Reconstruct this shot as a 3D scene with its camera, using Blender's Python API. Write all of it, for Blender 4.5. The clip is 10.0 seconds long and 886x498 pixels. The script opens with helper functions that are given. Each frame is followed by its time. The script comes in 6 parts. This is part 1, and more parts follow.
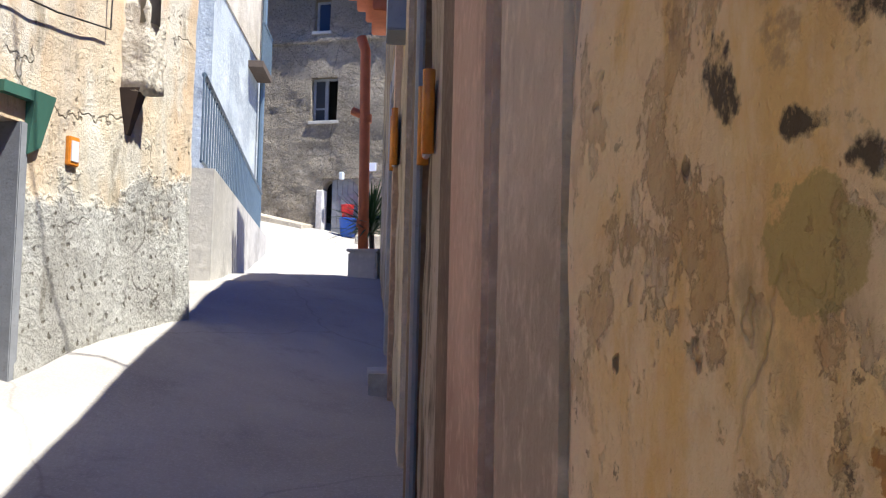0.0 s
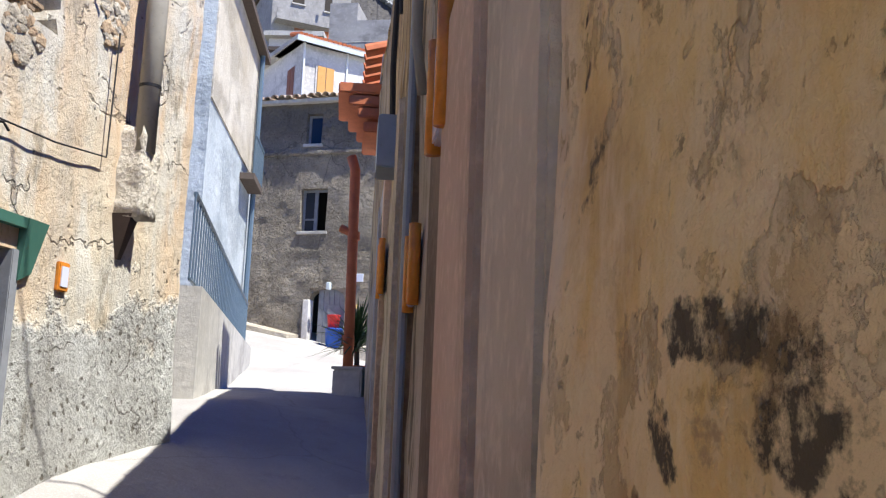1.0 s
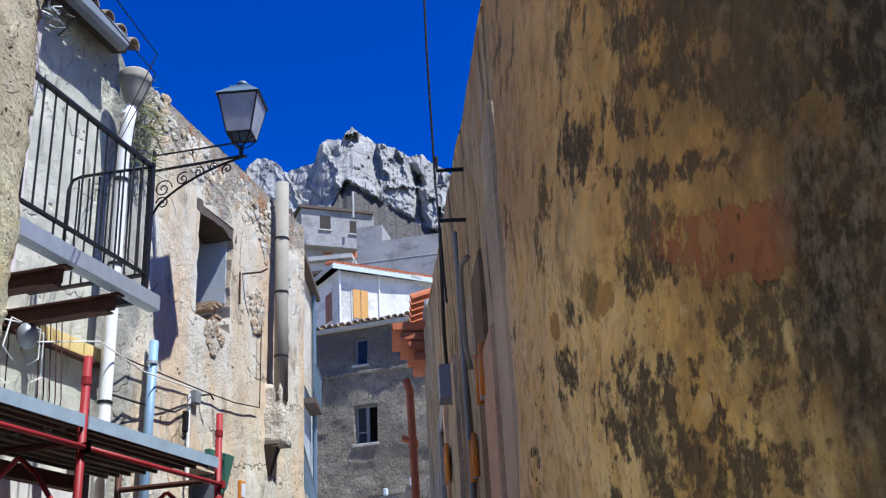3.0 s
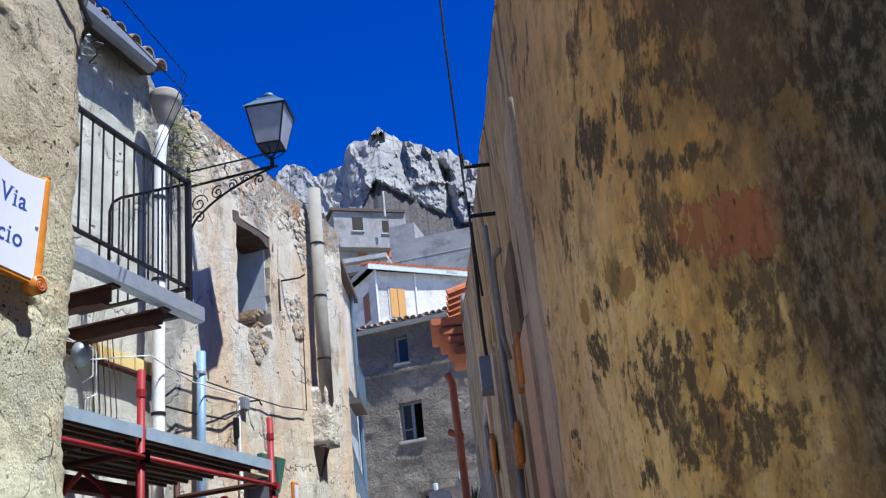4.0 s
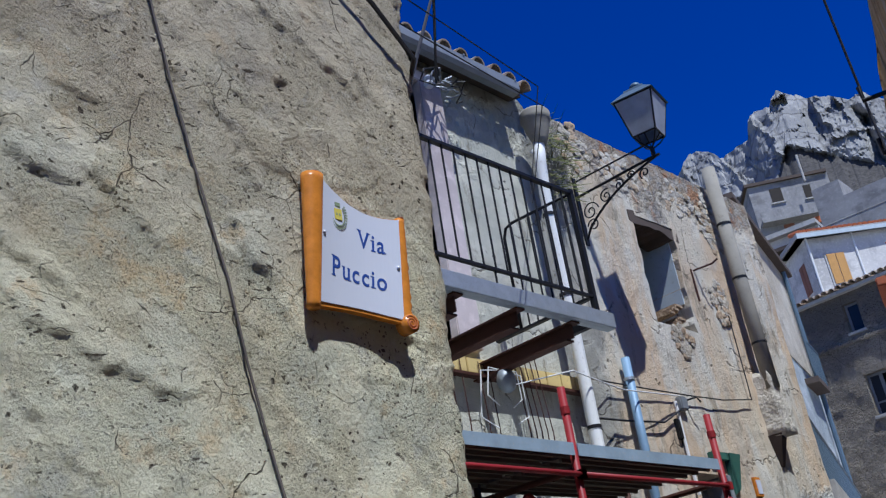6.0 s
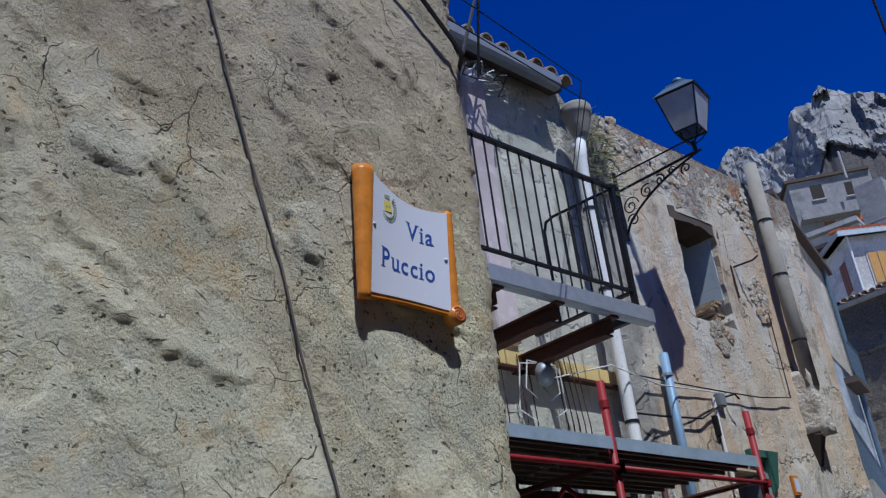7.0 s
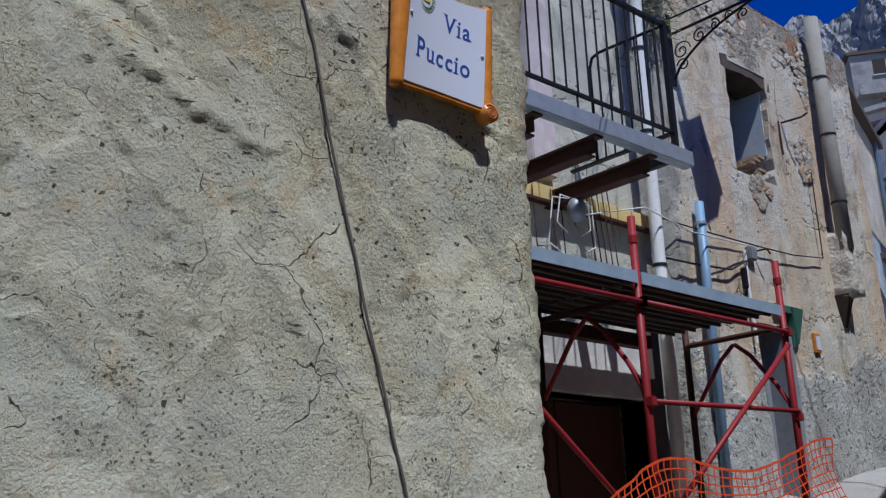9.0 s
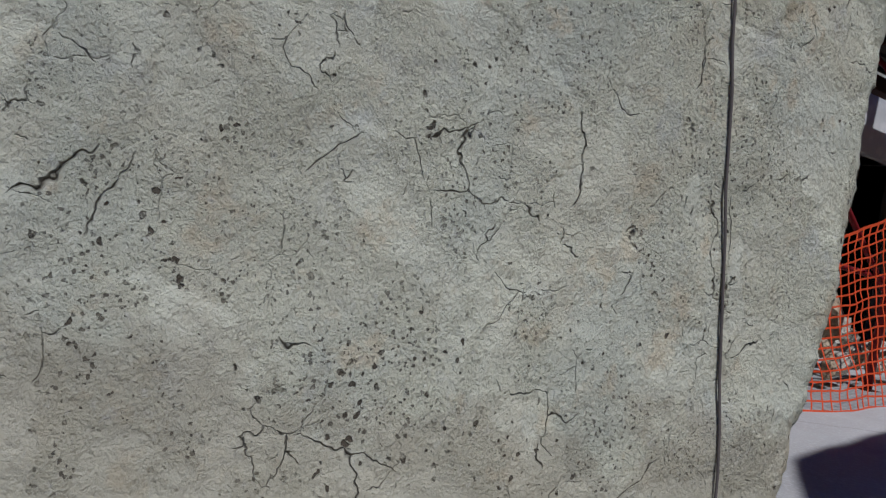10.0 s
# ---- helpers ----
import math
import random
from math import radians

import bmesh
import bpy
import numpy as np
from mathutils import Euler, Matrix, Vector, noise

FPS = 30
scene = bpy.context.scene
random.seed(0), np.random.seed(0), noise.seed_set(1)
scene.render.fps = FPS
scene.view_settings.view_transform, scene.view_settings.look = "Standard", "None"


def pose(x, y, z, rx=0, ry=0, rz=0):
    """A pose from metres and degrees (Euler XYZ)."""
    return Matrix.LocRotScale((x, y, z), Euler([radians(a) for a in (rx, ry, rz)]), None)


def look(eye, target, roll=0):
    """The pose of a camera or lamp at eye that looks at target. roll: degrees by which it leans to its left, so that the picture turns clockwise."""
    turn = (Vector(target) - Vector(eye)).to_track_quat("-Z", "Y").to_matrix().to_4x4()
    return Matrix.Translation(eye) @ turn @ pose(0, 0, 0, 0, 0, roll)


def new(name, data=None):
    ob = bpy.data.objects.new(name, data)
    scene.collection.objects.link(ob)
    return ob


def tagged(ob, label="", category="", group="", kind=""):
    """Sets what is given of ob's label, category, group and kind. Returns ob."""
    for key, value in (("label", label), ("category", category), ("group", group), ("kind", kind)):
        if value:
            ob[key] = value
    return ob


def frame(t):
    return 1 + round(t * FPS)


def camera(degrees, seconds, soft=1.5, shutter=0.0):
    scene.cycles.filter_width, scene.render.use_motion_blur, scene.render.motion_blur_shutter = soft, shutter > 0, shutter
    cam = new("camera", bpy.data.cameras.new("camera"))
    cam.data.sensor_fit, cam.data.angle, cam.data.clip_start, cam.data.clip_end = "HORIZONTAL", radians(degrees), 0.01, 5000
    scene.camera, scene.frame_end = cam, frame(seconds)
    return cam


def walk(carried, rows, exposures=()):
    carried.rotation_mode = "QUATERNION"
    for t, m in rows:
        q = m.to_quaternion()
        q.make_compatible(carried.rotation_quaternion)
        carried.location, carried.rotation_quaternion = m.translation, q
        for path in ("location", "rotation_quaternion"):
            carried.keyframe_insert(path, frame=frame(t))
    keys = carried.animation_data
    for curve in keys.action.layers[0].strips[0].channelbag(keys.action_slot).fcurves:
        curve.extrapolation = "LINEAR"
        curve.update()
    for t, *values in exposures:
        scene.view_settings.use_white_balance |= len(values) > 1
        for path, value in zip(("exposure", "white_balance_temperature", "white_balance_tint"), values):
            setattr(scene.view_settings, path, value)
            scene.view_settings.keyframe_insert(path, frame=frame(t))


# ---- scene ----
cam = camera(48.77, 10.0, soft=1.25)
ROWS = [
    (0, -0.799, 3.418, 1.939, 94.06, 13.15, 1.26),
    (0.5, -0.845, 3.580, 2.060, 94.45, 12.56, 1.26),
    (1, -0.771, 3.321, 2.101, 100.28, 12.55, 2.11),
    (1.5, -0.458, 2.057, 2.085, 102.92, 13.95, -1.89),
    (2, -0.203, 0.985, 1.780, 107.40, 15.28, -0.73),
    (2.5, -0.054, -0.196, 1.445, 109.97, 14.48, -2.71),
    (2.7, -0.040, -0.280, 1.430, 110.97, 14.50, -3.00),
    (3.8, 0.081, -0.380, 1.365, 112.69, 13.92, -5.76),
    (4, 0.047, -0.450, 1.363, 111.73, 16.38, -6.57),
    (4.5, 0.083, -0.239, 1.357, 110.36, 27.95, -8.64),
    (5, 0.065, -0.072, 1.404, 111.03, 35.01, -7.38),
    (5.5, 0.058, -0.060, 1.440, 113.54, 40.90, -8.78),
    (6.8, 0.089, -0.146, 1.403, 115.51, 43.67, -8.46),
    (7, 0.071, -0.149, 1.412, 114.98, 44.92, -7.20),
    (7.5, 0.067, -0.138, 1.408, 113.63, 44.20, -6.22),
    (8, 0.050, -0.122, 1.388, 112.40, 44.27, -4.67),
    (8.5, 0.032, -0.063, 1.338, 109.40, 42.75, -4.43),
    (9, 0.025, -0.078, 1.241, 106.53, 48.13, -1.99),
    (9.2, 0.034, -0.142, 1.158, 104.88, 52.71, -0.62),
    (9.3, -0.033, -0.105, 1.209, 102.54, 54.73, 1.43),
    (9.5, -0.072, -0.119, 1.222, 96.17, 56.81, 4.53),
    (9.7, -0.205, -0.140, 0.974, 94.79, 56.99, 7.77),
    (9.8, -0.377, -0.217, 0.916, 92.21, 54.24, 10.25),
    (10, -0.368, -0.229, 0.790, 91.08, 57.20, 12.34),
]


def seat(x, y, z, rx, rz, roll):
    return pose(x, y, z, rx, 0, rz) @ pose(0, 0, 0, 0, 0, roll)


EXPOSURES = [(0.0, 1.3, 6200, 8), (0.5, 1.3, 6150, 8), (1.0, 1.1, 6100, 8), (1.5, 0.92, 6000, 9), (2.0, 0.82, 5800, 8), (2.7, 0.82, 5600, 7), (3.8, 0.82, 5600, 7), (4.5, 0.78, 5550, 7), (5.0, 0.6, 5450, 8), (5.5, 0.32, 5350, 8), (7.0, -0.22, 5300, 9), (9.0, -0.26, 5300, 10), (10.0, -0.42, 5250, 12)]
walk(cam, [(t, seat(*r)) for t, *r in ROWS], EXPOSURES)

# ---- world and sun ----
SUN = Vector((0.46, -0.15, 0.875)).normalized()
world = bpy.data.worlds.new("sky_world")
scene.world = world
world.use_nodes = True
wn = world.node_tree.nodes
wl = world.node_tree.links
sky = wn.new("ShaderNodeTexSky")
sky.sky_type = "NISHITA"
sky.sun_disc = False
sky.sun_elevation = math.asin(SUN.z)
sky.sun_rotation = math.atan2(SUN.x, SUN.y)
sky.altitude = 1800
sky.air_density = 1.0
sky.dust_density = 0.2
sky.ozone_density = 2.0
deep = wn.new("ShaderNodeHueSaturation")
deep.inputs["Saturation"].default_value = 1.85
deep.inputs["Hue"].default_value = 0.527
deep.inputs["Value"].default_value = 1.34
wl.new(sky.outputs["Color"], deep.inputs["Color"])
wl.new(deep.outputs["Color"], wn["Background"].inputs["Color"])
wn["Background"].inputs["Strength"].default_value = 0.072
sun_data = bpy.data.lights.new("sun", "SUN")
sun_data.energy = 5.0
sun_data.angle = radians(0.6)
sun_data.color = (1.0, 0.94, 0.84)
sun_ob = new("sun", sun_data)
sun_ob.matrix_world = look((0, 0, 40), Vector((0, 0, 40)) - SUN)


# ---- materials ----
class Mat:
    """A small builder of node materials in world coordinates."""

    def __init__(self, name, rough=0.85, metal=0.0, local=False):
        self.m = bpy.data.materials.new(name)
        self.m.use_nodes = True
        self.t = self.m.node_tree
        self.b = self.t.nodes["Principled BSDF"]
        self.b.inputs["Roughness"].default_value = rough
        self.b.inputs["Metallic"].default_value = metal
        self.b.inputs["Specular IOR Level"].default_value = 0.3
        if local:
            self.pos = self.n("ShaderNodeTexCoord").outputs["Object"]
        else:
            self.pos = self.n("ShaderNodeNewGeometry").outputs["Position"]
        self.height = None

    def n(self, kind, **values):
        node = self.t.nodes.new(kind)
        for key, value in values.items():
            node.inputs[key].default_value = value
        return node

    def link(self, a, b):
        self.t.links.new(a, b)

    def stretched(self, sx, sy, sz, turn=0.0):
        node = self.n("ShaderNodeMapping")
        node.inputs["Scale"].default_value = (sx, sy, sz)
        node.inputs["Rotation"].default_value = (0, 0, turn)
        self.link(self.pos, node.inputs["Vector"])
        return node.outputs["Vector"]

    def bent(self, amount, scale):
        nz = self.n("ShaderNodeTexNoise", Scale=scale, Detail=4.0)
        self.link(self.pos, nz.inputs["Vector"])
        sub = self.n("ShaderNodeVectorMath")
        sub.operation = "SUBTRACT"
        sub.inputs[1].default_value = (0.5, 0.5, 0.5)
        self.link(nz.outputs["Color"], sub.inputs[0])
        mul = self.n("ShaderNodeVectorMath")
        mul.operation = "MULTIPLY_ADD"
        mul.inputs[1].default_value = (amount,) * 3
        self.link(sub.outputs[0], mul.inputs[0])
        self.link(self.pos, mul.inputs[2])
        return mul.outputs[0]

    def noise(self, scale, detail=6.0, rough=0.6, vec=None):
        node = self.n("ShaderNodeTexNoise", Scale=scale, Detail=detail, Roughness=rough)
        self.link(vec or self.pos, node.inputs["Vector"])
        return node.outputs["Fac"]

    def cells(self, scale, feature="F1", vec=None, out="Distance"):
        node = self.n("ShaderNodeTexVoronoi", Scale=scale)
        node.feature = feature
        self.link(vec or self.pos, node.inputs["Vector"])
        return node.outputs[out]

    def band(self, value, lo, hi, a=0.0, b=1.0):
        node = self.n("ShaderNodeMapRange")
        node.inputs["From Min"].default_value = lo
        node.inputs["From Max"].default_value = hi
        node.inputs["To Min"].default_value = a
        node.inputs["To Max"].default_value = b
        self.link(value, node.inputs["Value"])
        return node.outputs["Result"]

    def maths(self, op, a, b):
        node = self.n("ShaderNodeMath")
        node.operation = op
        for k, v in enumerate((a, b)):
            if isinstance(v, (int, float)):
                node.inputs[k].default_value = v
            else:
                self.link(v, node.inputs[k])
        return node.outputs[0]

    def mix(self, fac, a, b, blend="MIX"):
        node = self.n("ShaderNodeMix")
        node.data_type = "RGBA"
        node.blend_type = blend
        if isinstance(fac, (int, float)):
            node.inputs["Factor"].default_value = fac
        else:
            self.link(fac, node.inputs["Factor"])
        for k, v in ((6, a), (7, b)):
            if isinstance(v, tuple):
                node.inputs[k].default_value = (*v, 1)
            else:
                self.link(v, node.inputs[k])
        return node.outputs[2]

    def colour(self, c):
        if isinstance(c, tuple):
            self.b.inputs["Base Color"].default_value = (*c, 1)
        else:
            self.link(c, self.b.inputs["Base Color"])
        return self

    def relief(self, h, strength=0.5, distance=0.02):
        node = self.n("ShaderNodeBump", Strength=strength, Distance=distance)
        self.link(h, node.inputs["Height"])
        if self.height is not None:
            self.link(self.height, node.inputs["Normal"])
        self.height = node.outputs["Normal"]
        self.link(self.height, self.b.inputs["Normal"])
        return self

    def z(self):
        node = self.n("ShaderNodeSeparateXYZ")
        self.link(self.pos, node.inputs[0])
        return node.outputs["Z"]

    def along(self, axis):
        node = self.n("ShaderNodeSeparateXYZ")
        self.link(self.pos, node.inputs[0])
        return node.outputs[axis]


def plain(name, col, rough=0.6, metal=0.0, vary=0.25, scale=9.0, bump=0.15, dirt=(0.1, 0.08, 0.06), amount=0.35):
    """Paint, metal or wood with wear at two scales."""
    m = Mat(name, rough, metal)
    c = m.mix(m.band(m.noise(scale), 0.35, 0.7, 0, vary), col, tuple(v * 0.55 for v in col))
    c = m.mix(m.band(m.noise(scale * 5), 0.58, 0.72, 0, amount), c, dirt)
    m.colour(c).relief(m.noise(scale * 8), bump, 0.004)
    return m.m


def near_plaster():
    """Trowelled greenish-beige render: pale smooth smears over gritty ground, pits, slits and cracks."""
    m = Mat("trowelled_plaster", 0.95)
    smear_at = m.n("ShaderNodeAttribute")
    smear_at.attribute_name = "smear"
    tone_at = m.n("ShaderNodeAttribute")
    tone_at.attribute_name = "tone"
    tone = tone_at.outputs["Fac"]
    worn = m.band(m.noise(8.0, 9, 0.7), 0.3, 0.7, -0.75, 0.75)
    smooth = m.band(m.maths("ADD", smear_at.outputs["Fac"], worn), 0.2, 0.8)
    coarse = m.band(smooth, 0, 1, 1, 0)
    # gritty ground, then the smears, each with its own tint
    c = m.mix(m.band(m.noise(1.5, 7, 0.62), 0.38, 0.62), (0.655, 0.59, 0.40), (0.755, 0.71, 0.50))
    c = m.mix(m.band(m.noise(4.0, 8, 0.66), 0.50, 0.64, 0, 0.5), c, (0.60, 0.48, 0.30))
    pale = m.mix(tone, (0.59, 0.565, 0.44), (0.73, 0.71, 0.57))
    pale = m.mix(m.band(m.noise(3.1, 7, 0.65), 0.48, 0.64, 0, 0.6), pale, (0.70, 0.61, 0.42))
    c = m.mix(m.maths("MULTIPLY", smooth, m.band(m.noise(1.9, 6, 0.62), 0.38, 0.62, 0.1, 0.6)), c, pale)
    c = m.mix(m.band(m.noise(2.3, 6), 0.50, 0.64, 0, 0.5), c, (0.53, 0.55, 0.45))
    c = m.mix(m.band(m.noise(5.4, 6, 0.65), 0.57, 0.68, 0, 0.45), c, (0.52, 0.52, 0.50))
    c = m.mix(m.band(m.noise(6.3, 7, 0.68), 0.56, 0.66, 0, 0.65), c, (0.66, 0.48, 0.25))
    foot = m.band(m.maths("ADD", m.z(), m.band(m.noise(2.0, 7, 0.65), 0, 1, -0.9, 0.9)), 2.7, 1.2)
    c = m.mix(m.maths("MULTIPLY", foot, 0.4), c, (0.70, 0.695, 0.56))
    crown = m.band(m.maths("ADD", m.z(), m.band(m.noise(1.7, 7, 0.65), 0, 1, -1.0, 1.0)), 2.4, 3.4)
    c = m.mix(m.maths("MULTIPLY", crown, 0.7), c, (0.41, 0.34, 0.245))
    damp = m.band(m.maths("ADD", m.z(), m.band(m.noise(3.0, 7, 0.65), 0, 1, -0.45, 0.45)), 0.55, 0.45)
    c = m.mix(m.maths("MULTIPLY", damp, 0.55), c, (0.44, 0.38, 0.27))
    grit = m.noise(46, 8, 0.72)
    c = m.mix(m.maths("MULTIPLY", m.band(grit, 0.52, 0.68, 0, 0.22), coarse), c, (0.36, 0.30, 0.20))
    c = m.mix(m.maths("MULTIPLY", m.band(m.noise(26, 8, 0.7), 0.56, 0.68, 0, 0.4), coarse), c, (0.76, 0.73, 0.64))

    def holes(scale, bend, start, size, where):
        """Single pits of many sizes."""
        sep = m.n("ShaderNodeSeparateColor")
        vec = m.bent(bend, scale * 0.9)
        m.link(m.cells(scale, "F1", vec, "Color"), sep.inputs[0])
        rim = m.band(sep.outputs[0], start, 1.0, 0.0, size)
        return m.maths("MULTIPLY", m.band(m.maths("SUBTRACT", m.cells(scale, "F1", vec), rim), -0.10, 0.0, 1, 0), where)

    cluster = m.band(m.noise(3.4, 7, 0.68), 0.46, 0.54)
    pit = holes(46, 0.03, 0.70, 0.42, cluster)
    fine_pit = holes(84, 0.02, 0.45, 0.48, m.maths("MULTIPLY", m.band(coarse, 0, 1, 0.08, 1.0), m.band(m.noise(2.2, 6, 0.66), 0.42, 0.55, 0.3, 1.0)))
    flat = m.n("ShaderNodeMapping")
    flat.inputs["Rotation"].default_value = (-0.75, 0, 0)
    flat.inputs["Scale"].default_value = (1, 0.45, 1.7)
    m.link(m.bent(0.07, 8), flat.inputs["Vector"])
    slit = m.band(m.noise(26, 5, 0.6, flat.outputs["Vector"]), 0.64, 0.665)
    slit = m.maths("MULTIPLY", slit, m.maths("MULTIPLY", m.band(m.noise(2.9, 6, 0.66), 0.47, 0.55), m.band(m.z(), 1.3, 1.9)))
    # branching shrinkage cracks that fade out and start again
    crack = m.band(m.cells(3.0, "DISTANCE_TO_EDGE", m.bent(0.22, 4.2)), 0.0, 0.0075, 1, 0)
    crack = m.maths("MULTIPLY", crack, m.band(m.noise(3.0, 6, 0.6), 0.53, 0.58))
    thin = m.band(m.cells(6.5, "DISTANCE_TO_EDGE", m.bent(0.11, 8.0)), 0.0, 0.011, 1, 0)
    thin = m.maths("MULTIPLY", thin, m.band(m.noise(5.7, 7, 0.62), 0.55, 0.59, 0, 0.75))
    thin = m.maths("MULTIPLY", thin, m.band(smooth, 0, 1, 0.25, 1))
    dark = m.maths("MAXIMUM", crack, m.maths("MAXIMUM", pit, m.maths("MAXIMUM", slit, thin)))
    c = m.mix(m.maths("MULTIPLY", m.maths("MAXIMUM", dark, m.maths("MULTIPLY", fine_pit, 0.8)), 0.92), c, (0.07, 0.05, 0.032))
    m.colour(c)
    m.relief(smooth, 0.7, 0.006)
    m.relief(m.noise(9, 9, 0.66), 0.7, 0.035)
    m.relief(m.maths("MULTIPLY", m.maths("MULTIPLY", grit, m.band(coarse, 0, 1, 0.55, 1.0)), m.band(m.z(), 0.9, 1.9, 0.5, 1.0)), 1.0, 0.026)
    m.relief(m.maths("MULTIPLY", m.noise(85, 4, 0.6), m.band(coarse, 0, 1, 0.5, 1.0)), 0.7, 0.009)
    m.relief(m.band(m.maths("MAXIMUM", dark, fine_pit), 0, 1, 1, 0), 1.0, 0.022)
    return m.m


def ochre_plaster():
    """Yellow limewash with black mould, brown scars and grey peeled bands."""
    m = Mat("ochre_plaster", 0.92)
    tall = m.stretched(1, 1, 0.5)
    long = m.stretched(1, 0.7, 1)
    edge = m.noise(13, 9, 0.66, long)
    soft = m.noise(3.2, 8, 0.62)
    ys, zs = m.along("Y"), m.z()

    def blotch(s, z, rs, rz, tilt=0.0, ragged=1.5):
        """A stain with ragged edges at a place on the wall."""
        du = m.maths("MULTIPLY", m.maths("SUBTRACT", ys, 0.127 + 0.956 * s), 1 / rs)
        dv = m.maths("SUBTRACT", zs, z)
        tilt = 0.4 * tilt + 0.8 * (z - 1.4) / (s + 0.2)
        if tilt:
            dv = m.maths("SUBTRACT", dv, m.maths("MULTIPLY", m.maths("SUBTRACT", ys, 0.127 + 0.956 * s), tilt))
        dv = m.maths("MULTIPLY", dv, 1 / rz)
        d = m.maths("SQRT", m.maths("ADD", m.maths("MULTIPLY", du, du), m.maths("MULTIPLY", dv, dv)), 0.0)
        return m.maths("ADD", d, m.band(edge, 0.25, 0.75, -ragged * 0.5, ragged * 0.5))

    c = m.mix(m.band(m.noise(1.6, 7, 0.6), 0.4, 0.62), (0.69, 0.44, 0.125), (0.76, 0.56, 0.23))
    c = m.mix(m.band(m.noise(5.2, 8, 0.65, long), 0.48, 0.62, 0, 0.8), c, (0.46, 0.275, 0.095))
    c = m.mix(m.band(m.noise(9.5, 9, 0.68, long), 0.54, 0.64, 0, 0.7), c, (0.72, 0.58, 0.33))
    c = m.mix(m.band(m.noise(15, 8, 0.65, long), 0.60, 0.66, 0, 0.75), c, (0.27, 0.16, 0.06))
    # grey flaking limewash at the far end
    end = m.band(m.maths("ADD", ys, m.band(m.noise(3.0, 7, 0.62, tall), 0, 1, -0.25, 0.25)), 4.40, 4.48)
    c = m.mix(m.maths("MULTIPLY", end, 0.75), c, (0.66, 0.58, 0.48))
    flake = m.band(m.noise(11, 9, 0.64, m.stretched(1, 0.55, 0.6)), 0.59, 0.61)
    c = m.mix(m.maths("MULTIPLY", flake, m.band(ys, 2.0, 3.4, 0.25, 0.7)), c, (0.19, 0.14, 0.075))
    # chalky limewash beyond the near end
    chalk = m.maths("MULTIPLY", m.band(ys, 1.6, 3.0), m.band(m.noise(6.5, 9, 0.68, tall), 0.42, 0.55, 0.2, 0.75))
    c = m.mix(chalk, c, (0.78, 0.62, 0.37))
    # rain-browned head of the wall and the near corner
    head = m.maths("SUBTRACT", zs, m.maths("MULTIPLY", ys, 0.42))
    head = m.band(m.maths("ADD", head, m.band(soft, 0.2, 0.8, -0.3, 0.3)), 1.3, 1.6)
    c = m.mix(m.maths("MULTIPLY", head, 0.5), c, m.mix(m.band(m.noise(9, 9, 0.68, long), 0.47, 0.57), (0.38, 0.185, 0.06), (0.15, 0.095, 0.045)))
    # scars where the coat has come off
    scar = m.band(blotch(1.20, 2.0, 0.36, 0.075, 0.14, 1.6), 0.95, 0.9)
    c = m.mix(scar, c, (0.30, 0.115, 0.05))
    tan = m.band(blotch(2.27, 2.28, 0.19, 0.07, 0.3, 1.6), 0.95, 0.9)
    tan = m.maths("MAXIMUM", tan, m.band(blotch(2.98, 2.42, 0.09, 0.055, 0.0, 1.1), 0.95, 0.9))
    c = m.mix(tan, c, (0.40, 0.235, 0.075))
    pale = m.band(blotch(4.0, 1.985, 0.05, 0.042, -0.3, 1.5), 0.95, 0.85, 0, 0.8)
    c = m.mix(pale, c, (0.38, 0.30, 0.10))
    low = m.band(blotch(3.86, 1.865, 0.07, 0.03, 0.0, 1.2), 0.95, 0.9)
    c = m.mix(low, c, (0.46, 0.24, 0.07))
    # mould in clumps
    spots = None
    for s, z, rs, rz, tilt in ((1.9, 1.86, 0.42, 0.14, 0.1), (1.12, 1.84, 0.22, 0.13, 0.1), (1.0, 2.2, 0.36, 0.07, 0.15), (0.85, 2.07, 0.34, 0.06, 0.2), (1.05, 2.36, 0.42, 0.09, 0.2), (0.75, 2.28, 0.3, 0.14, 0.1), (1.9, 2.2, 0.16, 0.05, 0.5), (1.75, 2.55, 0.25, 0.05, 0.2), (1.3, 1.66, 0.2, 0.06, 0.0), (2.9, 2.24, 0.2, 0.09, 0.2), (2.65, 2.36, 0.12, 0.05, 0.3), (3.1, 2.2, 0.06, 0.045, 0.0), (3.9, 2.10, 0.09, 0.03, 0.0), (4.12, 2.09, 0.03, 0.025, 0.5), (4.0, 2.045, 0.05, 0.010, 0.0), (2.3, 2.75, 0.3, 0.12, 0.0), (1.5, 2.28, 0.3, 0.03, 0.15), (1.35, 2.42, 0.3, 0.03, 0.1), (1.6, 2.12, 0.1, 0.04, 0.6), (1.5, 2.62, 0.4, 0.05, 0.1), (2.35, 1.72, 0.12, 0.05, 0.0), (3.98, 2.16, 0.12, 0.02, 0.0), (3.95, 2.02, 0.03, 0.012, 0.3), (4.05, 1.75, 0.03, 0.012, 0.0)):
        b = m.band(blotch(s, z, rs, rz, tilt, 3.0), 1.0, 0.6)
        spots = b if spots is None else m.maths("MAXIMUM", spots, b)
    speck = m.band(m.noise(20, 10, 0.75), 0.36, 0.48)
    spots = m.maths("MULTIPLY", spots, m.band(scar, 0, 1, 1, 0.25))
    mould = m.maths("MULTIPLY", spots, speck)
    c = m.mix(m.maths("MULTIPLY", mould, 0.93), c, (0.042, 0.035, 0.021))
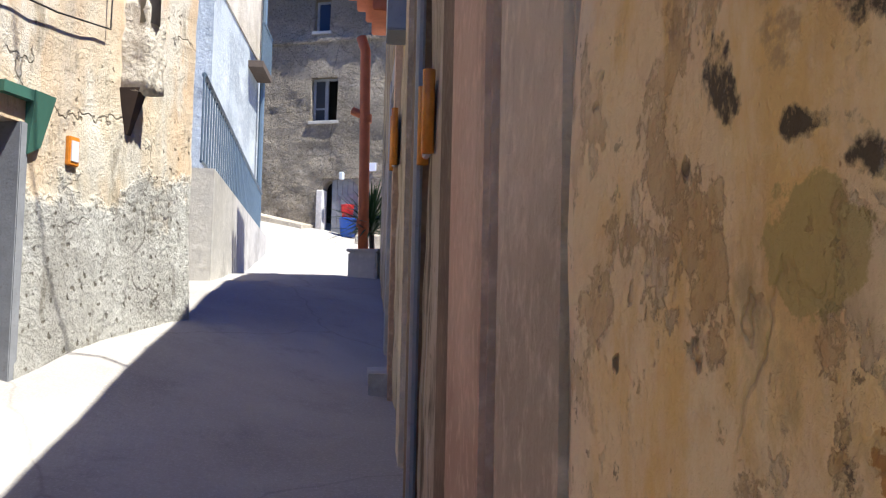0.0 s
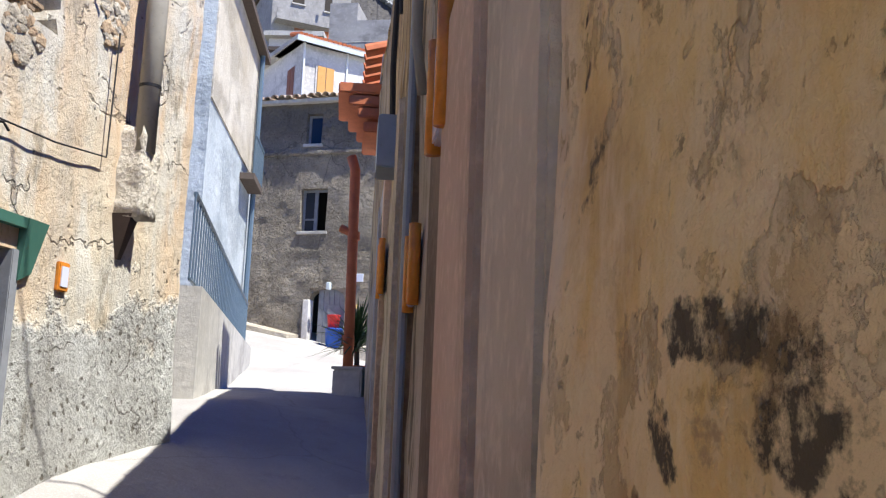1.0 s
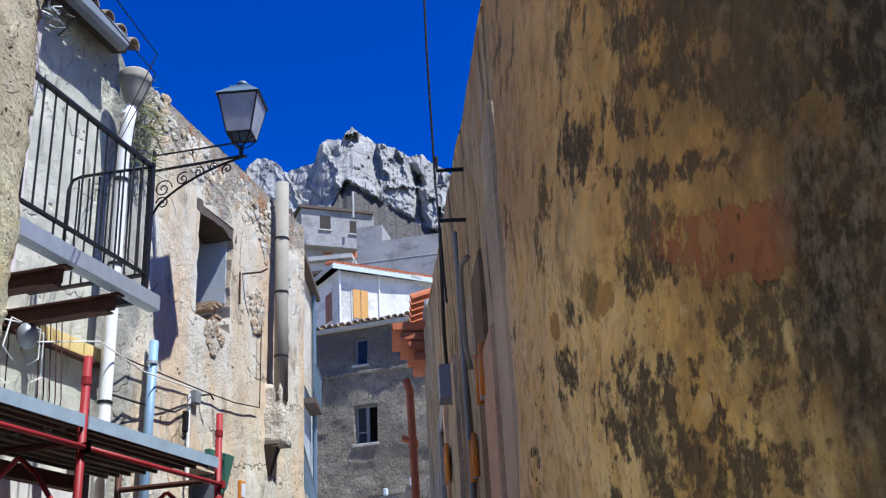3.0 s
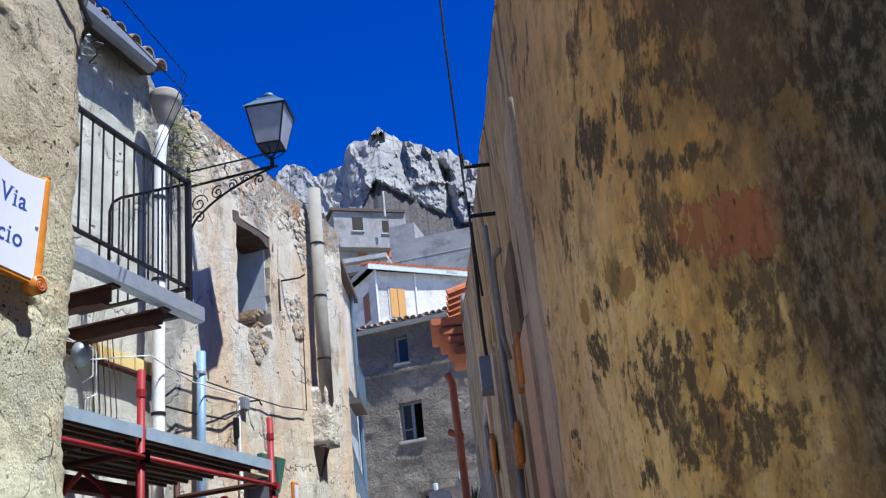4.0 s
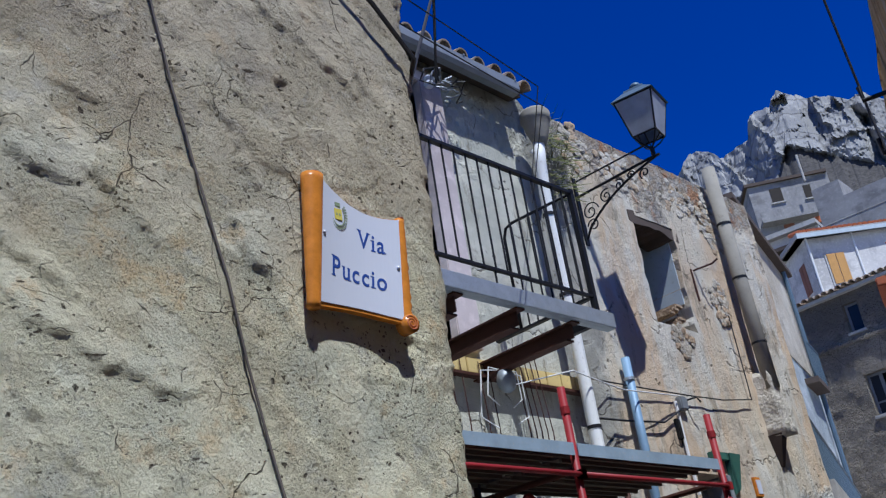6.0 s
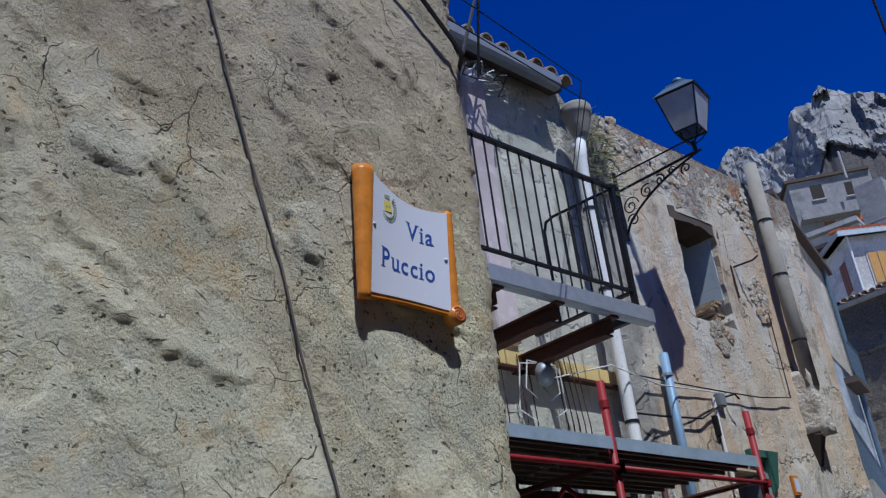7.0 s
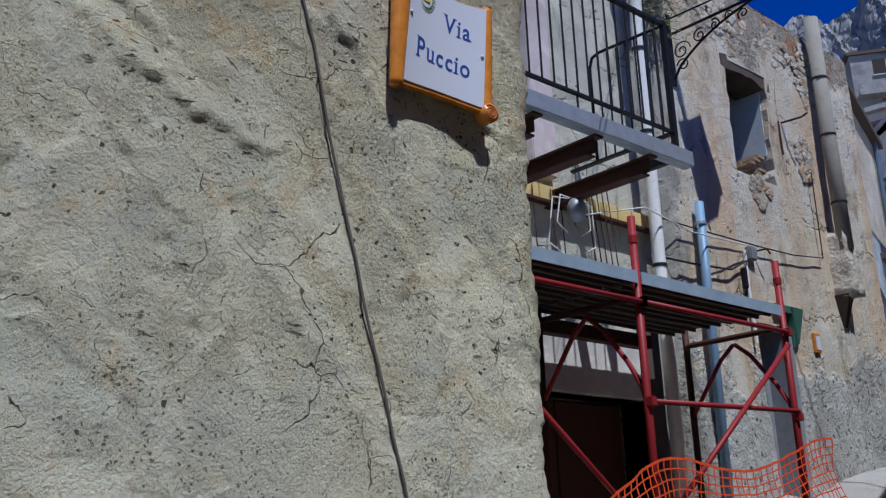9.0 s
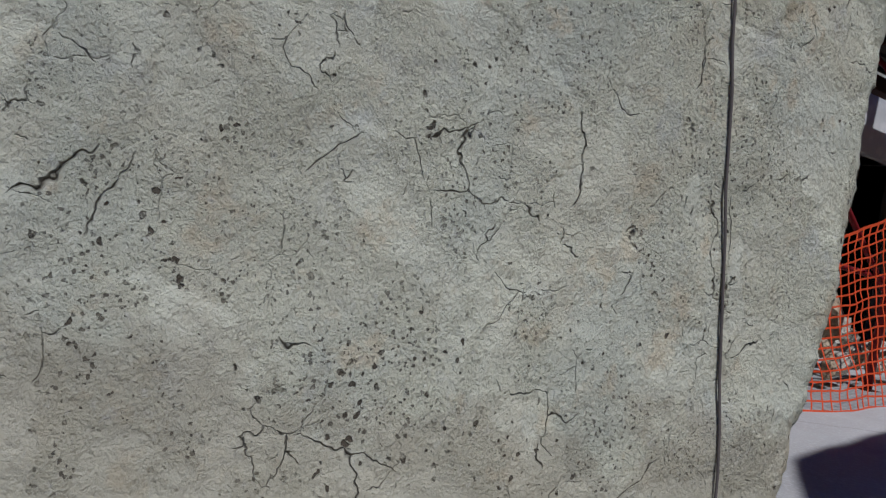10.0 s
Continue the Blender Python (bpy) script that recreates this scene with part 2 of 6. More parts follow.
    c = m.mix(m.maths("MULTIPLY", m.maths("MULTIPLY", spots, m.band(m.noise(60, 5), 0.62, 0.7)), 0.5), c, (0.34, 0.33, 0.28))
    # damp mould that thickens towards the near end
    patchy = m.maths("ADD", m.noise(3.4, 9, 0.64, m.stretched(1, 0.6, 1.1)), m.band(ys, 0.5, 3.0, 0.06, -0.09))
    patchy = m.maths("ADD", patchy, m.band(zs, 1.2, 3.0, -0.04, 0.05))
    damp = m.maths("MULTIPLY", m.band(patchy, 0.545, 0.575), m.band(m.noise(17, 9, 0.75), 0.38, 0.5))
    damp = m.maths("MULTIPLY", damp, m.band(scar, 0, 1, 1, 0.15))
    c = m.mix(m.maths("MULTIPLY", damp, 0.85), c, (0.055, 0.045, 0.026))
    moss = m.band(soft, 0.60, 0.66, 0, 0.5)
    c = m.mix(moss, c, (0.24, 0.19, 0.075))
    soot = m.maths("MULTIPLY", m.band(ys, 2.2, 1.25), m.band(m.noise(4.2, 9, 0.7, long), 0.36, 0.56, 0.1, 0.75))
    c = m.mix(m.maths("MULTIPLY", soot, m.band(scar, 0, 1, 1, 0.2)), c, (0.13, 0.085, 0.042))
    # bare pebbly render next to the corner
    bare = m.band(m.maths("ADD", ys, m.band(soft, 0.2, 0.8, -0.45, 0.45)), 1.15, 0.8)
    pebble = m.mix(m.band(m.noise(24, 9, 0.74), 0.45, 0.62), (0.06, 0.047, 0.03), (0.34, 0.28, 0.20))
    c = m.mix(m.maths("MULTIPLY", bare, 0.9), c, pebble)
    hole = m.band(m.cells(13, "F1", m.bent(0.08, 18)), 0.09, 0.16, 1, 0)
    hole = m.maths("MULTIPLY", hole, m.band(m.noise(2.9, 4), 0.5, 0.57))
    c = m.mix(m.maths("MULTIPLY", hole, 0.85), c, (0.05, 0.035, 0.02))
    # chipped skin of old limewash coats, and fly-specks of mould all over
    chip = m.band(m.noise(8.5, 10, 0.72, m.stretched(1, 0.8, 0.9)), 0.555, 0.575)
    chip = m.maths("MULTIPLY", chip, m.band(m.noise(2.1, 5), 0.42, 0.56))
    c = m.mix(m.maths("MULTIPLY", chip, 0.55), c, (0.36, 0.23, 0.085))
    fleck = m.band(m.noise(33, 8, 0.72, long), 0.60, 0.64)
    fleck = m.maths("MULTIPLY", fleck, m.band(m.noise(3.3, 7, 0.66), 0.46, 0.58))
    c = m.mix(m.maths("MULTIPLY", fleck, 0.75), c, (0.07, 0.05, 0.028))
    hair = m.band(m.cells(3.4, "DISTANCE_TO_EDGE", m.bent(0.2, 7.0)), 0.0, 0.014, 1, 0)
    hair = m.maths("MULTIPLY", hair, m.band(m.noise(2.2, 4), 0.55, 0.61, 0, 0.3))
    c = m.mix(hair, c, (0.12, 0.075, 0.03))
    m.colour(c)
    m.relief(m.noise(2.6, 7), 0.5, 0.05)
    off = m.maths("ADD", m.maths("MAXIMUM", scar, tan), m.maths("MULTIPLY", m.maths("MAXIMUM", flake, chip), 0.6))
    m.relief(m.maths("SUBTRACT", m.noise(15, 9, 0.7), off), 0.7, 0.012)
    m.relief(m.maths("ADD", m.maths("MULTIPLY", mould, 0.5), m.noise(70, 6, 0.7)), 0.5, 0.006)
    m.relief(m.band(m.maths("MAXIMUM", hole, hair), 0, 1, 1, 0), 0.7, 0.015)
    m.relief(m.maths("MULTIPLY", bare, m.noise(38, 9, 0.7)), 0.9, 0.04)
    return m.m


def lane_plaster():
    """Brown-grey render below, rain-streaked ochre limewash above."""
    m = Mat("rain_streaked_lane_plaster", 0.95)
    tall = m.stretched(1, 1, 0.22)
    low = m.mix(m.band(m.noise(1.3, 7, 0.62), 0.4, 0.62), (0.44, 0.36, 0.25), (0.60, 0.50, 0.37))
    high = m.mix(m.band(m.noise(2.4, 7, 0.62, tall), 0.42, 0.58), (0.42, 0.27, 0.12), (0.62, 0.47, 0.25))
    c = m.mix(m.band(m.maths("ADD", m.z(), m.band(m.noise(2.2, 7, 0.65), 0, 1, -0.8, 0.8)), 3.75, 3.95), low, high)
    c = m.mix(m.band(m.noise(4.0, 9, 0.7, tall), 0.52, 0.6, 0, 0.85), c, (0.10, 0.075, 0.045))
    c = m.mix(m.band(m.noise(7.0, 8, 0.65, tall), 0.58, 0.63, 0, 0.7), c, (0.60, 0.54, 0.45))
    c = m.mix(m.band(m.noise(12, 8, 0.7), 0.6, 0.68, 0, 0.8), c, (0.08, 0.06, 0.04))
    m.colour(c)
    m.relief(m.noise(5, 9, 0.7), 0.8, 0.08)
    m.relief(m.noise(22, 8, 0.7), 0.6, 0.02)
    return m.m


def facade_plaster():
    """Pale cream and orange limewash with grey rubble render at the foot and the head."""
    m = Mat("peeling_facade_plaster", 0.95)
    tall = m.stretched(1, 1, 0.35)
    c = m.mix(m.band(m.noise(1.6, 5, 0.6, tall), 0.4, 0.6), (0.57, 0.50, 0.38), (0.56, 0.42, 0.28))
    c = m.mix(m.band(m.noise(2.6, 7, 0.6, tall), 0.47, 0.57, 0, 0.8), c, (0.60, 0.57, 0.49))
    edge = m.band(m.noise(1.8, 6, 0.65), 0, 1, -1.3, 1.3)
    foot = m.band(m.maths("ADD", m.maths("SUBTRACT", m.z(), m.maths("MULTIPLY", m.along("Y"), 0.13)), edge), 1.45, 1.7, 1, 0)
    head = m.band(m.maths("ADD", m.z(), edge), 6.1, 6.5)
    grey = m.mix(m.band(m.noise(7, 8, 0.7), 0.4, 0.65), (0.54, 0.53, 0.48), (0.68, 0.67, 0.62))
    rubble = m.mix(m.band(m.noise(9, 8, 0.7), 0.4, 0.62), (0.34, 0.27, 0.19), (0.47, 0.43, 0.37))
    c = m.mix(foot, c, grey)
    rubble = m.mix(m.band(m.noise(2.8, 7, 0.68), 0.56, 0.62), rubble, (0.40, 0.22, 0.12))
    c = m.mix(head, c, rubble)
    near = m.band(m.maths("ADD", m.along("Y"), m.band(m.noise(3, 5), 0, 1, -0.5, 0.5)), 7.05, 7.25, 1, 0)
    c = m.mix(near, c, m.mix(m.band(m.noise(4, 7), 0.42, 0.6), (0.26, 0.25, 0.215), (0.36, 0.345, 0.295)))
    back = m.band(m.maths("ADD", m.along("Y"), m.band(m.noise(4, 6), 0, 1, -0.12, 0.12)), 6.58, 6.64, 1, 0)
    c = m.mix(back, c, m.mix(m.band(m.noise(3, 7, 0.65), 0.42, 0.6), (0.47, 0.46, 0.38), (0.58, 0.56, 0.47)))
    stain = m.band(m.noise(4.5, 9, 0.7, tall), 0.56, 0.65, 0, 0.7)
    c = m.mix(stain, c, (0.20, 0.17, 0.12))
    grime = m.band(m.noise(1.1, 8, 0.68, tall), 0.52, 0.64, 0, 0.5)
    c = m.mix(grime, c, (0.36, 0.34, 0.30))
    pits = m.band(m.cells(11, "F1", m.bent(0.1, 14)), 0.14, 0.24, 1, 0)
    pits = m.maths("MULTIPLY", pits, m.maths("MAXIMUM", foot, m.band(m.noise(3, 3), 0.56, 0.62)))
    c = m.mix(m.maths("MULTIPLY", pits, 0.75), c, (0.10, 0.08, 0.05))
    crack = m.band(m.cells(0.9, "DISTANCE_TO_EDGE", m.bent(0.6, 3.0)), 0.0, 0.012, 1, 0)
    crack = m.maths("MULTIPLY", crack, m.band(m.noise(1.4, 3), 0.5, 0.56, 0, 0.8))
    c = m.mix(crack, c, (0.10, 0.08, 0.06))
    m.colour(c)
    rough = m.maths("MULTIPLY", m.noise(10, 9, 0.7), m.maths("ADD", m.maths("MAXIMUM", foot, head), 0.3))
    m.relief(rough, 0.9, 0.07)
    m.relief(m.noise(40, 6, 0.7), 0.4, 0.01)
    m.relief(m.band(m.maths("MAXIMUM", pits, crack), 0, 1, 1, 0), 0.7, 0.02)
    return m.m


def grey_render(name, a, b, rough_scale=6.0, relief=0.9, deep=0.12, rain=None):
    """Coarse thrown cement render; rain: the height above which it is blackened under the eaves."""
    m = Mat(name, 0.97)
    c = m.mix(m.band(m.noise(0.7, 6), 0.4, 0.62), a, b)
    c = m.mix(m.band(m.noise(0.35, 4, 0.6, m.stretched(1, 1, 2.2)), 0.50, 0.6, 0, 0.55), c, tuple(v * 0.55 for v in a))
    c = m.mix(m.band(m.noise(1.6, 8, 0.7, m.stretched(1, 1, 0.3)), 0.55, 0.7, 0, 0.5), c, tuple(v * 0.45 for v in a))
    c = m.mix(m.band(m.noise(rough_scale * 3, 6), 0.5, 0.7, 0, 0.35), c, tuple(v * 1.5 for v in b))
    if rain is not None:
        wet = m.band(m.maths("ADD", m.z(), m.band(m.noise(1.4, 8, 0.68), 0, 1, -0.9, 0.9)), rain, rain + 0.5, 0, 0.6)
        c = m.mix(wet, c, tuple(v * 0.35 for v in a))
        c = m.mix(m.band(m.noise(3.2, 9, 0.72), 0.56, 0.64, 0, 0.5), c, tuple(v * 0.4 for v in a))
        crack = m.band(m.cells(0.55, "DISTANCE_TO_EDGE", m.bent(0.7, 1.6)), 0.0, 0.012, 0.6, 0)
        c = m.mix(crack, c, tuple(v * 0.35 for v in a))
    m.colour(c)
    m.relief(m.noise(rough_scale, 9, 0.7), relief, deep)
    m.relief(m.cells(rough_scale * 3.0), 0.5 * relief, 0.05 * relief)
    return m.m


def asphalt():
    m = Mat("worn_concrete_paving", 0.95)
    c = m.mix(m.band(m.noise(0.5, 6), 0.4, 0.65), (0.30, 0.28, 0.26), (0.40, 0.38, 0.35))
    c = m.mix(m.band(m.noise(1.7, 7, 0.7), 0.55, 0.7, 0, 0.6), c, (0.22, 0.21, 0.20))
    c = m.mix(m.band(m.noise(60, 4), 0.5, 0.7, 0, 0.4), c, (0.50, 0.48, 0.45))
    crack = m.band(m.cells(0.3, "DISTANCE_TO_EDGE", m.bent(0.25, 3.0)), 0, 0.006, 0.3, 0)
    c = m.mix(crack, c, (0.12, 0.11, 0.10))
    far = m.band(m.along("Y"), 36, 60)
    c = m.mix(far, c, m.mix(m.band(m.noise(0.15, 8), 0.4, 0.6), (0.10, 0.11, 0.05), (0.26, 0.23, 0.16)))
    m.colour(c)
    m.relief(m.noise(14, 8, 0.7), 0.5, 0.02)
    return m.m


def limestone():
    m = Mat("limestone_crag", 0.97)
    tall = m.stretched(1, 1, 0.6)
    c = m.mix(m.band(m.noise(0.018, 7, 0.6, tall), 0.42, 0.58), (0.22, 0.216, 0.214), (0.29, 0.285, 0.281))
    c = m.mix(m.band(m.noise(0.07, 9, 0.68, tall), 0.5, 0.60, 0, 0.7), c, (0.33, 0.325, 0.318))
    c = m.mix(m.band(m.noise(0.15, 8, 0.7, tall), 0.58, 0.68, 0, 0.5), c, (0.20, 0.195, 0.19))
    crack = m.band(m.cells(0.035, "DISTANCE_TO_EDGE", m.bent(18, 0.03)), 0.0, 0.05, 0.65, 0)
    c = m.mix(crack, c, (0.09, 0.085, 0.08))
    nrm = m.n("ShaderNodeNewGeometry").outputs["Normal"]
    sep = m.n("ShaderNodeSeparateXYZ")
    m.link(nrm, sep.inputs[0])
    green = m.maths("MULTIPLY", m.band(sep.outputs["Z"], 0.75, 0.92), m.band(m.noise(0.05, 6), 0.47, 0.55))
    c = m.mix(green, c, (0.10, 0.09, 0.055))
    m.colour(c)
    m.relief(m.noise(0.06, 10, 0.6, tall), 0.7, 3.0)
    m.relief(m.band(crack, 0, 1, 1, 0), 0.5, 2.0)
    return m.m


def tile_clay(name="clay_tile", a=(0.30, 0.21, 0.15), b=(0.42, 0.36, 0.28)):
    m = Mat(name, 0.9)
    info = m.n("ShaderNodeObjectInfo")
    c = m.mix(info.outputs["Random"], a, b)
    c = m.mix(m.band(m.noise(6, 6), 0.5, 0.65, 0, 0.8), c, (0.12, 0.11, 0.09))
    m.colour(c).relief(m.noise(30, 6), 0.4, 0.01)
    return m.m


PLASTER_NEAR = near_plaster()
OCHRE = ochre_plaster()
FACADE = facade_plaster()
GREY = grey_render("grey_thrown_render", (0.29, 0.25, 0.195), (0.39, 0.34, 0.27), 5.0, 1.0, 0.3, 10.2)
BROWN_RENDER = grey_render("brown_weathered_render", (0.52, 0.42, 0.29), (0.64, 0.54, 0.40), 5.0, 0.6)
PINK_RENDER = grey_render("pinkish_worn_render", (0.56, 0.37, 0.25), (0.64, 0.48, 0.34), 7.0, 0.5)
CEMENT = grey_render("smooth_cement", (0.40, 0.38, 0.35), (0.48, 0.46, 0.42), 3.0, 0.25)
CONCRETE = grey_render("board_marked_concrete", (0.26, 0.25, 0.245), (0.31, 0.30, 0.29), 1.0, 0.2)
WHITE_WALL = grey_render("white_house_paint", (0.58, 0.55, 0.52), (0.64, 0.61, 0.57), 3.0, 0.1)
PINK_WHITE = grey_render("pinkish_white_paint", (0.52, 0.44, 0.43), (0.60, 0.52, 0.51), 3.0, 0.1)
PAVING = asphalt()
CRAG = limestone()
SCREE = grey_render("dark_scree", (0.065, 0.06, 0.057), (0.09, 0.083, 0.078), 0.2, 0.3)
CLAY = tile_clay()
TERRACOTTA = plain("terracotta_red", (0.50, 0.15, 0.06), 0.75, 0, 0.45, 7)
RED_PAINT = plain("red_scaffold_paint", (0.26, 0.018, 0.022), 0.5, 0.0, 0.35, 12, 0.2, (0.16, 0.05, 0.03), 0.5)
RUST = plain("rusty_primed_steel", (0.075, 0.030, 0.020), 0.7, 0.2, 0.4, 14)
BLACK_IRON = plain("black_wrought_iron", (0.018, 0.018, 0.020), 0.5, 0.3, 0.3, 20)
GALV = plain("galvanised_steel", (0.48, 0.52, 0.56), 0.45, 0.55, 0.35, 12, 0.15, (0.25, 0.23, 0.2), 0.4)
DECK_BLUE = plain("blue_grey_deck_edge", (0.34, 0.43, 0.52), 0.6, 0.2, 0.5, 8, 0.2, (0.42, 0.42, 0.40), 0.6)
# Deck boards seen from below: their shade is put into this darker colour.
DECK_SHADE = plain("shaded_deck_underside", (0.13, 0.115, 0.09), 0.85, 0.1, 0.5, 6)
WHITE_PVC = plain("white_plastic_pipe", (0.78, 0.77, 0.74), 0.45, 0, 0.15, 6)
GREY_PVC = plain("grey_gutter_metal", (0.26, 0.28, 0.30), 0.5, 0.3, 0.3, 6)
BLUE_PVC = plain("blue_painted_pipe", (0.22, 0.33, 0.46), 0.5, 0.1, 0.3, 8, 0.15, (0.4, 0.4, 0.38), 0.5)
ASBESTOS = plain("grey_fibre_cement", (0.31, 0.285, 0.235), 0.9, 0, 0.45, 5, 0.3)
CABLE_BROWN = plain("sun_bleached_cable", (0.15, 0.125, 0.11), 0.8, 0, 0.3, 10)
CABLE = plain("black_cable", (0.03, 0.028, 0.028), 0.6, 0, 0.2, 10)
WOOD_GREY = plain("weathered_grey_wood", (0.24, 0.25, 0.27), 0.85, 0, 0.5, 8, 0.4)
WOOD_DARK = plain("dark_stained_wood", (0.10, 0.075, 0.06), 0.8, 0, 0.5, 8, 0.4)
SHUTTER = plain("honey_shutter_wood", (0.56, 0.30, 0.09), 0.6, 0, 0.25, 4)
SHUTTER_DARK = plain("brown_shutter_wood", (0.26, 0.11, 0.06), 0.6, 0, 0.25, 4)
GARAGE_BROWN = plain("brown_garage_paint", (0.12, 0.055, 0.034), 0.7, 0, 0.4, 3)
# Near-black colour that stands in for rooms without light.
VOID = plain("painted_room_darkness", (0.05, 0.042, 0.035), 0.95, 0, 0.3, 3)
ROOM = plain("bare_room_plaster", (0.42, 0.27, 0.18), 0.95, 0, 0.4, 2)
BLUE_WASH = plain("pale_blue_limewash", (0.52, 0.58, 0.62), 0.95, 0, 0.3, 4, 0.3)
STONE = grey_render("pale_rubble_stone", (0.46, 0.40, 0.31), (0.60, 0.55, 0.46), 9.0, 0.6)
LANE = lane_plaster()
OCHRE_STONE = grey_render("ochre_rubble_stone", (0.42, 0.30, 0.19), (0.52, 0.42, 0.29), 9.0, 0.6)
NET = plain("orange_safety_plastic", (0.70, 0.085, 0.02), 0.5, 0, 0.3, 10, 0.05)
GLAZE_ORANGE = plain("orange_glazed_ceramic", (0.64, 0.235, 0.03), 0.25, 0, 0.6, 22, 0.2, (0.45, 0.14, 0.02), 0.5)
GLAZE_WHITE = plain("white_glazed_ceramic", (0.58, 0.60, 0.69), 0.18, 0, 0.06, 5, 0.03, (0.6, 0.6, 0.62), 0.2)
INK = plain("cobalt_blue_glaze", (0.035, 0.075, 0.30), 0.25, 0, 0.15, 20, 0.02)
CREST_GREEN = plain("green_glaze", (0.26, 0.32, 0.20), 0.3, 0, 0.3, 30, 0.02)
CREST_YELLOW = plain("yellow_glaze", (0.62, 0.52, 0.10), 0.3, 0, 0.2, 30, 0.02)
YELLOW_BRICK = plain("yellow_hollow_brick", (0.66, 0.50, 0.20), 0.9, 0, 0.3, 8, 0.3)
GREEN_TIN = plain("green_sheet_metal", (0.06, 0.16, 0.12), 0.6, 0.2, 0.4, 5)
LEAF = plain("palm_leaf_green", (0.045, 0.10, 0.03), 0.5, 0, 0.5, 10, 0.05, (0.10, 0.12, 0.03), 0.3)
WEED = plain("dry_weed", (0.13, 0.14, 0.045), 0.8, 0, 0.5, 10, 0.05)
RED_PLASTIC = plain("red_plastic", (0.62, 0.03, 0.03), 0.4, 0, 0.1, 6, 0.02)
BLUE_PLASTIC = plain("blue_plastic", (0.02, 0.09, 0.42), 0.4, 0, 0.1, 6, 0.02)
YELLOW_WOOD = plain("pale_broom_wood", (0.62, 0.44, 0.16), 0.6, 0, 0.2, 6, 0.05)
RAIL_BLUE = plain("blue_grey_rail_paint", (0.12, 0.17, 0.22), 0.5, 0.2, 0.3, 8)


def lantern_glass():
    m = Mat("frosted_lantern_glass", 0.35)
    m.colour(m.mix(m.band(m.noise(7), 0.4, 0.65), (0.52, 0.53, 0.54), (0.40, 0.40, 0.40)))
    m.b.inputs["Transmission Weight"].default_value = 0.35
    return m.m


def window_glass():
    m = Mat("window_glass", 0.06)
    m.colour((0.03, 0.035, 0.045))
    m.b.inputs["Specular IOR Level"].default_value = 0.25
    m.relief(m.noise(3), 0.05, 0.01)
    return m.m


FROSTED = lantern_glass()
GLASS = window_glass()

# ---- mesh tools ----
BASE = {}


def thing(name, base, label, category, group="", kind=""):
    """An Empty at the base of a thing, whose parts follow."""
    ob = new(name)
    ob.empty_display_size = 0.1
    ob.location = base
    BASE[ob.name] = Vector(base)
    return tagged(ob, label, category, group, kind)


def part(name, bm, material, parent, label="", smooth=False):
    """Links a bmesh, built in world coordinates, as one mesh under a thing or a part."""
    base = BASE[parent.name]
    for v in bm.verts:
        v.co -= base
    me = bpy.data.meshes.new(name)
    bm.normal_update()
    bm.to_mesh(me)
    bm.free()
    if smooth:
        me.polygons.foreach_set("use_smooth", [True] * len(me.polygons))
    me.materials.append(material)
    ob = new(name, me)
    ob.parent = parent
    BASE[ob.name] = base
    return tagged(ob, label)


def solo(name, bm, material, label, category, kind="", group="", smooth=False):
    """One mesh as a thing or a piece of the setting."""
    me = bpy.data.meshes.new(name)
    bm.normal_update()
    bm.to_mesh(me)
    bm.free()
    if smooth:
        me.polygons.foreach_set("use_smooth", [True] * len(me.polygons))
    for mat in material if isinstance(material, (list, tuple)) else [material]:
        me.materials.append(mat)
    ob = new(name, me)
    BASE[ob.name] = Vector((0, 0, 0))
    return tagged(ob, label, category, group, kind)


def hull(bm, corners, faces):
    vs = [bm.verts.new(c) for c in corners]
    for f in faces:
        bm.faces.new([vs[k] for k in f])
    return vs


BOXF = [(0, 3, 2, 1), (4, 5, 6, 7), (0, 1, 5, 4), (1, 2, 6, 5), (2, 3, 7, 6), (3, 0, 4, 7)]


def box(x0, x1, y0, y1, z0, z1, bm=None, bevel=0.0, turn=None):
    bm = bm or bmesh.new()
    c = [Vector(p) for p in ((x0, y0, z0), (x1, y0, z0), (x1, y1, z0), (x0, y1, z0), (x0, y0, z1), (x1, y0, z1), (x1, y1, z1), (x0, y1, z1))]
    if turn is not None:
        c = [turn @ p for p in c]
    vs = hull(bm, c, BOXF)
    if bevel:
        es = {e for v in vs for e in v.link_edges}
        bmesh.ops.bevel(bm, geom=list(es), offset=bevel, segments=2, affect="EDGES")
    return bm


def tube(points, r, n=10, bm=None, r2=None, cap=True):
    """A round bar along points."""
    bm = bm or bmesh.new()
    pts = [Vector(p) for p in points]
    rings = []
    side = None
    for k, p in enumerate(pts):
        d = (pts[min(k + 1, len(pts) - 1)] - pts[max(k - 1, 0)]).normalized()
        if side is None:
            side = d.cross(Vector((0, 0, 1)) if abs(d.z) < 0.9 else Vector((1, 0, 0))).normalized()
        side = (side - d * side.dot(d)).normalized()
        up = d.cross(side)
        rr = r if r2 is None else r + (r2 - r) * k / max(1, len(pts) - 1)
        rings.append([bm.verts.new(p + (side * math.cos(a) + up * math.sin(a)) * rr) for a in (2 * math.pi * j / n for j in range(n))])
    for a, b in zip(rings, rings[1:]):
        for j in range(n):
            bm.faces.new((a[j], a[(j + 1) % n], b[(j + 1) % n], b[j]))
    if cap:
        bm.faces.new(rings[0][::-1])
        bm.faces.new(rings[-1])
    return bm


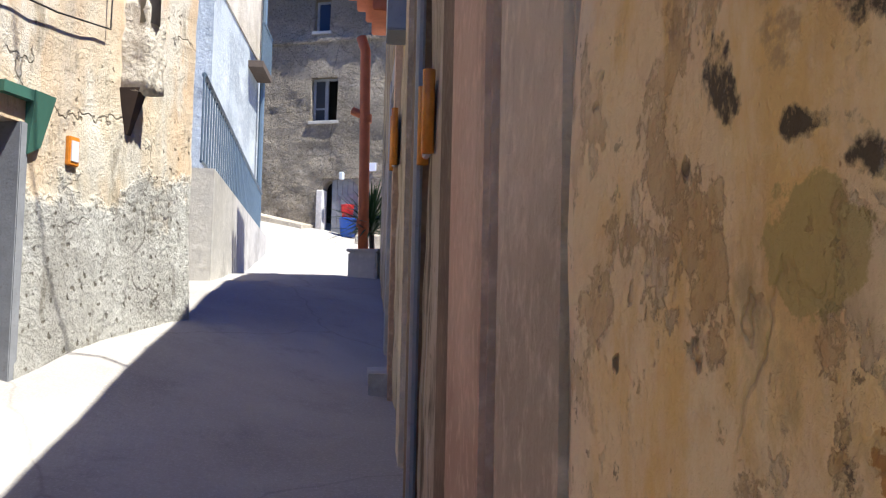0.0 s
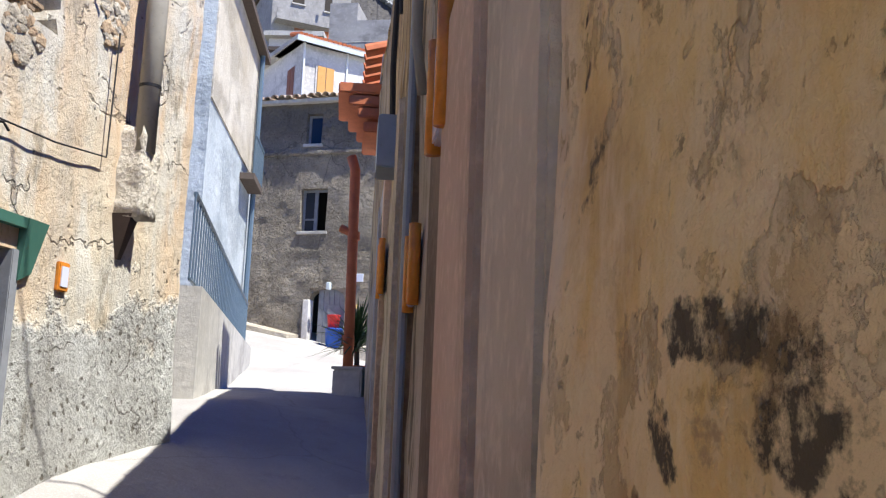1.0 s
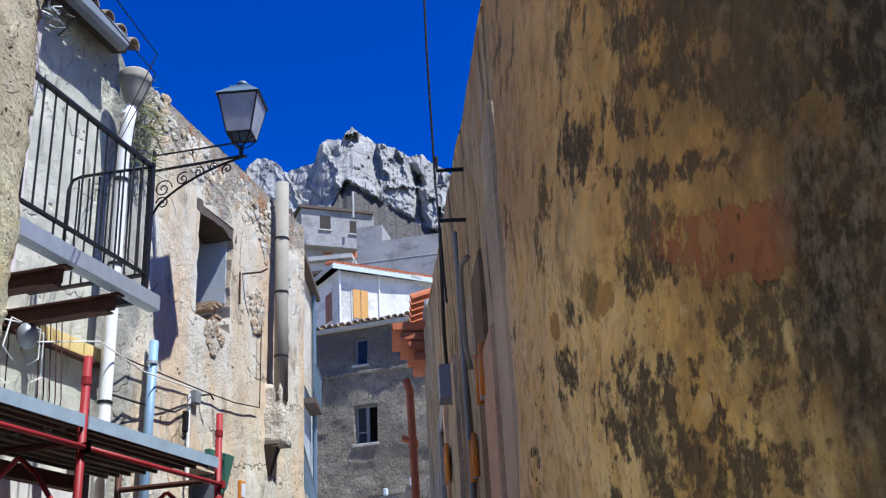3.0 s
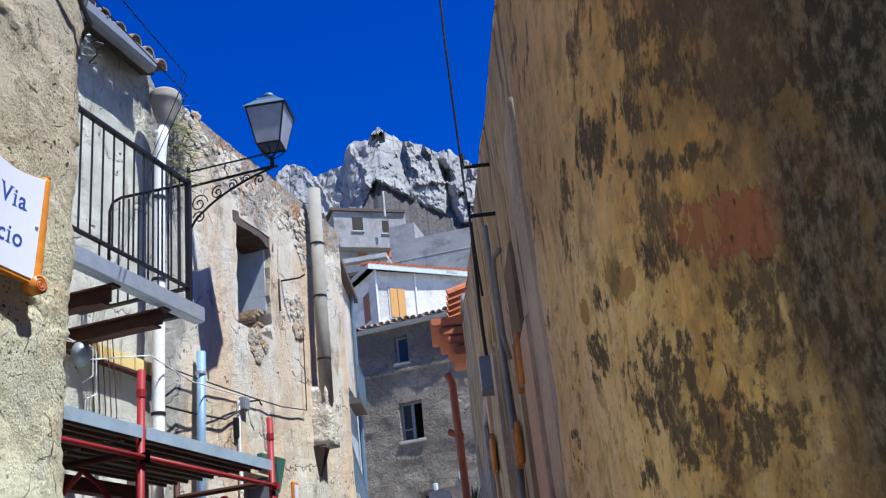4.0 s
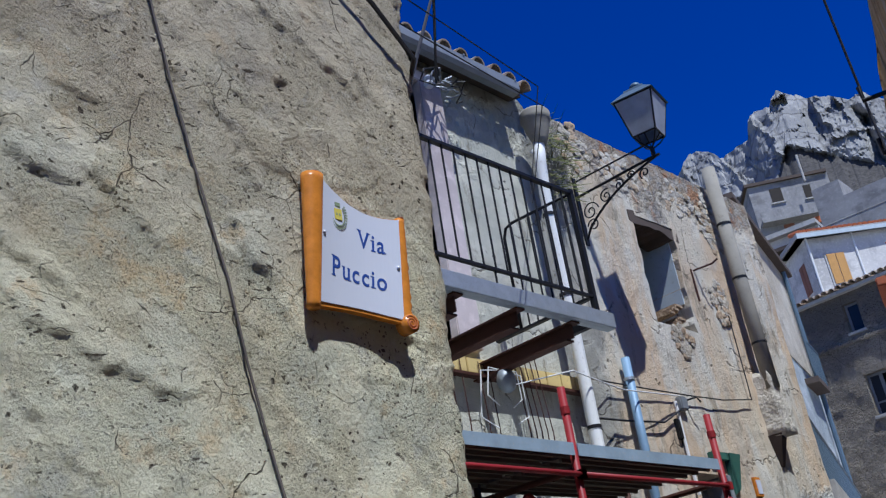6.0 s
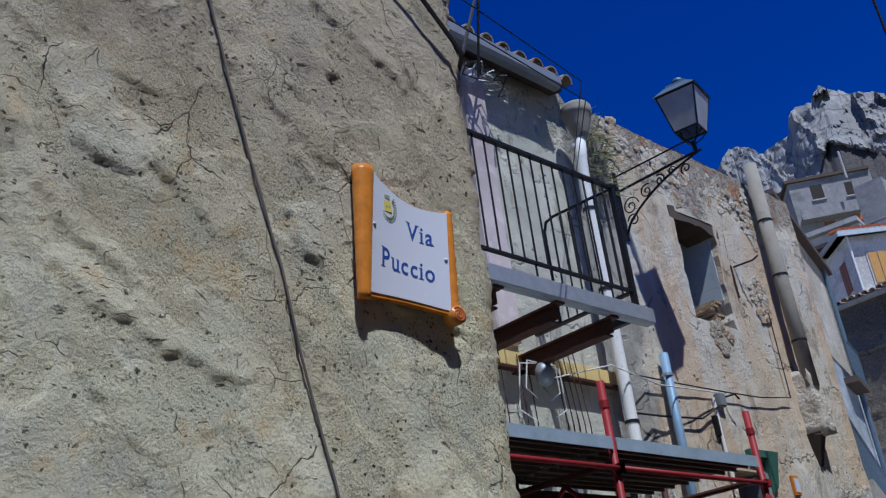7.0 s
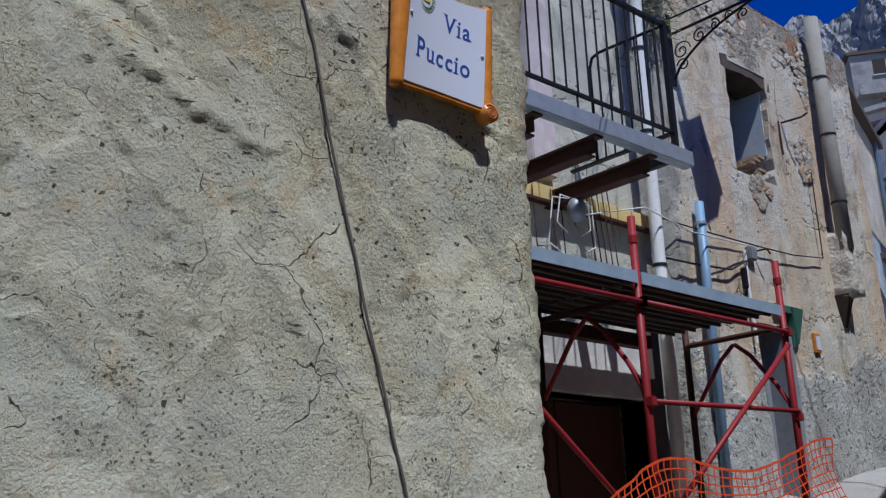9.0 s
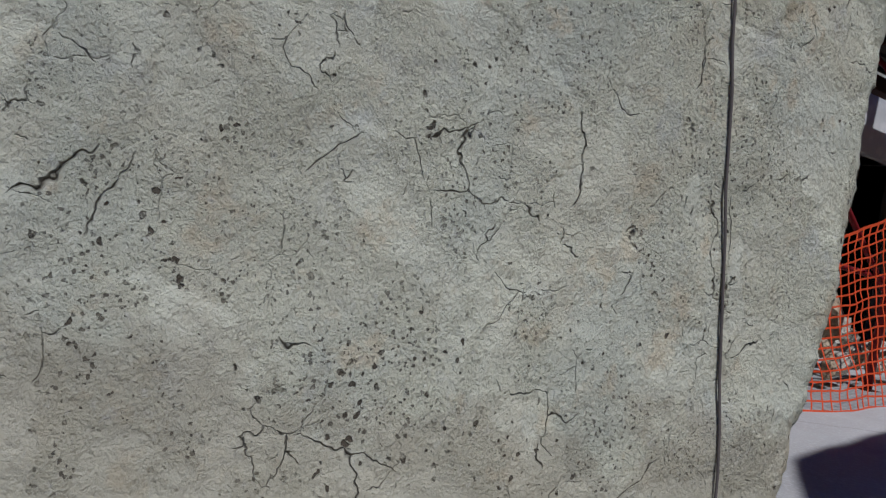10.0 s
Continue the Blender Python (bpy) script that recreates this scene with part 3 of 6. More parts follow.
def lathe(centre, profile, n=16, bm=None):
    """Rings of (radius, height) round a vertical axis."""
    bm = bm or bmesh.new()
    c = Vector(centre)
    rings = [[bm.verts.new(c + Vector((r * math.cos(2 * math.pi * j / n), r * math.sin(2 * math.pi * j / n), h))) for j in range(n)] for r, h in profile]
    for a, b in zip(rings, rings[1:]):
        for j in range(n):
            bm.faces.new((a[j], a[(j + 1) % n], b[(j + 1) % n], b[j]))
    bm.faces.new(rings[0][::-1])
    bm.faces.new(rings[-1])
    return bm


def sheet(point, us, vs, holes=(), depth=0.0, inward=None, wobble=None):
    """A wall face over the grid us x vs with rectangular holes (u0, u1, v0, v1), whose reveals run inward by depth."""
    bm = bmesh.new()
    grid = {}

    def vert(i, j):
        if (i, j) not in grid:
            p = Vector(point(us[i], vs[j]))
            if wobble:
                p += wobble(us[i], vs[j])
            grid[i, j] = bm.verts.new(p)
        return grid[i, j]

    def solid(i, j):
        if not (0 <= i < len(us) - 1 and 0 <= j < len(vs) - 1):
            return True
        u, v = (us[i] + us[i + 1]) / 2, (vs[j] + vs[j + 1]) / 2
        return not any(a < u < b and c < v < d for a, b, c, d in holes)

    rim = {}

    def back(v):
        if v not in rim:
            rim[v] = bm.verts.new(v.co + Vector(inward) * depth)
        return rim[v]

    for i in range(len(us) - 1):
        for j in range(len(vs) - 1):
            if solid(i, j):
                bm.faces.new((vert(i, j), vert(i + 1, j), vert(i + 1, j + 1), vert(i, j + 1)))
                continue
            for (di, dj), a, b in (((-1, 0), (i, j), (i, j + 1)), ((1, 0), (i + 1, j + 1), (i + 1, j)), ((0, -1), (i + 1, j), (i, j)), ((0, 1), (i, j + 1), (i + 1, j + 1))):
                if solid(i + di, j + dj) and depth:
                    va, vb = vert(*a), vert(*b)
                    bm.faces.new((va, vb, back(vb), back(va)))
    bmesh.ops.recalc_face_normals(bm, faces=bm.faces)
    return bm


def steps(a, b, d, extra=()):
    """Numbers from a to b about d apart, with the extra ones among them."""
    out = list(np.linspace(a, b, max(2, int(round((b - a) / d)) + 1)))
    for e in extra:
        if a < e < b:
            out = [v for v in out if abs(v - e) > d * 0.35 or v in (a, b) or v in extra] + [e]
    return sorted(set(float(v) for v in out))


def fbm(x, y, z, octaves=4):
    return noise.fractal(Vector((x, y, z)), 1.0, 2.0, octaves)


def glyph(char, size, height):
    """One letter of the built-in font as a bmesh, and its bounds."""
    cu = bpy.data.curves.new("letters", "FONT")
    cu.offset = 0.0010
    cu.body, cu.size, cu.extrude = char, size, height
    tmp = bpy.data.objects.new("letters", cu)
    scene.collection.objects.link(tmp)
    me = bpy.data.meshes.new_from_object(tmp.evaluated_get(bpy.context.evaluated_depsgraph_get()))
    bpy.data.objects.remove(tmp)
    bm = bmesh.new()
    bm.from_mesh(me)
    xs, ys = [v.co.x for v in bm.verts], [v.co.y for v in bm.verts]
    return bm, min(xs), max(xs), min(ys), max(ys)


def lettering(text, size, height):
    """A word in the built-in font with small serifs added, centred, as one bmesh."""
    out = bmesh.new()
    s, t, x = size, 0.035 * size, 0.0
    low = glyph("u", size, height)[4]
    for char in text:
        bm, x0, x1, y0, y1 = glyph(char, size, height)
        bars = {"V": ((x0 - 0.06 * s, x0 + 0.17 * s, y1 - t), (x1 - 0.15 * s, x1 + 0.06 * s, y1 - t)),
                "P": ((x0 - 0.06 * s, x0 + 0.17 * s, 0.0), (x0 - 0.06 * s, x0 + 0.05 * s, y1 - t)),
                "i": ((x0 - 0.06 * s, x1 + 0.06 * s, 0.0), (x0 - 0.07 * s, x0 + 0.04 * s, low - t)),
                "u": ((x0 - 0.06 * s, x0 + 0.05 * s, low - t), (x1 - 0.15 * s, x1 - 0.04 * s, low - t), (x1 - 0.04 * s, x1 + 0.07 * s, 0.0)),
                "a": ((x1 - 0.04 * s, x1 + 0.07 * s, 0.0),)}.get(char, ())
        for a, b, y in bars:
            box(a, b, y, y + t, -height, height + 0.0002, bm)
        bm.transform(Matrix.Translation((x - x0, 0, 0)))
        tmp = bpy.data.meshes.new("letters")
        bm.to_mesh(tmp)
        bm.free()
        out.from_mesh(tmp)
        bpy.data.meshes.remove(tmp)
        x += x1 - x0 + 0.15 * s
    out.transform(Matrix.Translation((-(x - 0.15 * s) / 2, -low / 2, 0)))
    return out


# ---- plan ----
FX, BX, SX, NX = -4.8, -3.8, -3.62, -2.15      # facade, balcony edge, scaffold, near wall
RN, RD, RO = Vector((0.956, 0.292, 0)), Vector((-0.292, 0.956, 0)), 0.436


def ground_z(x, y):
    """Height of the street and of the hillside behind the town."""
    prof_y = (-400, -30, 0, 8, 12.7, 16, 33, 38, 48, 80, 120, 300, 700, 2000)
    prof_z = (-60, -4, 0, 1.04, 1.6, 2.35, 4.55, 5.3, 9.0, 27.0, 46.0, 110.0, 150.0, 160.0)
    z = float(np.interp(y, prof_y, prof_z))
    side = min(max((-x - 2.9) * 0.26, 0.0), 0.6) * min(max((y - 6.5) / 3.0, 0), 1) * min(max((17 - y) / 4, 0), 1)
    slope = min(max((-x - 9.5) * 0.2, -0.3), 0.9) * min(max((y - 20) / 8.0, 0), 1) * min(max((60 - y) / 20, 0), 1)
    return z + side + slope


def rpt(s, n, z):
    """A point of the wall across the street: along it, out from it into the street, and up."""
    p = RN * (RO - n - 0.018 * max(0.0, s - 5.0)) + RD * s
    return Vector((p.x, p.y, z))


# ---- ground ----
def build_ground():
    xs = sorted(set(list(np.linspace(-14, 6, 60)) + list(np.linspace(-60, -14, 16)) + list(np.linspace(6, 40, 12)) + [-2000, -900, -400, -200, -110, 80, 160, 400, 900, 2000]))
    ys = sorted(set(list(np.linspace(-8, 36, 130)) + list(np.linspace(36, 130, 30)) + [-2000, -400, -150, -60, -30, -15, 180, 250, 350, 500, 800, 2000]))
    bm = bmesh.new()
    vs = [[bm.verts.new((x, y, ground_z(x, y) + (0.02 * fbm(x * 0.8, y * 0.8, 3) if abs(x) < 15 and -8 < y < 36 else 0))) for y in ys] for x in xs]
    for i in range(len(xs) - 1):
        for j in range(len(ys) - 1):
            bm.faces.new((vs[i][j], vs[i + 1][j], vs[i + 1][j + 1], vs[i][j + 1]))
    solo("ground", bm, PAVING, "steep worn pale concrete street and hillside", "ground", "structure", smooth=True)


build_ground()


# ---- near wall with the street sign ----
NEAR = []


def near_out(y, z):
    """How far the near wall's plaster stands out at a place."""
    us, vs, relief = NEAR
    u, v = min(us, key=lambda q: abs(q - y)), min(vs, key=lambda q: abs(q - z))
    return relief(u, v).x


def trowel_heights(us, vs):
    """Overlapping trowel strokes laid one over another, each smoothing what lies below and ending in a sharp lip."""
    rng = np.random.RandomState(11)
    y, z = np.meshgrid(np.array(us), np.array(vs), indexing="ij")
    h = np.zeros_like(y)
    smear = np.zeros_like(y)
    tone = np.full_like(y, 0.5)
    for _ in range(420):
        cy, cz = rng.uniform(-1.5, 2.5), rng.uniform(0.0, 4.7)
        a = rng.normal(-1.05, 0.42)
        length, width, lip = rng.uniform(0.12, 0.46), rng.uniform(0.04, 0.13), rng.uniform(0.006, 0.018)
        bow, p1, p2, t = rng.uniform(-0.5, 0.5), rng.uniform(0, 6), rng.uniform(0, 6), rng.uniform(0, 1)
        keep, flip = rng.random_sample() < 0.62, 1.0 if rng.random_sample() < 0.3 else -1.0
        dy, dz = y - cy, z - cz
        u = dy * math.cos(a) + dz * math.sin(a)
        v = -dy * math.sin(a) + dz * math.cos(a) + bow * u * u / length + 0.010 * np.sin(u * 31 + p1) + 0.006 * np.sin(u * 83 + p2)
        f = u / length + 0.05 * np.sin(v * 60 + p2)
        w = width * np.sqrt(np.clip(1 - f * f, 0, 1))
        inside = (np.abs(v) < w) & (np.abs(f) < 1)
        ramp = np.clip((flip * v + w) / (2 * w + 1e-6), 0, 1)
        edge = np.where(inside, np.clip((w - np.abs(v)) / 0.02, 0, 1), 0.0)
        h = h * (1 - edge) + (h * 0.45 + lip * (0.15 + 0.85 * ramp)) * edge
        smear = np.where(inside, smear * (1 - edge) + (1.0 if keep else 0.12) * edge, smear)
        tone = np.where(inside, t, tone)
    return (h - h.mean()) * (0.18 + 0.82 * np.clip((z - 1.2) / 0.9, 0, 1)), smear, tone


def build_near_wall():
    us = steps(-7.0, -1.5, 0.14) + steps(-1.488, 2.34, 0.0125)
    vs = steps(-1.2, 0.0, 0.12) + steps(0.0125, 4.3, 0.0125) + steps(4.4, 7.2, 0.14)
    strokes, smear, tone = trowel_heights(us, vs)
    at_u, at_v = {u: k for k, u in enumerate(us)}, {v: k for k, v in enumerate(vs)}

    def relief(u, v):
        d = 0.016 * fbm(u * 1.1, v * 1.1, 1.7, 3) + 0.007 * fbm(u * 5, v * 5, 4.1, 3) - 0.012
        d += float(strokes[at_u[u], at_v[v]])
        edge = 2.34 - u
        round_off, lift, chip = 0.0, 0.0, 0.0
        if edge < 0.3:
            chip = (0.022 * fbm(3.3, v * 2.6, 0.4) + 0.016 * fbm(8.3, v * 11, 0.4) + 0.008 * fbm(5.1, v * 34, 0.4)) * max(0.0, 1 - edge / 0.2)
            round_off = -0.035 * max(0.0, 1 - edge / 0.10) ** 2
            lift = -0.10 * max(0.0, 0.95 - v) * max(0.0, 1 - edge / 0.3)
        return Vector((d + round_off, chip + lift, 0))

    NEAR.extend([us, vs, relief])
    nu, nv = len(us), len(vs)
    co = [(NX + r.x, u + r.y, v) for u in us for v in vs for r in (relief(u, v),)]
    faces = [(i * nv + j, (i + 1) * nv + j, (i + 1) * nv + j + 1, i * nv + j + 1) for i in range(nu - 1) for j in range(nv - 1)]
    # the return round the corner
    last = (nu - 1) * nv
    start = len(co)
    reach = (0.05, 0.15, 0.45, 2.6)
    for j in range(nv):
        x, y, z = co[last + j]
        co.extend((x - dx, y + 0.015 * math.sqrt(min(1, dx / 0.15)), z) for dx in reach)
    for j in range(nv - 1):
        a = [last + j] + [start + j * 4 + k for k in range(4)]
        b = [last + j + 1] + [start + (j + 1) * 4 + k for k in range(4)]
        faces.extend((a[k], a[k + 1], b[k + 1], b[k]) for k in range(4))
    me = bpy.data.meshes.new("wall_near")
    me.from_pydata(co, [], faces)
    me.update()
    me.polygons.foreach_set("use_smooth", [True] * len(me.polygons))
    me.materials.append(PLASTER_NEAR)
    for name, grid in (("smear", smear), ("tone", tone)):
        values = np.zeros(len(co), dtype=np.float32)
        values[:nu * nv] = grid.ravel()
        me.attributes.new(name, "FLOAT", "POINT").data.foreach_set("value", values)
    wall = new("wall_near", me)
    BASE[wall.name] = Vector((0, 0, 0))
    tagged(wall, "cracked grey-beige trowelled plaster house wall", "wall", "", "structure")
    part("wall_body", box(-6.5, NX - 0.12, -7.0, 2.1, -1.2, 7.2), PLASTER_NEAR, wall)


build_near_wall()


# ---- facade with balcony, window, garage and door ----
GAR = (3.2, 6.42, 0.3, 2.26)
DOOR2 = (8.22, 8.78, 0.9, 3.12)
NWIN = (8.2, 8.95, 4.66, 5.89)
BDOOR = (3.9, 5.2, 3.95, 6.40)


def build_facade():
    holes = [GAR, DOOR2, NWIN, BDOOR]
    ue = [h for a in holes for h in a[:2]]
    ve = [h for a in holes for h in a[2:]]
    us, vs = steps(2.2, 11.02, 0.11, ue), steps(0.0, 6.85, 0.11, ve)

    def relief(u, v):
        d = 0.02 * fbm(u * 0.9, v * 0.9, 7.7) + 0.012 * fbm(u * 3, v * 3, 2.1)
        foot = max(0.0, 1.2 - (v - 0.13 * u)) * 0.04
        cut = -(0.06 * fbm(u * 4, 1, 1) + 0.12) if v > 6.8 and u > 6.8 else 0.0
        near = max(0.0, min(1.0, (7.05 - u) / 0.1)) * -0.05
        if (abs(u - 8.2) < 0.01 or abs(u - 8.95) < 0.01 or abs(v - 5.89) < 0.01) and 4.5 < v < 6 and u > 8:
            return Vector((d + foot, 0.03 * fbm(u * 9, v * 9, 3), 0.03 * fbm(v * 9, u * 9, 3)))
        return Vector((d + foot + near, 0, cut))

    bm = sheet(lambda u, v: (FX, u, v), us, vs, holes, 0.45, (-1, 0, 0), relief)
    wall = solo("wall_facade", bm, FACADE, "peeling cream and grey plaster house facade", "wall", "structure")
    part("wall_end", box(-12.0, FX - 0.02, 10.97, 11.0, 0.5, 6.75), FACADE, wall)
    part("wall_top", box(-5.3, FX - 0.03, 6.9, 11.0, 6.35, 6.72), OCHRE_STONE, wall)
    # rooms behind the openings
    inside = thing("house_interior", (-7, 6, 1), "dim bare rooms behind the old facade", "room", kind="structure")
    for x0, x1, y0, y1, z0, z1 in ((-8.3, -8.2, 2.3, 10.9, 0.0, 6.6), (-8.2, -5.25, 2.3, 10.9, 2.95, 3.15), (-8.2, -5.25, 2.3, 10.9, 6.3, 6.36), (-8.2, -5.25, 2.3, 2.4, 0.2, 6.3), (-8.2, -5.25, 6.9, 7.0, 0.2, 6.3), (-8.2, -5.25, 9.9, 10.0, 0.2, 6.3)):
        part("room_wall", box(x0, x1, y0, y1, z0, z1), ROOM, inside)
    # garage lintel and rolled steel beam
    lint = thing("garage_lintel", (FX, 4.8, 2.6), "pale rendered concrete lintel over the open garage", "lintel", kind="structure")
    part("lintel", box(FX - 0.3, FX + 0.03, 3.2, 6.4, 2.26, 2.78, bevel=0.008), WHITE_WALL, lint)
    gate = thing("garage_door", (FX - 0.3, 4.8, 0.3), "closed brown painted sheet-metal garage door", "door")
    for k in range(4):
        y = 3.16 + k * 0.82
        part("panel", box(FX - 0.34, FX - 0.30, y, y + 0.81, 0.1, 2.24, bevel=0.006), GARAGE_BROWN, gate)
    # flank of masonry beside the garage
    bm = box(FX - 0.3, FX + 0.02, 6.42, 6.62, 0.3, 3.1, bevel=0.015)
    solo("garage_post", bm, WOOD_DARK, "dark weathered post at the garage opening", "post", "structure")


build_facade()


def build_rubble_patches():
    """Bare masonry where the plaster has fallen off the facade."""
    rng = random.Random(5)
    spots = [(9.62, 5.12, 0.17, 0.30, 60), (8.60, 4.50, 0.18, 0.18, 34), (9.9, 6.2, 0.22, 0.42, 60), (7.4, 6.45, 0.25, 0.32, 50), (9.1, 6.35, 0.5, 0.22, 70), (8.15, 6.4, 0.45, 0.22, 60)]
    patch = thing("exposed_masonry", (FX, 9, 5), "bare rubble stones where plaster has fallen", "masonry", kind="structure")
    for y, z, ry, rz, n in spots:
        for _ in range(n):
            a, r = rng.uniform(0, 6.28), math.sqrt(rng.random())
            py, pz = y + ry * r * math.cos(a), z + rz * r * math.sin(a)
            s = rng.uniform(0.028, 0.06)
            bm = bmesh.new()
            bmesh.ops.create_icosphere(bm, subdivisions=1, radius=s)
            for v in bm.verts:
                v.co *= rng.uniform(0.8, 1.2)
                v.co.x *= 0.22
                v.co.y *= 1.3
                v.co += Vector((FX + 0.008, py, pz))
            part("stone", bm, rng.choice([STONE, STONE, OCHRE_STONE]), patch)


build_rubble_patches()


# ---- the wall across the street ----
EDGE = 4.6
R_DOOR = (11.0, 12.3, 1.3, 3.9)


def rtop(s):
    return 4.3 + 0.75 * min(max((s - 1.6) / 0.5, 0), 1) if s < EDGE else 5.05 + 0.13 * (s - EDGE)


def build_right_walls():
    # ochre house next to the camera
    us, vs = steps(-7.0, EDGE, 0.06), [k / 60 for k in range(61)]

    def point(u, k):
        lo = -1.0
        return rpt(u, 0, lo + (rtop(u) - lo) * k)

    def relief(u, k):
        z = -1.0 + 5.4 * k
        d = 0.03 * fbm(u * 0.8, z * 0.8, 9.3) + 0.008 * fbm(u * 4, z * 4, 5.5)
        round_off = 0.02 * max(0.0, 1 - (EDGE - u) / 0.12) ** 2
        return -RN * (d - round_off - 0.01)

    bm = sheet(point, us, vs, wobble=relief)
    wall = solo("wall_ochre", bm, OCHRE, "mould-stained peeling ochre plaster house wall", "wall", "structure", smooth=True)
    bm = bmesh.new()
    c = [rpt(-7, -0.06, -1), rpt(-7, -0.5, -1), rpt(4.17, -0.5, -1), rpt(4.17, -0.06, -1), rpt(-7, -0.06, 3.6), rpt(-7, -0.5, 3.6), rpt(4.17, -0.5, 3.7), rpt(4.17, -0.06, 3.7)]
    hull(bm, c, BOXF)
    part("wall_body", bm, OCHRE, wall)
    # lower house further up with door
    us = steps(EDGE, 17.3, 0.2, R_DOOR[:2])
    vs = steps(0.0, 6.9, 0.2, R_DOOR[2:])

    def point2(u, v):
        return rpt(u, -0.05, min(v, rtop(u)))

    bm = sheet(point2, us, vs, [R_DOOR], 0.35, tuple(RN), lambda u, v: -RN * (0.03 * fbm(u * 0.6, v * 0.6, 2) + 0.012 * fbm(u * 3, v * 3, 8)))
    wall = solo("wall_lane", bm, LANE, "brown-grey weathered plaster lane wall", "wall", "structure")
    for name, s0, s1, n0, n1, mat, zt in (("white_band", 4.61, 5.2, -0.14, -0.01, None, 4.3), ("pilaster", 5.24, 5.9, -0.14, 0.01, PINK_RENDER, 3.15), ("strip", 5.9, 6.6, -0.14, -0.02, DARK_RENDER, 3.9), ("strip", 7.6, 8.1, -0.12, 0.0, DARK_RENDER, 3.7), ("strip", 8.9, 9.3, -0.12, -0.01, BROWN_RENDER, 4.0), ("jamb", 10.7, 11.0, -0.12, 0.0, PINK_RENDER, 4.1), ("jamb", 12.3, 12.6, -0.12, -0.01, CEMENT, 4.1), ("lintel", 10.9, 12.4, -0.12, -0.02, CEMENT, 4.15)):
        z0 = 3.9 if name == "lintel" else 0.3
        bm = bmesh.new()
        zz = min(zt, rtop(s0) - 0.1)
        c = [rpt(s0, n1, z0), rpt(s0, n0, z0), rpt(s1, n0, z0), rpt(s1, n1, z0), rpt(s0, n1, zz), rpt(s0, n0, zz), rpt(s1, n0, zz), rpt(s1, n1, zz)]
        hull(bm, c, BOXF)
        es = bm.edges[:]
        bmesh.ops.bevel(bm, geom=es, offset=0.012, segments=2, affect="EDGES")
        part(name, bm, mat or grey_band, wall)
    door = thing("lane_door", rpt(11.6, -0.4, 1.5), "closed dark grey-brown wooden door in the lane", "door")
    for k in range(6):
        s0 = 11.02 + k * 0.21
        bm = bmesh.new()
        c = [rpt(s0, -0.36, 1.45), rpt(s0, -0.41, 1.45), rpt(s0 + 0.2, -0.41, 1.45), rpt(s0 + 0.2, -0.36, 1.45), rpt(s0, -0.36, 3.9), rpt(s0, -0.41, 3.9), rpt(s0 + 0.2, -0.41, 3.9), rpt(s0 + 0.2, -0.36, 3.9)]
        hull(bm, c, BOXF)
        part("plank", bm, WOOD_DARK, door)
    bm = bmesh.new()
    c = [rpt(10.8, 0.14, 1.1), rpt(10.8, -0.35, 1.1), rpt(12.5, -0.35, 1.1), rpt(12.5, 0.14, 1.1), rpt(10.8, 0.14, 1.52), rpt(10.8, -0.35, 1.52), rpt(12.5, -0.35, 1.52), rpt(12.5, 0.14, 1.52)]
    hull(bm, c, BOXF)
    solo("door_step", bm, CEMENT, "worn grey stone step before the lane door", "step", "structure")
    # closing walls behind the camera's side
    bm = bmesh.new()
    c = [rpt(4.25, -0.12, 0), rpt(4.25, -0.6, 0), rpt(17.2, -0.6, 0), rpt(17.2, -0.12, 0), rpt(4.25, -0.12, rtop(4.2) - 0.05), rpt(4.25, -0.6, rtop(4.2) - 0.05), rpt(17.2, -0.6, rtop(17.2) - 0.05), rpt(17.2, -0.12, rtop(17.2) - 0.05)]
    wall2 = bmesh.new()
    hull(wall2, [v - RN * -0.36 for v in c], BOXF)
    part("wall_body", wall2, BROWN_RENDER, wall)


DARK_RENDER = grey_render("dark_streaked_render", (0.17, 0.12, 0.075), (0.27, 0.20, 0.13), 6.0, 0.5)
grey_band = grey_render("grey_flaking_limewash", (0.52, 0.43, 0.31), (0.62, 0.53, 0.40), 6.0, 0.5)
build_right_walls()


# ---- grey house at the end of the lane ----
GA, GB = Vector((-12.95, 30.25, 0)), Vector((-8.2, 29.98, 0))
GU = (GB - GA).normalized()
GN = Vector((GU.y, -GU.x, 0))


def gpt(u, n, z):
    p = GA + GU * u + GN * n
    return Vector((p.x, p.y, z))


def gbox(u0, u1, n0, n1, z0, z1, bm=None, bevel=0.0):
    bm = bm or bmesh.new()
    vs = hull(bm, [gpt(u0, n1, z0), gpt(u1, n1, z0), gpt(u1, n0, z0), gpt(u0, n0, z0), gpt(u0, n1, z1), gpt(u1, n1, z1), gpt(u1, n0, z1), gpt(u0, n0, z1)], BOXF)
    if bevel:
        bmesh.ops.bevel(bm, geom=list({e for v in vs for e in v.link_edges}), offset=bevel, segments=1, affect="EDGES")
    return bm


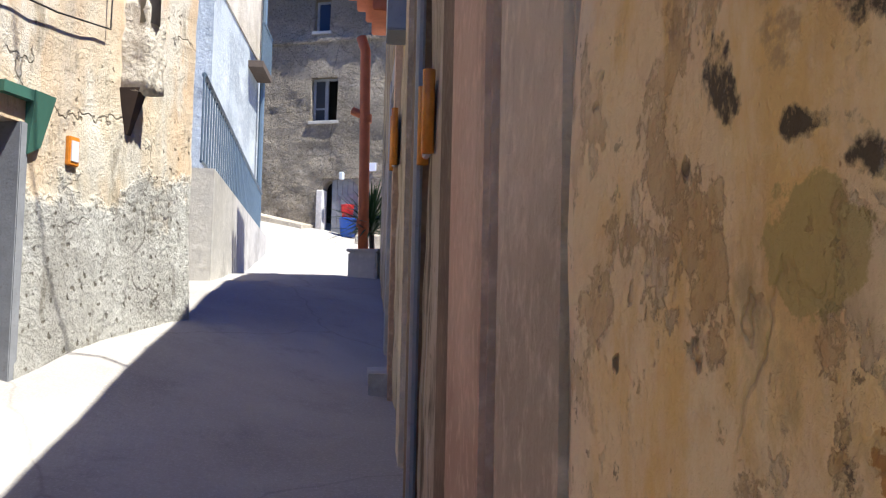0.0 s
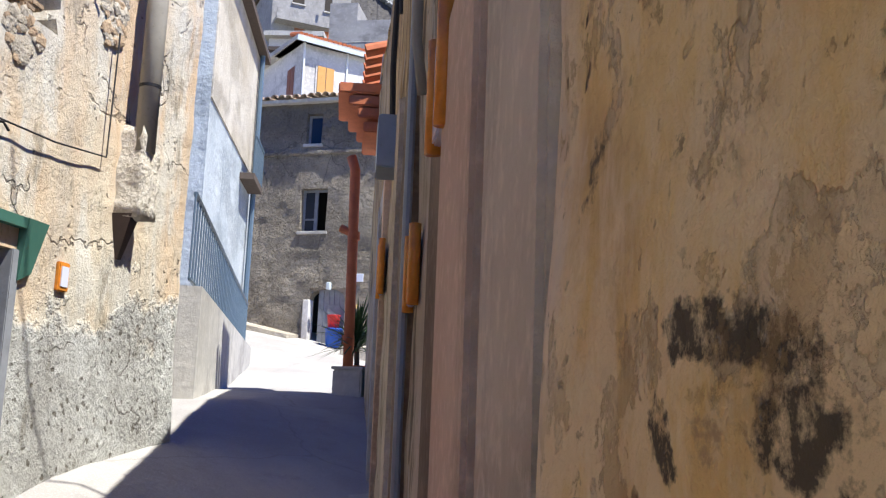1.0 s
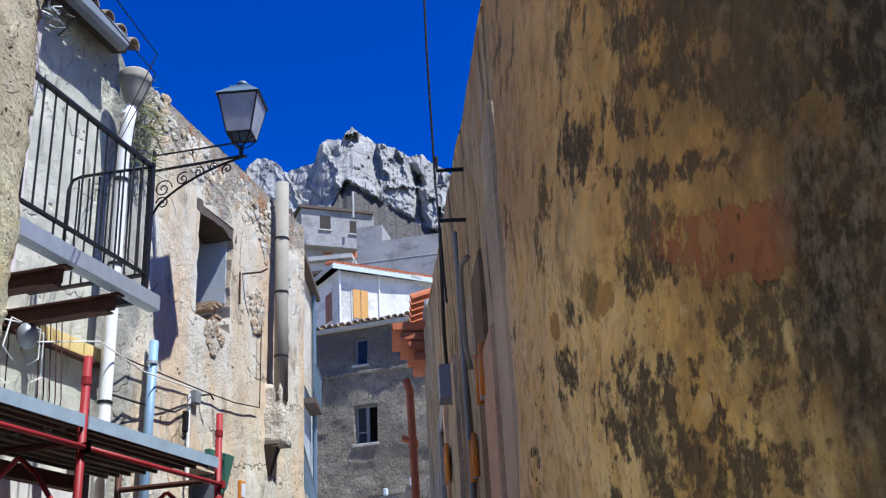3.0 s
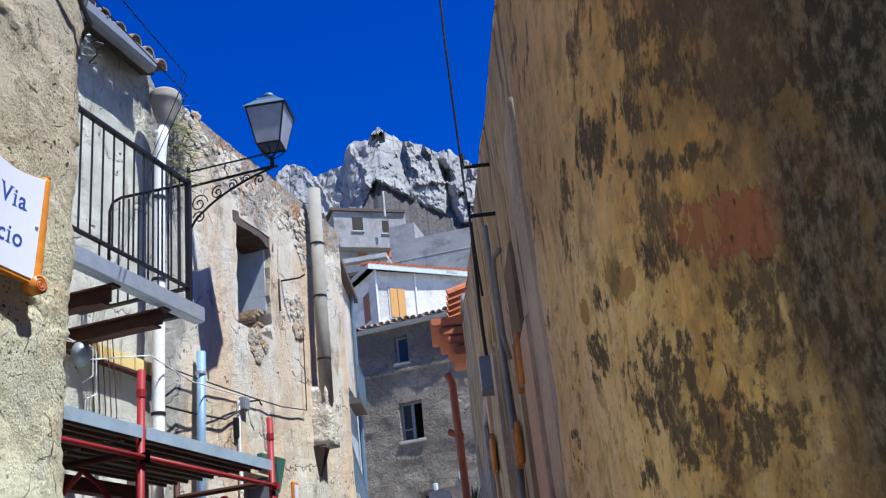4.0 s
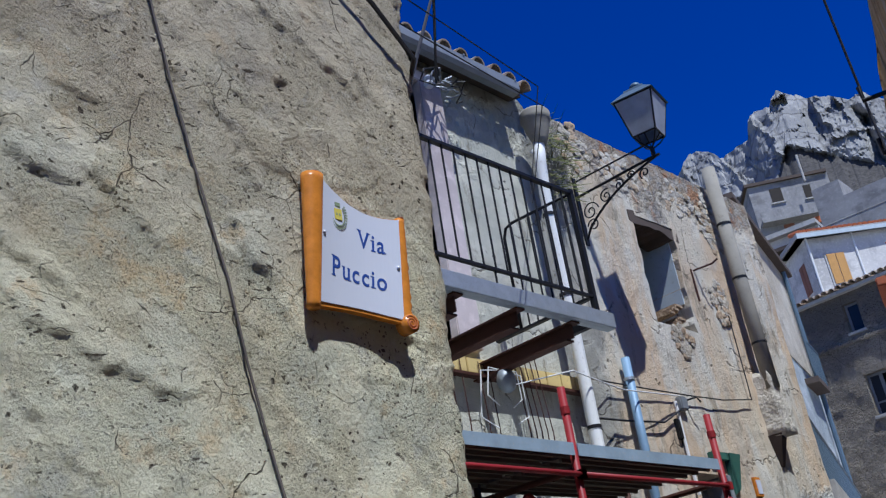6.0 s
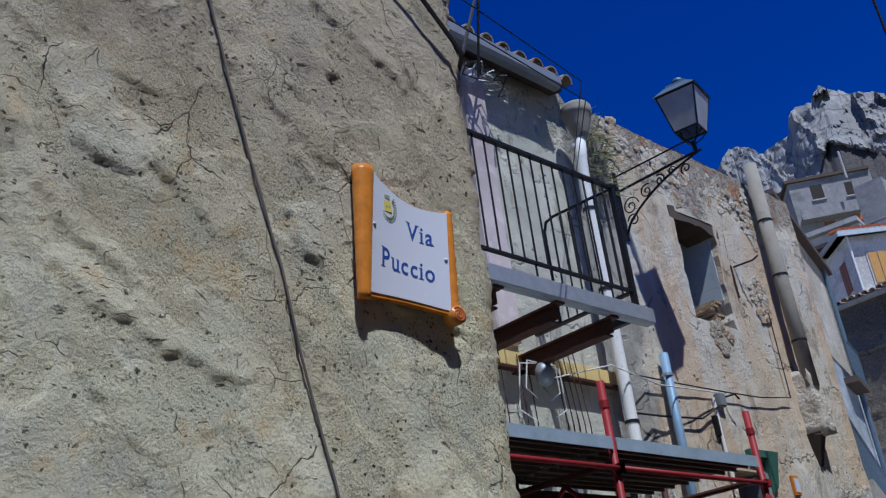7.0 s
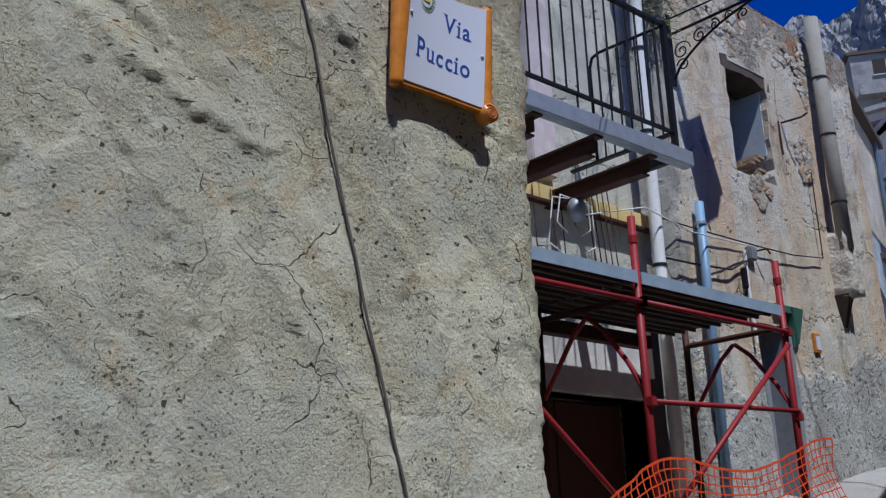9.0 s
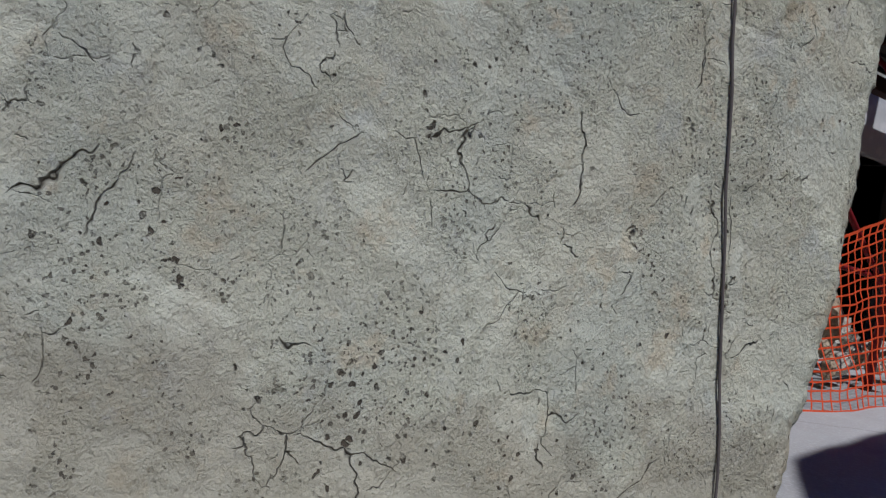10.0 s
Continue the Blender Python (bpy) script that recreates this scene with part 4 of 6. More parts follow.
def build_grey_house():
    house = thing("grey_house", gpt(2, -3, 5), "grey rough-rendered old house with tiled eaves", "house")
    wins = [(1.82, 2.66, 7.62, 8.92), (1.86, 2.36, 10.3, 11.25)]
    door = (2.28, 3.38, 3.85, 5.92)
    holes = wins + [door]
    us = steps(-0.6, 7.5, 0.22, [h for a in holes for h in a[:2]])
    vs = steps(3.3, 11.6, 0.22, [h for a in holes for h in a[2:]])
    bm = sheet(lambda u, v: gpt(u, 0, v), us, vs, holes, 0.35, tuple(-GN), lambda u, v: GN * (0.05 * fbm(u * 0.7, v * 0.7, 4) + 0.03 * fbm(u * 2.5, v * 2.5, 6)))
    part("wall", bm, GREY, house)
    part("wall_side", gbox(-0.62, -0.55, -8, -0.06, 3.3, 11.6), GREY, house)
    part("string_course", gbox(-0.5, 7.0, 0.0, 0.09, 9.95, 10.09, bevel=0.03), GREY, house)
    # back wall coloured near-black to give the dark of the room
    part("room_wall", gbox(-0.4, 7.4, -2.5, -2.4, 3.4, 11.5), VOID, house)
    # window with two leaves, one open
    for (u0, u1, z0, z1), two in zip(wins, (True, False)):
        win = part("window", gbox(u0 - 0.06, u1 + 0.06, -0.1, 0.06, z0 - 0.09, z0, bevel=0.01), CEMENT, house)
        for a, b, c, d in ((u0, u0 + 0.07, z0, z1), (u1 - 0.07, u1, z0, z1), (u0 + 0.07, u1 - 0.07, z0, z0 + 0.07), (u0 + 0.07, u1 - 0.07, z1 - 0.07, z1)):
            part("frame", gbox(a, b, -0.26, -0.2, c, d), WOOD_GREY, win)
        if two:
            um = (u0 + u1) / 2
            part("mullion", gbox(um - 0.05, um + 0.05, -0.25, -0.19, z0, z1), WOOD_GREY, win)
            part("pane", gbox(u0 + 0.07, um - 0.05, -0.24, -0.23, z0 + 0.07, z1 - 0.07), GLASS, win)
            part("cross_bar", gbox(u0 + 0.07, um - 0.05, -0.235, -0.205, z0 + 0.38, z0 + 0.43), WOOD_GREY, win)
        else:
            part("pane", gbox(u0 + 0.07, u1 - 0.07, -0.24, -0.23, z0 + 0.07, z1 - 0.07), GLASS, win)
    # arched door: fillets above and the leaf in planks
    for side in (0, 1):
        bm = bmesh.new()
        uu = door[0] if side == 0 else door[1]
        cx, r, top = (door[0] + door[1]) / 2, (door[1] - door[0]) / 2, door[3]
        ring = []
        for k in range(7):
            a = math.pi / 2 * k / 6
            ring.append((cx - r * math.cos(a) if side == 0 else cx + r * math.cos(a), top - r * 0.55 + r * 0.55 * math.sin(a)))
        loop = ring + [(uu, top)]
        front = [bm.verts.new(gpt(u, -0.01, z)) for u, z in loop]
        rear = [bm.verts.new(gpt(u, -0.34, z)) for u, z in loop]
        bm.faces.new(front)
        bm.faces.new(rear[::-1])
        for k in range(len(loop)):
            j = (k + 1) % len(loop)
            bm.faces.new((front[k], rear[k], rear[j], front[j]))
        bmesh.ops.recalc_face_normals(bm, faces=bm.faces)
        part("arch_spandrel", bm, GREY, house)
    part("jamb", gbox(door[0] - 0.2, door[0] + 0.02, -0.3, 0.03, 3.9, 5.6, bevel=0.03), WHITE_WALL, house, "whitewashed door jamb")
    leaf = part("door", gbox(door[0] + 0.25, door[1], -0.17, -0.12, 3.95, 5.92), WOOD_DARK, house, "grey-brown wooden door leaf")
    for k in range(5):
        u0 = door[0] + 0.26 + k * 0.165
        part("plank", gbox(u0, u0 + 0.155, -0.12, -0.10, 4.0, 5.9), WOOD_GREY, leaf)
    part("panel", gbox(door[0] + 0.55, door[1] - 0.15, -0.10, -0.08, 5.05, 5.45, bevel=0.01), WOOD_GREY, leaf)
    part("lamp", gbox(2.85, 2.97, 0.03, 0.18, 5.86, 6.08, bevel=0.02), BLUE_WASH, house)
    part("plaque", gbox(3.72, 3.94, 0.03, 0.06, 6.1, 6.34, bevel=0.01), GLAZE_WHITE, house, "white ceramic plaque")
    # tiled eaves
    roof = part("roof", gbox(-0.8, 7.6, -6, 0.22, 11.57, 11.67), CEMENT, house)
    rng = random.Random(3)
    for k in range(34):
        u = -0.8 + k * 0.24
        for row in range(2):
            bm = bmesh.new()
            r, n0, n1 = 0.11, 0.34 - row * 0.42 + rng.uniform(-0.04, 0.04), -0.2 - row * 0.45
            zf = 11.68 + row * 0.10 + rng.uniform(-0.02, 0.02)
            rings = []
            for n, dz in ((n0, 0), (n1, 0.12)):
                outer = [bm.verts.new(gpt(u + r * math.cos(a), n, zf + dz + r * math.sin(a))) for a in (math.pi * q / 6 for q in range(7))]
                inner = [bm.verts.new(gpt(u + (r - 0.02) * math.cos(a), n, zf + dz + (r - 0.02) * math.sin(a))) for a in (math.pi * q / 6 for q in range(7))]
                rings.append((outer, inner))
            (o1, i1), (o2, i2) = rings
            for q in range(6):
                bm.faces.new((o1[q], o1[q + 1], o2[q + 1], o2[q]))
                bm.faces.new((i1[q + 1], i1[q], i2[q], i2[q + 1]))
                bm.faces.new((o1[q + 1], o1[q], i1[q], i1[q + 1]))
            part("roof_tile", bm, CLAY, roof)


build_grey_house()


# ---- distance ----
def afar(az, el, d):
    a, e = radians(az), radians(el)
    return Vector((d * math.sin(a), d * math.cos(a), 1.45 + d * math.tan(e)))


def block(a, b, depth, z0, z1, bm=None):
    """A house body whose front runs from a to b on plan, with its depth away from the viewer."""
    a, b = Vector((a.x, a.y, 0)), Vector((b.x, b.y, 0))
    u = (b - a).normalized()
    n = Vector((-u.y, u.x, 0))
    bm = bm or bmesh.new()
    c = [a, b, b + n * depth, a + n * depth]
    hull(bm, [p + Vector((0, 0, z0)) for p in c] + [p + Vector((0, 0, z1)) for p in c], BOXF)
    return bm


def on_front(a, b, u0, u1, z0, z1, out0, out1):
    a, b = Vector((a.x, a.y, 0)), Vector((b.x, b.y, 0))
    u = (b - a).normalized()
    n = Vector((-u.y, u.x, 0))
    bm = bmesh.new()
    c = [a + u * u0 - n * out1, a + u * u1 - n * out1, a + u * u1 - n * out0, a + u * u0 - n * out0]
    hull(bm, [p + Vector((0, 0, z0)) for p in c] + [p + Vector((0, 0, z1)) for p in c], BOXF)
    return bm


def build_white_house():
    a, b = afar(-21.0, 0, 50), afar(-11.5, 0, 55)
    house = thing("white_house", (a.x, a.y, 10), "white two-storey house with honey-brown shutters", "house")
    part("wall", block(a, b, 8, 9, 20.6), WHITE_WALL, house)
    l0 = a + Vector((-1.55, 1.6, 0))
    part("side_wall", block(l0, a + Vector((-0.02, 0.02, 0)), 5, 9, 20.6), WHITE_WALL, house)
    part("roof", on_front(a, b, -0.5, 9.5, 20.6, 20.82, -8, 0.45), CEMENT, house)
    part("side_eave", on_front(l0, a, -0.4, 2.6, 20.6, 20.8, -5, 0.45), CEMENT, house)
    part("fascia", on_front(a, b, -0.55, 9.5, 20.5, 20.72, 0.44, 0.52), BLUE_WASH, house)
    rng = random.Random(9)
    for k in range(34):
        p = a + (b - a).normalized() * (-0.3 + k * 0.27)
        n = Vector((b.y - a.y, a.x - b.x, 0)).normalized()
        q = Vector((p.x, p.y, 20.88)) + n * 0.4
        bm = tube([q, q - n * 1.2 + Vector((0, 0, 0.35))], 0.12, 6)
        part("roof_tile", bm, TERRACOTTA, house)
    for u0, u1, z0, z1 in ((0.85, 1.75, 17.95, 19.6), (3.55, 4.4, 18.3, 19.4)):
        w = part("window", on_front(a, b, u0 - 0.1, u1 + 0.1, z0 - 0.1, z1 + 0.08, 0.0, 0.05), WHITE_WALL, house)
        um = (u0 + u1) / 2
        for s0, s1 in ((u0, um - 0.02), (um + 0.02, u1)):
            sh = part("shutter", on_front(a, b, s0, s1, z0, z1, 0.05, 0.09), SHUTTER, w)
    w = part("window", on_front(l0, a, 0.55, 1.5, 17.9, 19.7, 0.0, 0.05), WHITE_WALL, house)
    for s0, s1 in ((0.62, 1.0), (1.05, 1.43)):
        part("shutter", on_front(l0, a, s0, s1, 18.0, 19.6, 0.05, 0.09), SHUTTER_DARK, w)
    for u in (2.45, 0.05):
        p = a + (b - a).normalized() * u
        n = Vector((b.y - a.y, a.x - b.x, 0)).normalized() * 0.1
        part("downpipe", tube([Vector((p.x, p.y, 14)) + n, Vector((p.x, p.y, 20.6)) + n], 0.06, 8), WHITE_PVC, house)


def build_far_houses():
    a, b = afar(-19.75, 0, 72), afar(-12.5, 0, 70)
    ob = thing("concrete_building", (a.x, a.y, 20), "bare grey concrete house side without windows", "house")
    part("wall", block(a, b, 9, 16, 31.2), CONCRETE, ob)
    part("parapet", on_front(a, b, 0.0, 2.1, 31.2, 32.6, -3, 0), CONCRETE, ob)
    for z in (22, 24.5, 27, 29.5):
        part("pour_line", on_front(a, b, 0.0, 9.0, z, z + 0.05, 0, 0.03), CEMENT, ob)
    a, b = afar(-23.2, 0, 90), afar(-18.6, 0, 92)
    ob = thing("hill_house", (a.x, a.y, 30), "grey unfinished house high on the hill", "house")
    part("wall", block(a, b, 8, 27, 42.6), CONCRETE, ob)
    part("cornice", on_front(a, b, -0.3, 7.5, 42.6, 42.9, -8, 0.3), WOOD_DARK, ob)
    part("balcony", on_front(a, b, 0.2, 5.5, 38.2, 38.5, 0, 1.2), CONCRETE, ob)
    part("parapet", on_front(a, b, 0.2, 5.5, 38.5, 39.3, 1.1, 1.2), CONCRETE, ob)
    # VOID panes: the darkness behind the openings is put into their colour
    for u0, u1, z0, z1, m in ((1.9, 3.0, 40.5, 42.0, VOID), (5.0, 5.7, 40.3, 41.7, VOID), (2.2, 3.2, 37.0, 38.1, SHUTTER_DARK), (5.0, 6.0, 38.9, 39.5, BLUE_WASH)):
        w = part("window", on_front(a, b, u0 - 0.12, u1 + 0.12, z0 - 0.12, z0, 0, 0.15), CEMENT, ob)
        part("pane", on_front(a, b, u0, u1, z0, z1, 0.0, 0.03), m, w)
    part("awning", on_front(a, b, 5.0, 7.0, 37.6, 38.2, 0, 0.2), TERRACOTTA, ob)
    part("pole", tube([afar(-19.9, 24.0, 89), afar(-19.9, 25.5, 89)], 0.12, 8), CEMENT, ob)
    a, b = afar(-23.2, 0, 80), afar(-20.0, 0, 79)
    ob = thing("terrace_house", (a.x, a.y, 24), "pale house with a flat terrace below the crag", "house")
    part("wall", block(a, b, 8, 22, 32.6), WHITE_WALL, ob)
    part("terrace_slab", on_front(a, b, -0.3, 4.6, 32.6, 33.0, -8, 0.7), CEMENT, ob)
    part("canopy", on_front(a, b, 0.4, 3.6, 31.0, 31.3, 0, 1.6), WOOD_DARK, ob)


CREST = [(-75, 14), (-60, 17), (-48, 20), (-40, 23), (-34, 24), (-29, 25), (-27, 26.2), (-26.4, 27.0), (-25.7, 27.4), (-24.9, 27.2), (-24.0, 26.6), (-22.3, 27.2), (-22.0, 28.0), (-21.5, 28.55), (-20.5, 28.5), (-20.2, 28.9), (-19.8, 29.2), (-18.8, 28.6), (-18.4, 28.3), (-17.0, 27.9), (-16.0, 27.4), (-15.2, 27.5), (-14.7, 27.0), (-13.2, 26.1), (-8, 24.0), (-2, 22), (6, 21), (20, 18), (40, 13)]


def facets(x, y, scale, seed):
    """Slabs of rock: in each cell of the face the surface leans its own way, with a break at the joint."""
    dist, pts = noise.voronoi(Vector((x * scale, y * scale, seed)))
    c = pts[0]
    k = noise.cell_vector(c * 7.3)
    return ((k.x - 0.5) * (x * scale - c.x) + (k.y - 0.5) * (y * scale - c.y)) * 2 + (k.z - 0.5) * 0.8, dist[1] - dist[0]


def build_crag():
    """Limestone ridge: leaning slabs and gullies that climb to the skyline, with a cone of dark scree."""
    bm = bmesh.new()
    azs = sorted(set(list(np.linspace(-75, -30, 40)) + list(np.linspace(-30, -9, 260)) + list(np.linspace(-9, 40, 40))))
    ca, ce = [c[0] for c in CREST], [c[1] for c in CREST]
    rows, screes = [], set()
    n = 130
    for az in azs:
        el = float(np.interp(az, ca, ce))
        el += 0.08 * fbm(az * 2.5, 1, 1, 5) + 0.10 * facets(az, 0.0, 1.7, 9.0)[0]
        col = []
        for k in range(n + 1):
            f = k / n
            e = el * (0.35 + 0.65 * f ** 0.75)
            wx, wy = az + 0.35 * fbm(az * 1.1, e * 1.1, 3.3, 3), e + 0.35 * fbm(az * 1.1, e * 1.1, 7.7, 3)
            slab, joint = facets(wx + 0.35 * wy, wy * 0.8, 0.42, 2.0)
            small, crack = facets(wx + 0.5 * wy, wy * 0.8, 1.9, 5.0)
            tiny, _ = facets(wx, wy, 5.0, 8.0)
            # the near flank turns away from the sun, a gully parts the bright face
            rib = -20.4 - 0.25 * (28.8 - e) + 0.3 * fbm(1.0, e * 0.9, 4.0, 3)
            flank = min(max(rib - az, 0.0), 5.0)
            gully = -15.9 + 0.12 * (27.5 - e) + 0.25 * fbm(2.0, e * 1.1, 6.0, 3)
            notch = max(0.0, 1 - abs(az - gully) / 0.5) * min(max((27.3 - e) * 0.8, 0.2), 1.0)
            lean = (az + 20.2) / (1.75 if az > -20.2 else 0.75)
            cone = 26.25 - e - abs(lean) * 1.0 + 0.12 * fbm(az * 1.6, e * 1.6, 2, 3)
            calm = min(max(cone * 5, 0.0), 1.0)
            rough = 1.0 - 0.94 * calm
            d = 420 + 150 * f ** 1.2 + rough * (20 * slab + 3.2 * small + 0.7 * tiny - 5 * max(0.0, 0.12 - joint) / 0.12)
            d += 26 * flank ** 0.9 + 26 * notch * rough - 3.0 * max(0.0, az - rib) + 5 * calm
            col.append(bm.verts.new(afar(az, e, d)))
            screes.add(col[-1]) if calm > 0.5 else None
        # back slope
        top = col[-1].co
        col.append(bm.verts.new(Vector((top.x * 1.3, top.y * 1.3, top.z * 0.55))))
        rows.append(col)
    for a, b in zip(rows, rows[1:]):
        for k in range(len(a) - 1):
            face = bm.faces.new((a[k], b[k], b[k + 1], a[k + 1]))
            face.material_index = 1 if a[k] in screes and b[k + 1] in screes else 0
    bmesh.ops.recalc_face_normals(bm, faces=bm.faces)
    solo("limestone_crag", bm, [CRAG, SCREE], "jagged pale limestone crag above the town", "mountain", "structure")


build_white_house()
build_far_houses()
build_crag()


# ---- street sign ----
def build_sign():
    """A glazed ceramic scroll with rolled ends, curved like paper, with blue writing."""
    base = (NX, 1.87, 2.8)
    sign = thing("street_sign", base, "glazed ceramic scroll street sign with orange rolls", "sign")

    def out(f):
        return 0.018 + 0.08 * (f - 0.42) ** 2

    def at(f, v, lift=0.0):
        """A point of the sheet: across from roll to roll, up from foot to head."""
        y = 1.698 + 0.052 * v + (0.332 - 0.015 * v) * f
        foot = 2.624 - 0.012 * f + 0.014 * math.sin(math.pi * f)
        head = 3.08 - 0.085 * f - 0.034 * math.sin(math.pi * f)
        return Vector((NX + out(f) + lift, y, foot + (head - foot) * v))

    n = 20
    for name, mat, grow, d0, d1 in (("panel", GLAZE_WHITE, 0.0, -0.004, 0.006), ("backing", GLAZE_ORANGE, 0.03, -0.022, 0.002)):
        bm = bmesh.new()
        cols = []
        for k in range(n + 1):
            f = k / n
            cols.append([bm.verts.new(at(f, v, d)) for d, v in ((d0, -grow), (d1, -grow), (d1, 1 + grow * 0.3), (d0, 1 + grow * 0.3))])
        for a, b in zip(cols, cols[1:]):
            for k in range(4):
                bm.faces.new((a[k], b[k], b[(k + 1) % 4], a[(k + 1) % 4]))
        bm.faces.new(cols[0][::-1])
        bm.faces.new(cols[-1])
        bmesh.ops.recalc_face_normals(bm, faces=bm.faces)
        part(name, bm, mat, sign, "orange glazed back edge" if name == "backing" else "white glazed panel")
    # rolled ends: one tapers downwards, the other has a ragged edge
    for f, r0, r1, v0, v1, side in ((0.0, 0.024, 0.042, -0.05, 1.02, -1), (1.0, 0.027, 0.020, -0.06, 1.03, 1)):
        bm = bmesh.new()
        rings = []
        for k in range(27):
            v = v0 + (v1 - v0) * k / 26
            r = r0 + (r1 - r0) * k / 26
            r *= 1 + 0.012 * math.sin(k * 1.9) + (0.10 * fbm(k * 0.9, f, 2.0) if side > 0 else 0.0)
            p = at(f, v) + Vector((-0.008, side * r * 0.75, 0))
            rings.append([bm.verts.new(p + Vector((0.8 * r * math.sin(a), r * math.cos(a), 0))) for a in (2 * math.pi * j / 16 for j in range(16))])
        for a, b in zip(rings, rings[1:]):
            for j in range(16):
                bm.faces.new((a[j], a[(j + 1) % 16], b[(j + 1) % 16], b[j]))
        bm.faces.new(rings[0][::-1])
        bm.faces.new(rings[-1])
        bmesh.ops.recalc_face_normals(bm, faces=bm.faces)
        roll = part("roll", bm, GLAZE_ORANGE, sign, "orange glazed scroll roll", True)
        c = at(f, v1) + Vector((-0.004, side * r1 * 0.75, 0.001))
        spiral = [(c.x + rr * math.cos(a), c.y + rr * math.sin(a), c.z) for a, rr in ((q * 0.5, 0.005 + (r1 * 0.7 - 0.006) * q / 26) for q in range(27))]
        part("spiral", tube(spiral, 0.0022, 6), TERRACOTTA, roll)
    e = at(1.0, -0.03, 0.01)
    cx, cy, cz = e.x, e.y + 0.026, e.z
    curl = part("curl", tube([(cx - 0.04, cy, cz), (cx + 0.006, cy, cz)], 0.033, 20), GLAZE_ORANGE, sign, "curled end of the lower roll", True)
    spiral = [(cx + 0.006, cy + rr * math.cos(a), cz + rr * math.sin(a)) for a, rr in ((q * 0.5, 0.004 + 0.024 * q / 30) for q in range(31))]
    part("spiral", tube(spiral, 0.0026, 6), TERRACOTTA, curl)
    for f, v in ((0.035, 0.56), (0.965, 0.50)):
        bm = bmesh.new()
        bmesh.ops.create_uvsphere(bm, u_segments=10, v_segments=6, radius=0.007)
        bm.transform(Matrix.Translation(at(f, v, 0.007)))
        part("screw_cap", bm, GLAZE_WHITE, sign, "", True)

    def put(text, f0, v0, size, wide):
        bm = lettering(text, size, 0.0004)
        for v in bm.verts:
            v.co = at(f0 + v.co.x * wide / 0.33, v0 + v.co.y * 1.25 / 0.43, 0.0067 + v.co.z)
        part("lettering", bm, INK, sign)

    put("Via", 0.65, 0.68, 0.088, 0.84)
    put("Puccio", 0.49, 0.30, 0.088, 0.84)
    # town crest: shield in a wreath under a crown
    c = at(0.225, 0.82, 0.0075)
    bm = box(c.x - 0.001, c.x + 0.001, c.y - 0.016, c.y + 0.016, c.z - 0.022, c.z + 0.02, bevel=0.0006)
    part("crest", bm, CREST_YELLOW, sign, "yellow crest shield")
    for q in (-0.006, 0.006):
        part("charge", box(c.x + 0.001, c.x + 0.0016, c.y + q - 0.003, c.y + q + 0.003, c.z - 0.006, c.z + 0.003), CREST_GREEN, sign)
    bm = bmesh.new()
    for k in range(46):
        a = math.pi * (0.80 + 1.40 * (k // 2) / 22)
        r = 1.0 + (0.13 if k % 2 else -0.10)
        p = c + Vector((0.0, 0.032 * r * math.cos(a), 0.049 * r * math.sin(a)))
        box(p.x - 0.001, p.x + 0.001, p.y - 0.0026, p.y + 0.0026, p.z - 0.0022, p.z + 0.0022, bm)
    part("wreath", bm, CREST_GREEN, sign, "green laurel wreath")
    part("crown", box(c.x - 0.001, c.x + 0.001, c.y - 0.011, c.y + 0.011, c.z + 0.029, c.z + 0.043), CREST_GREEN, sign)


build_sign()


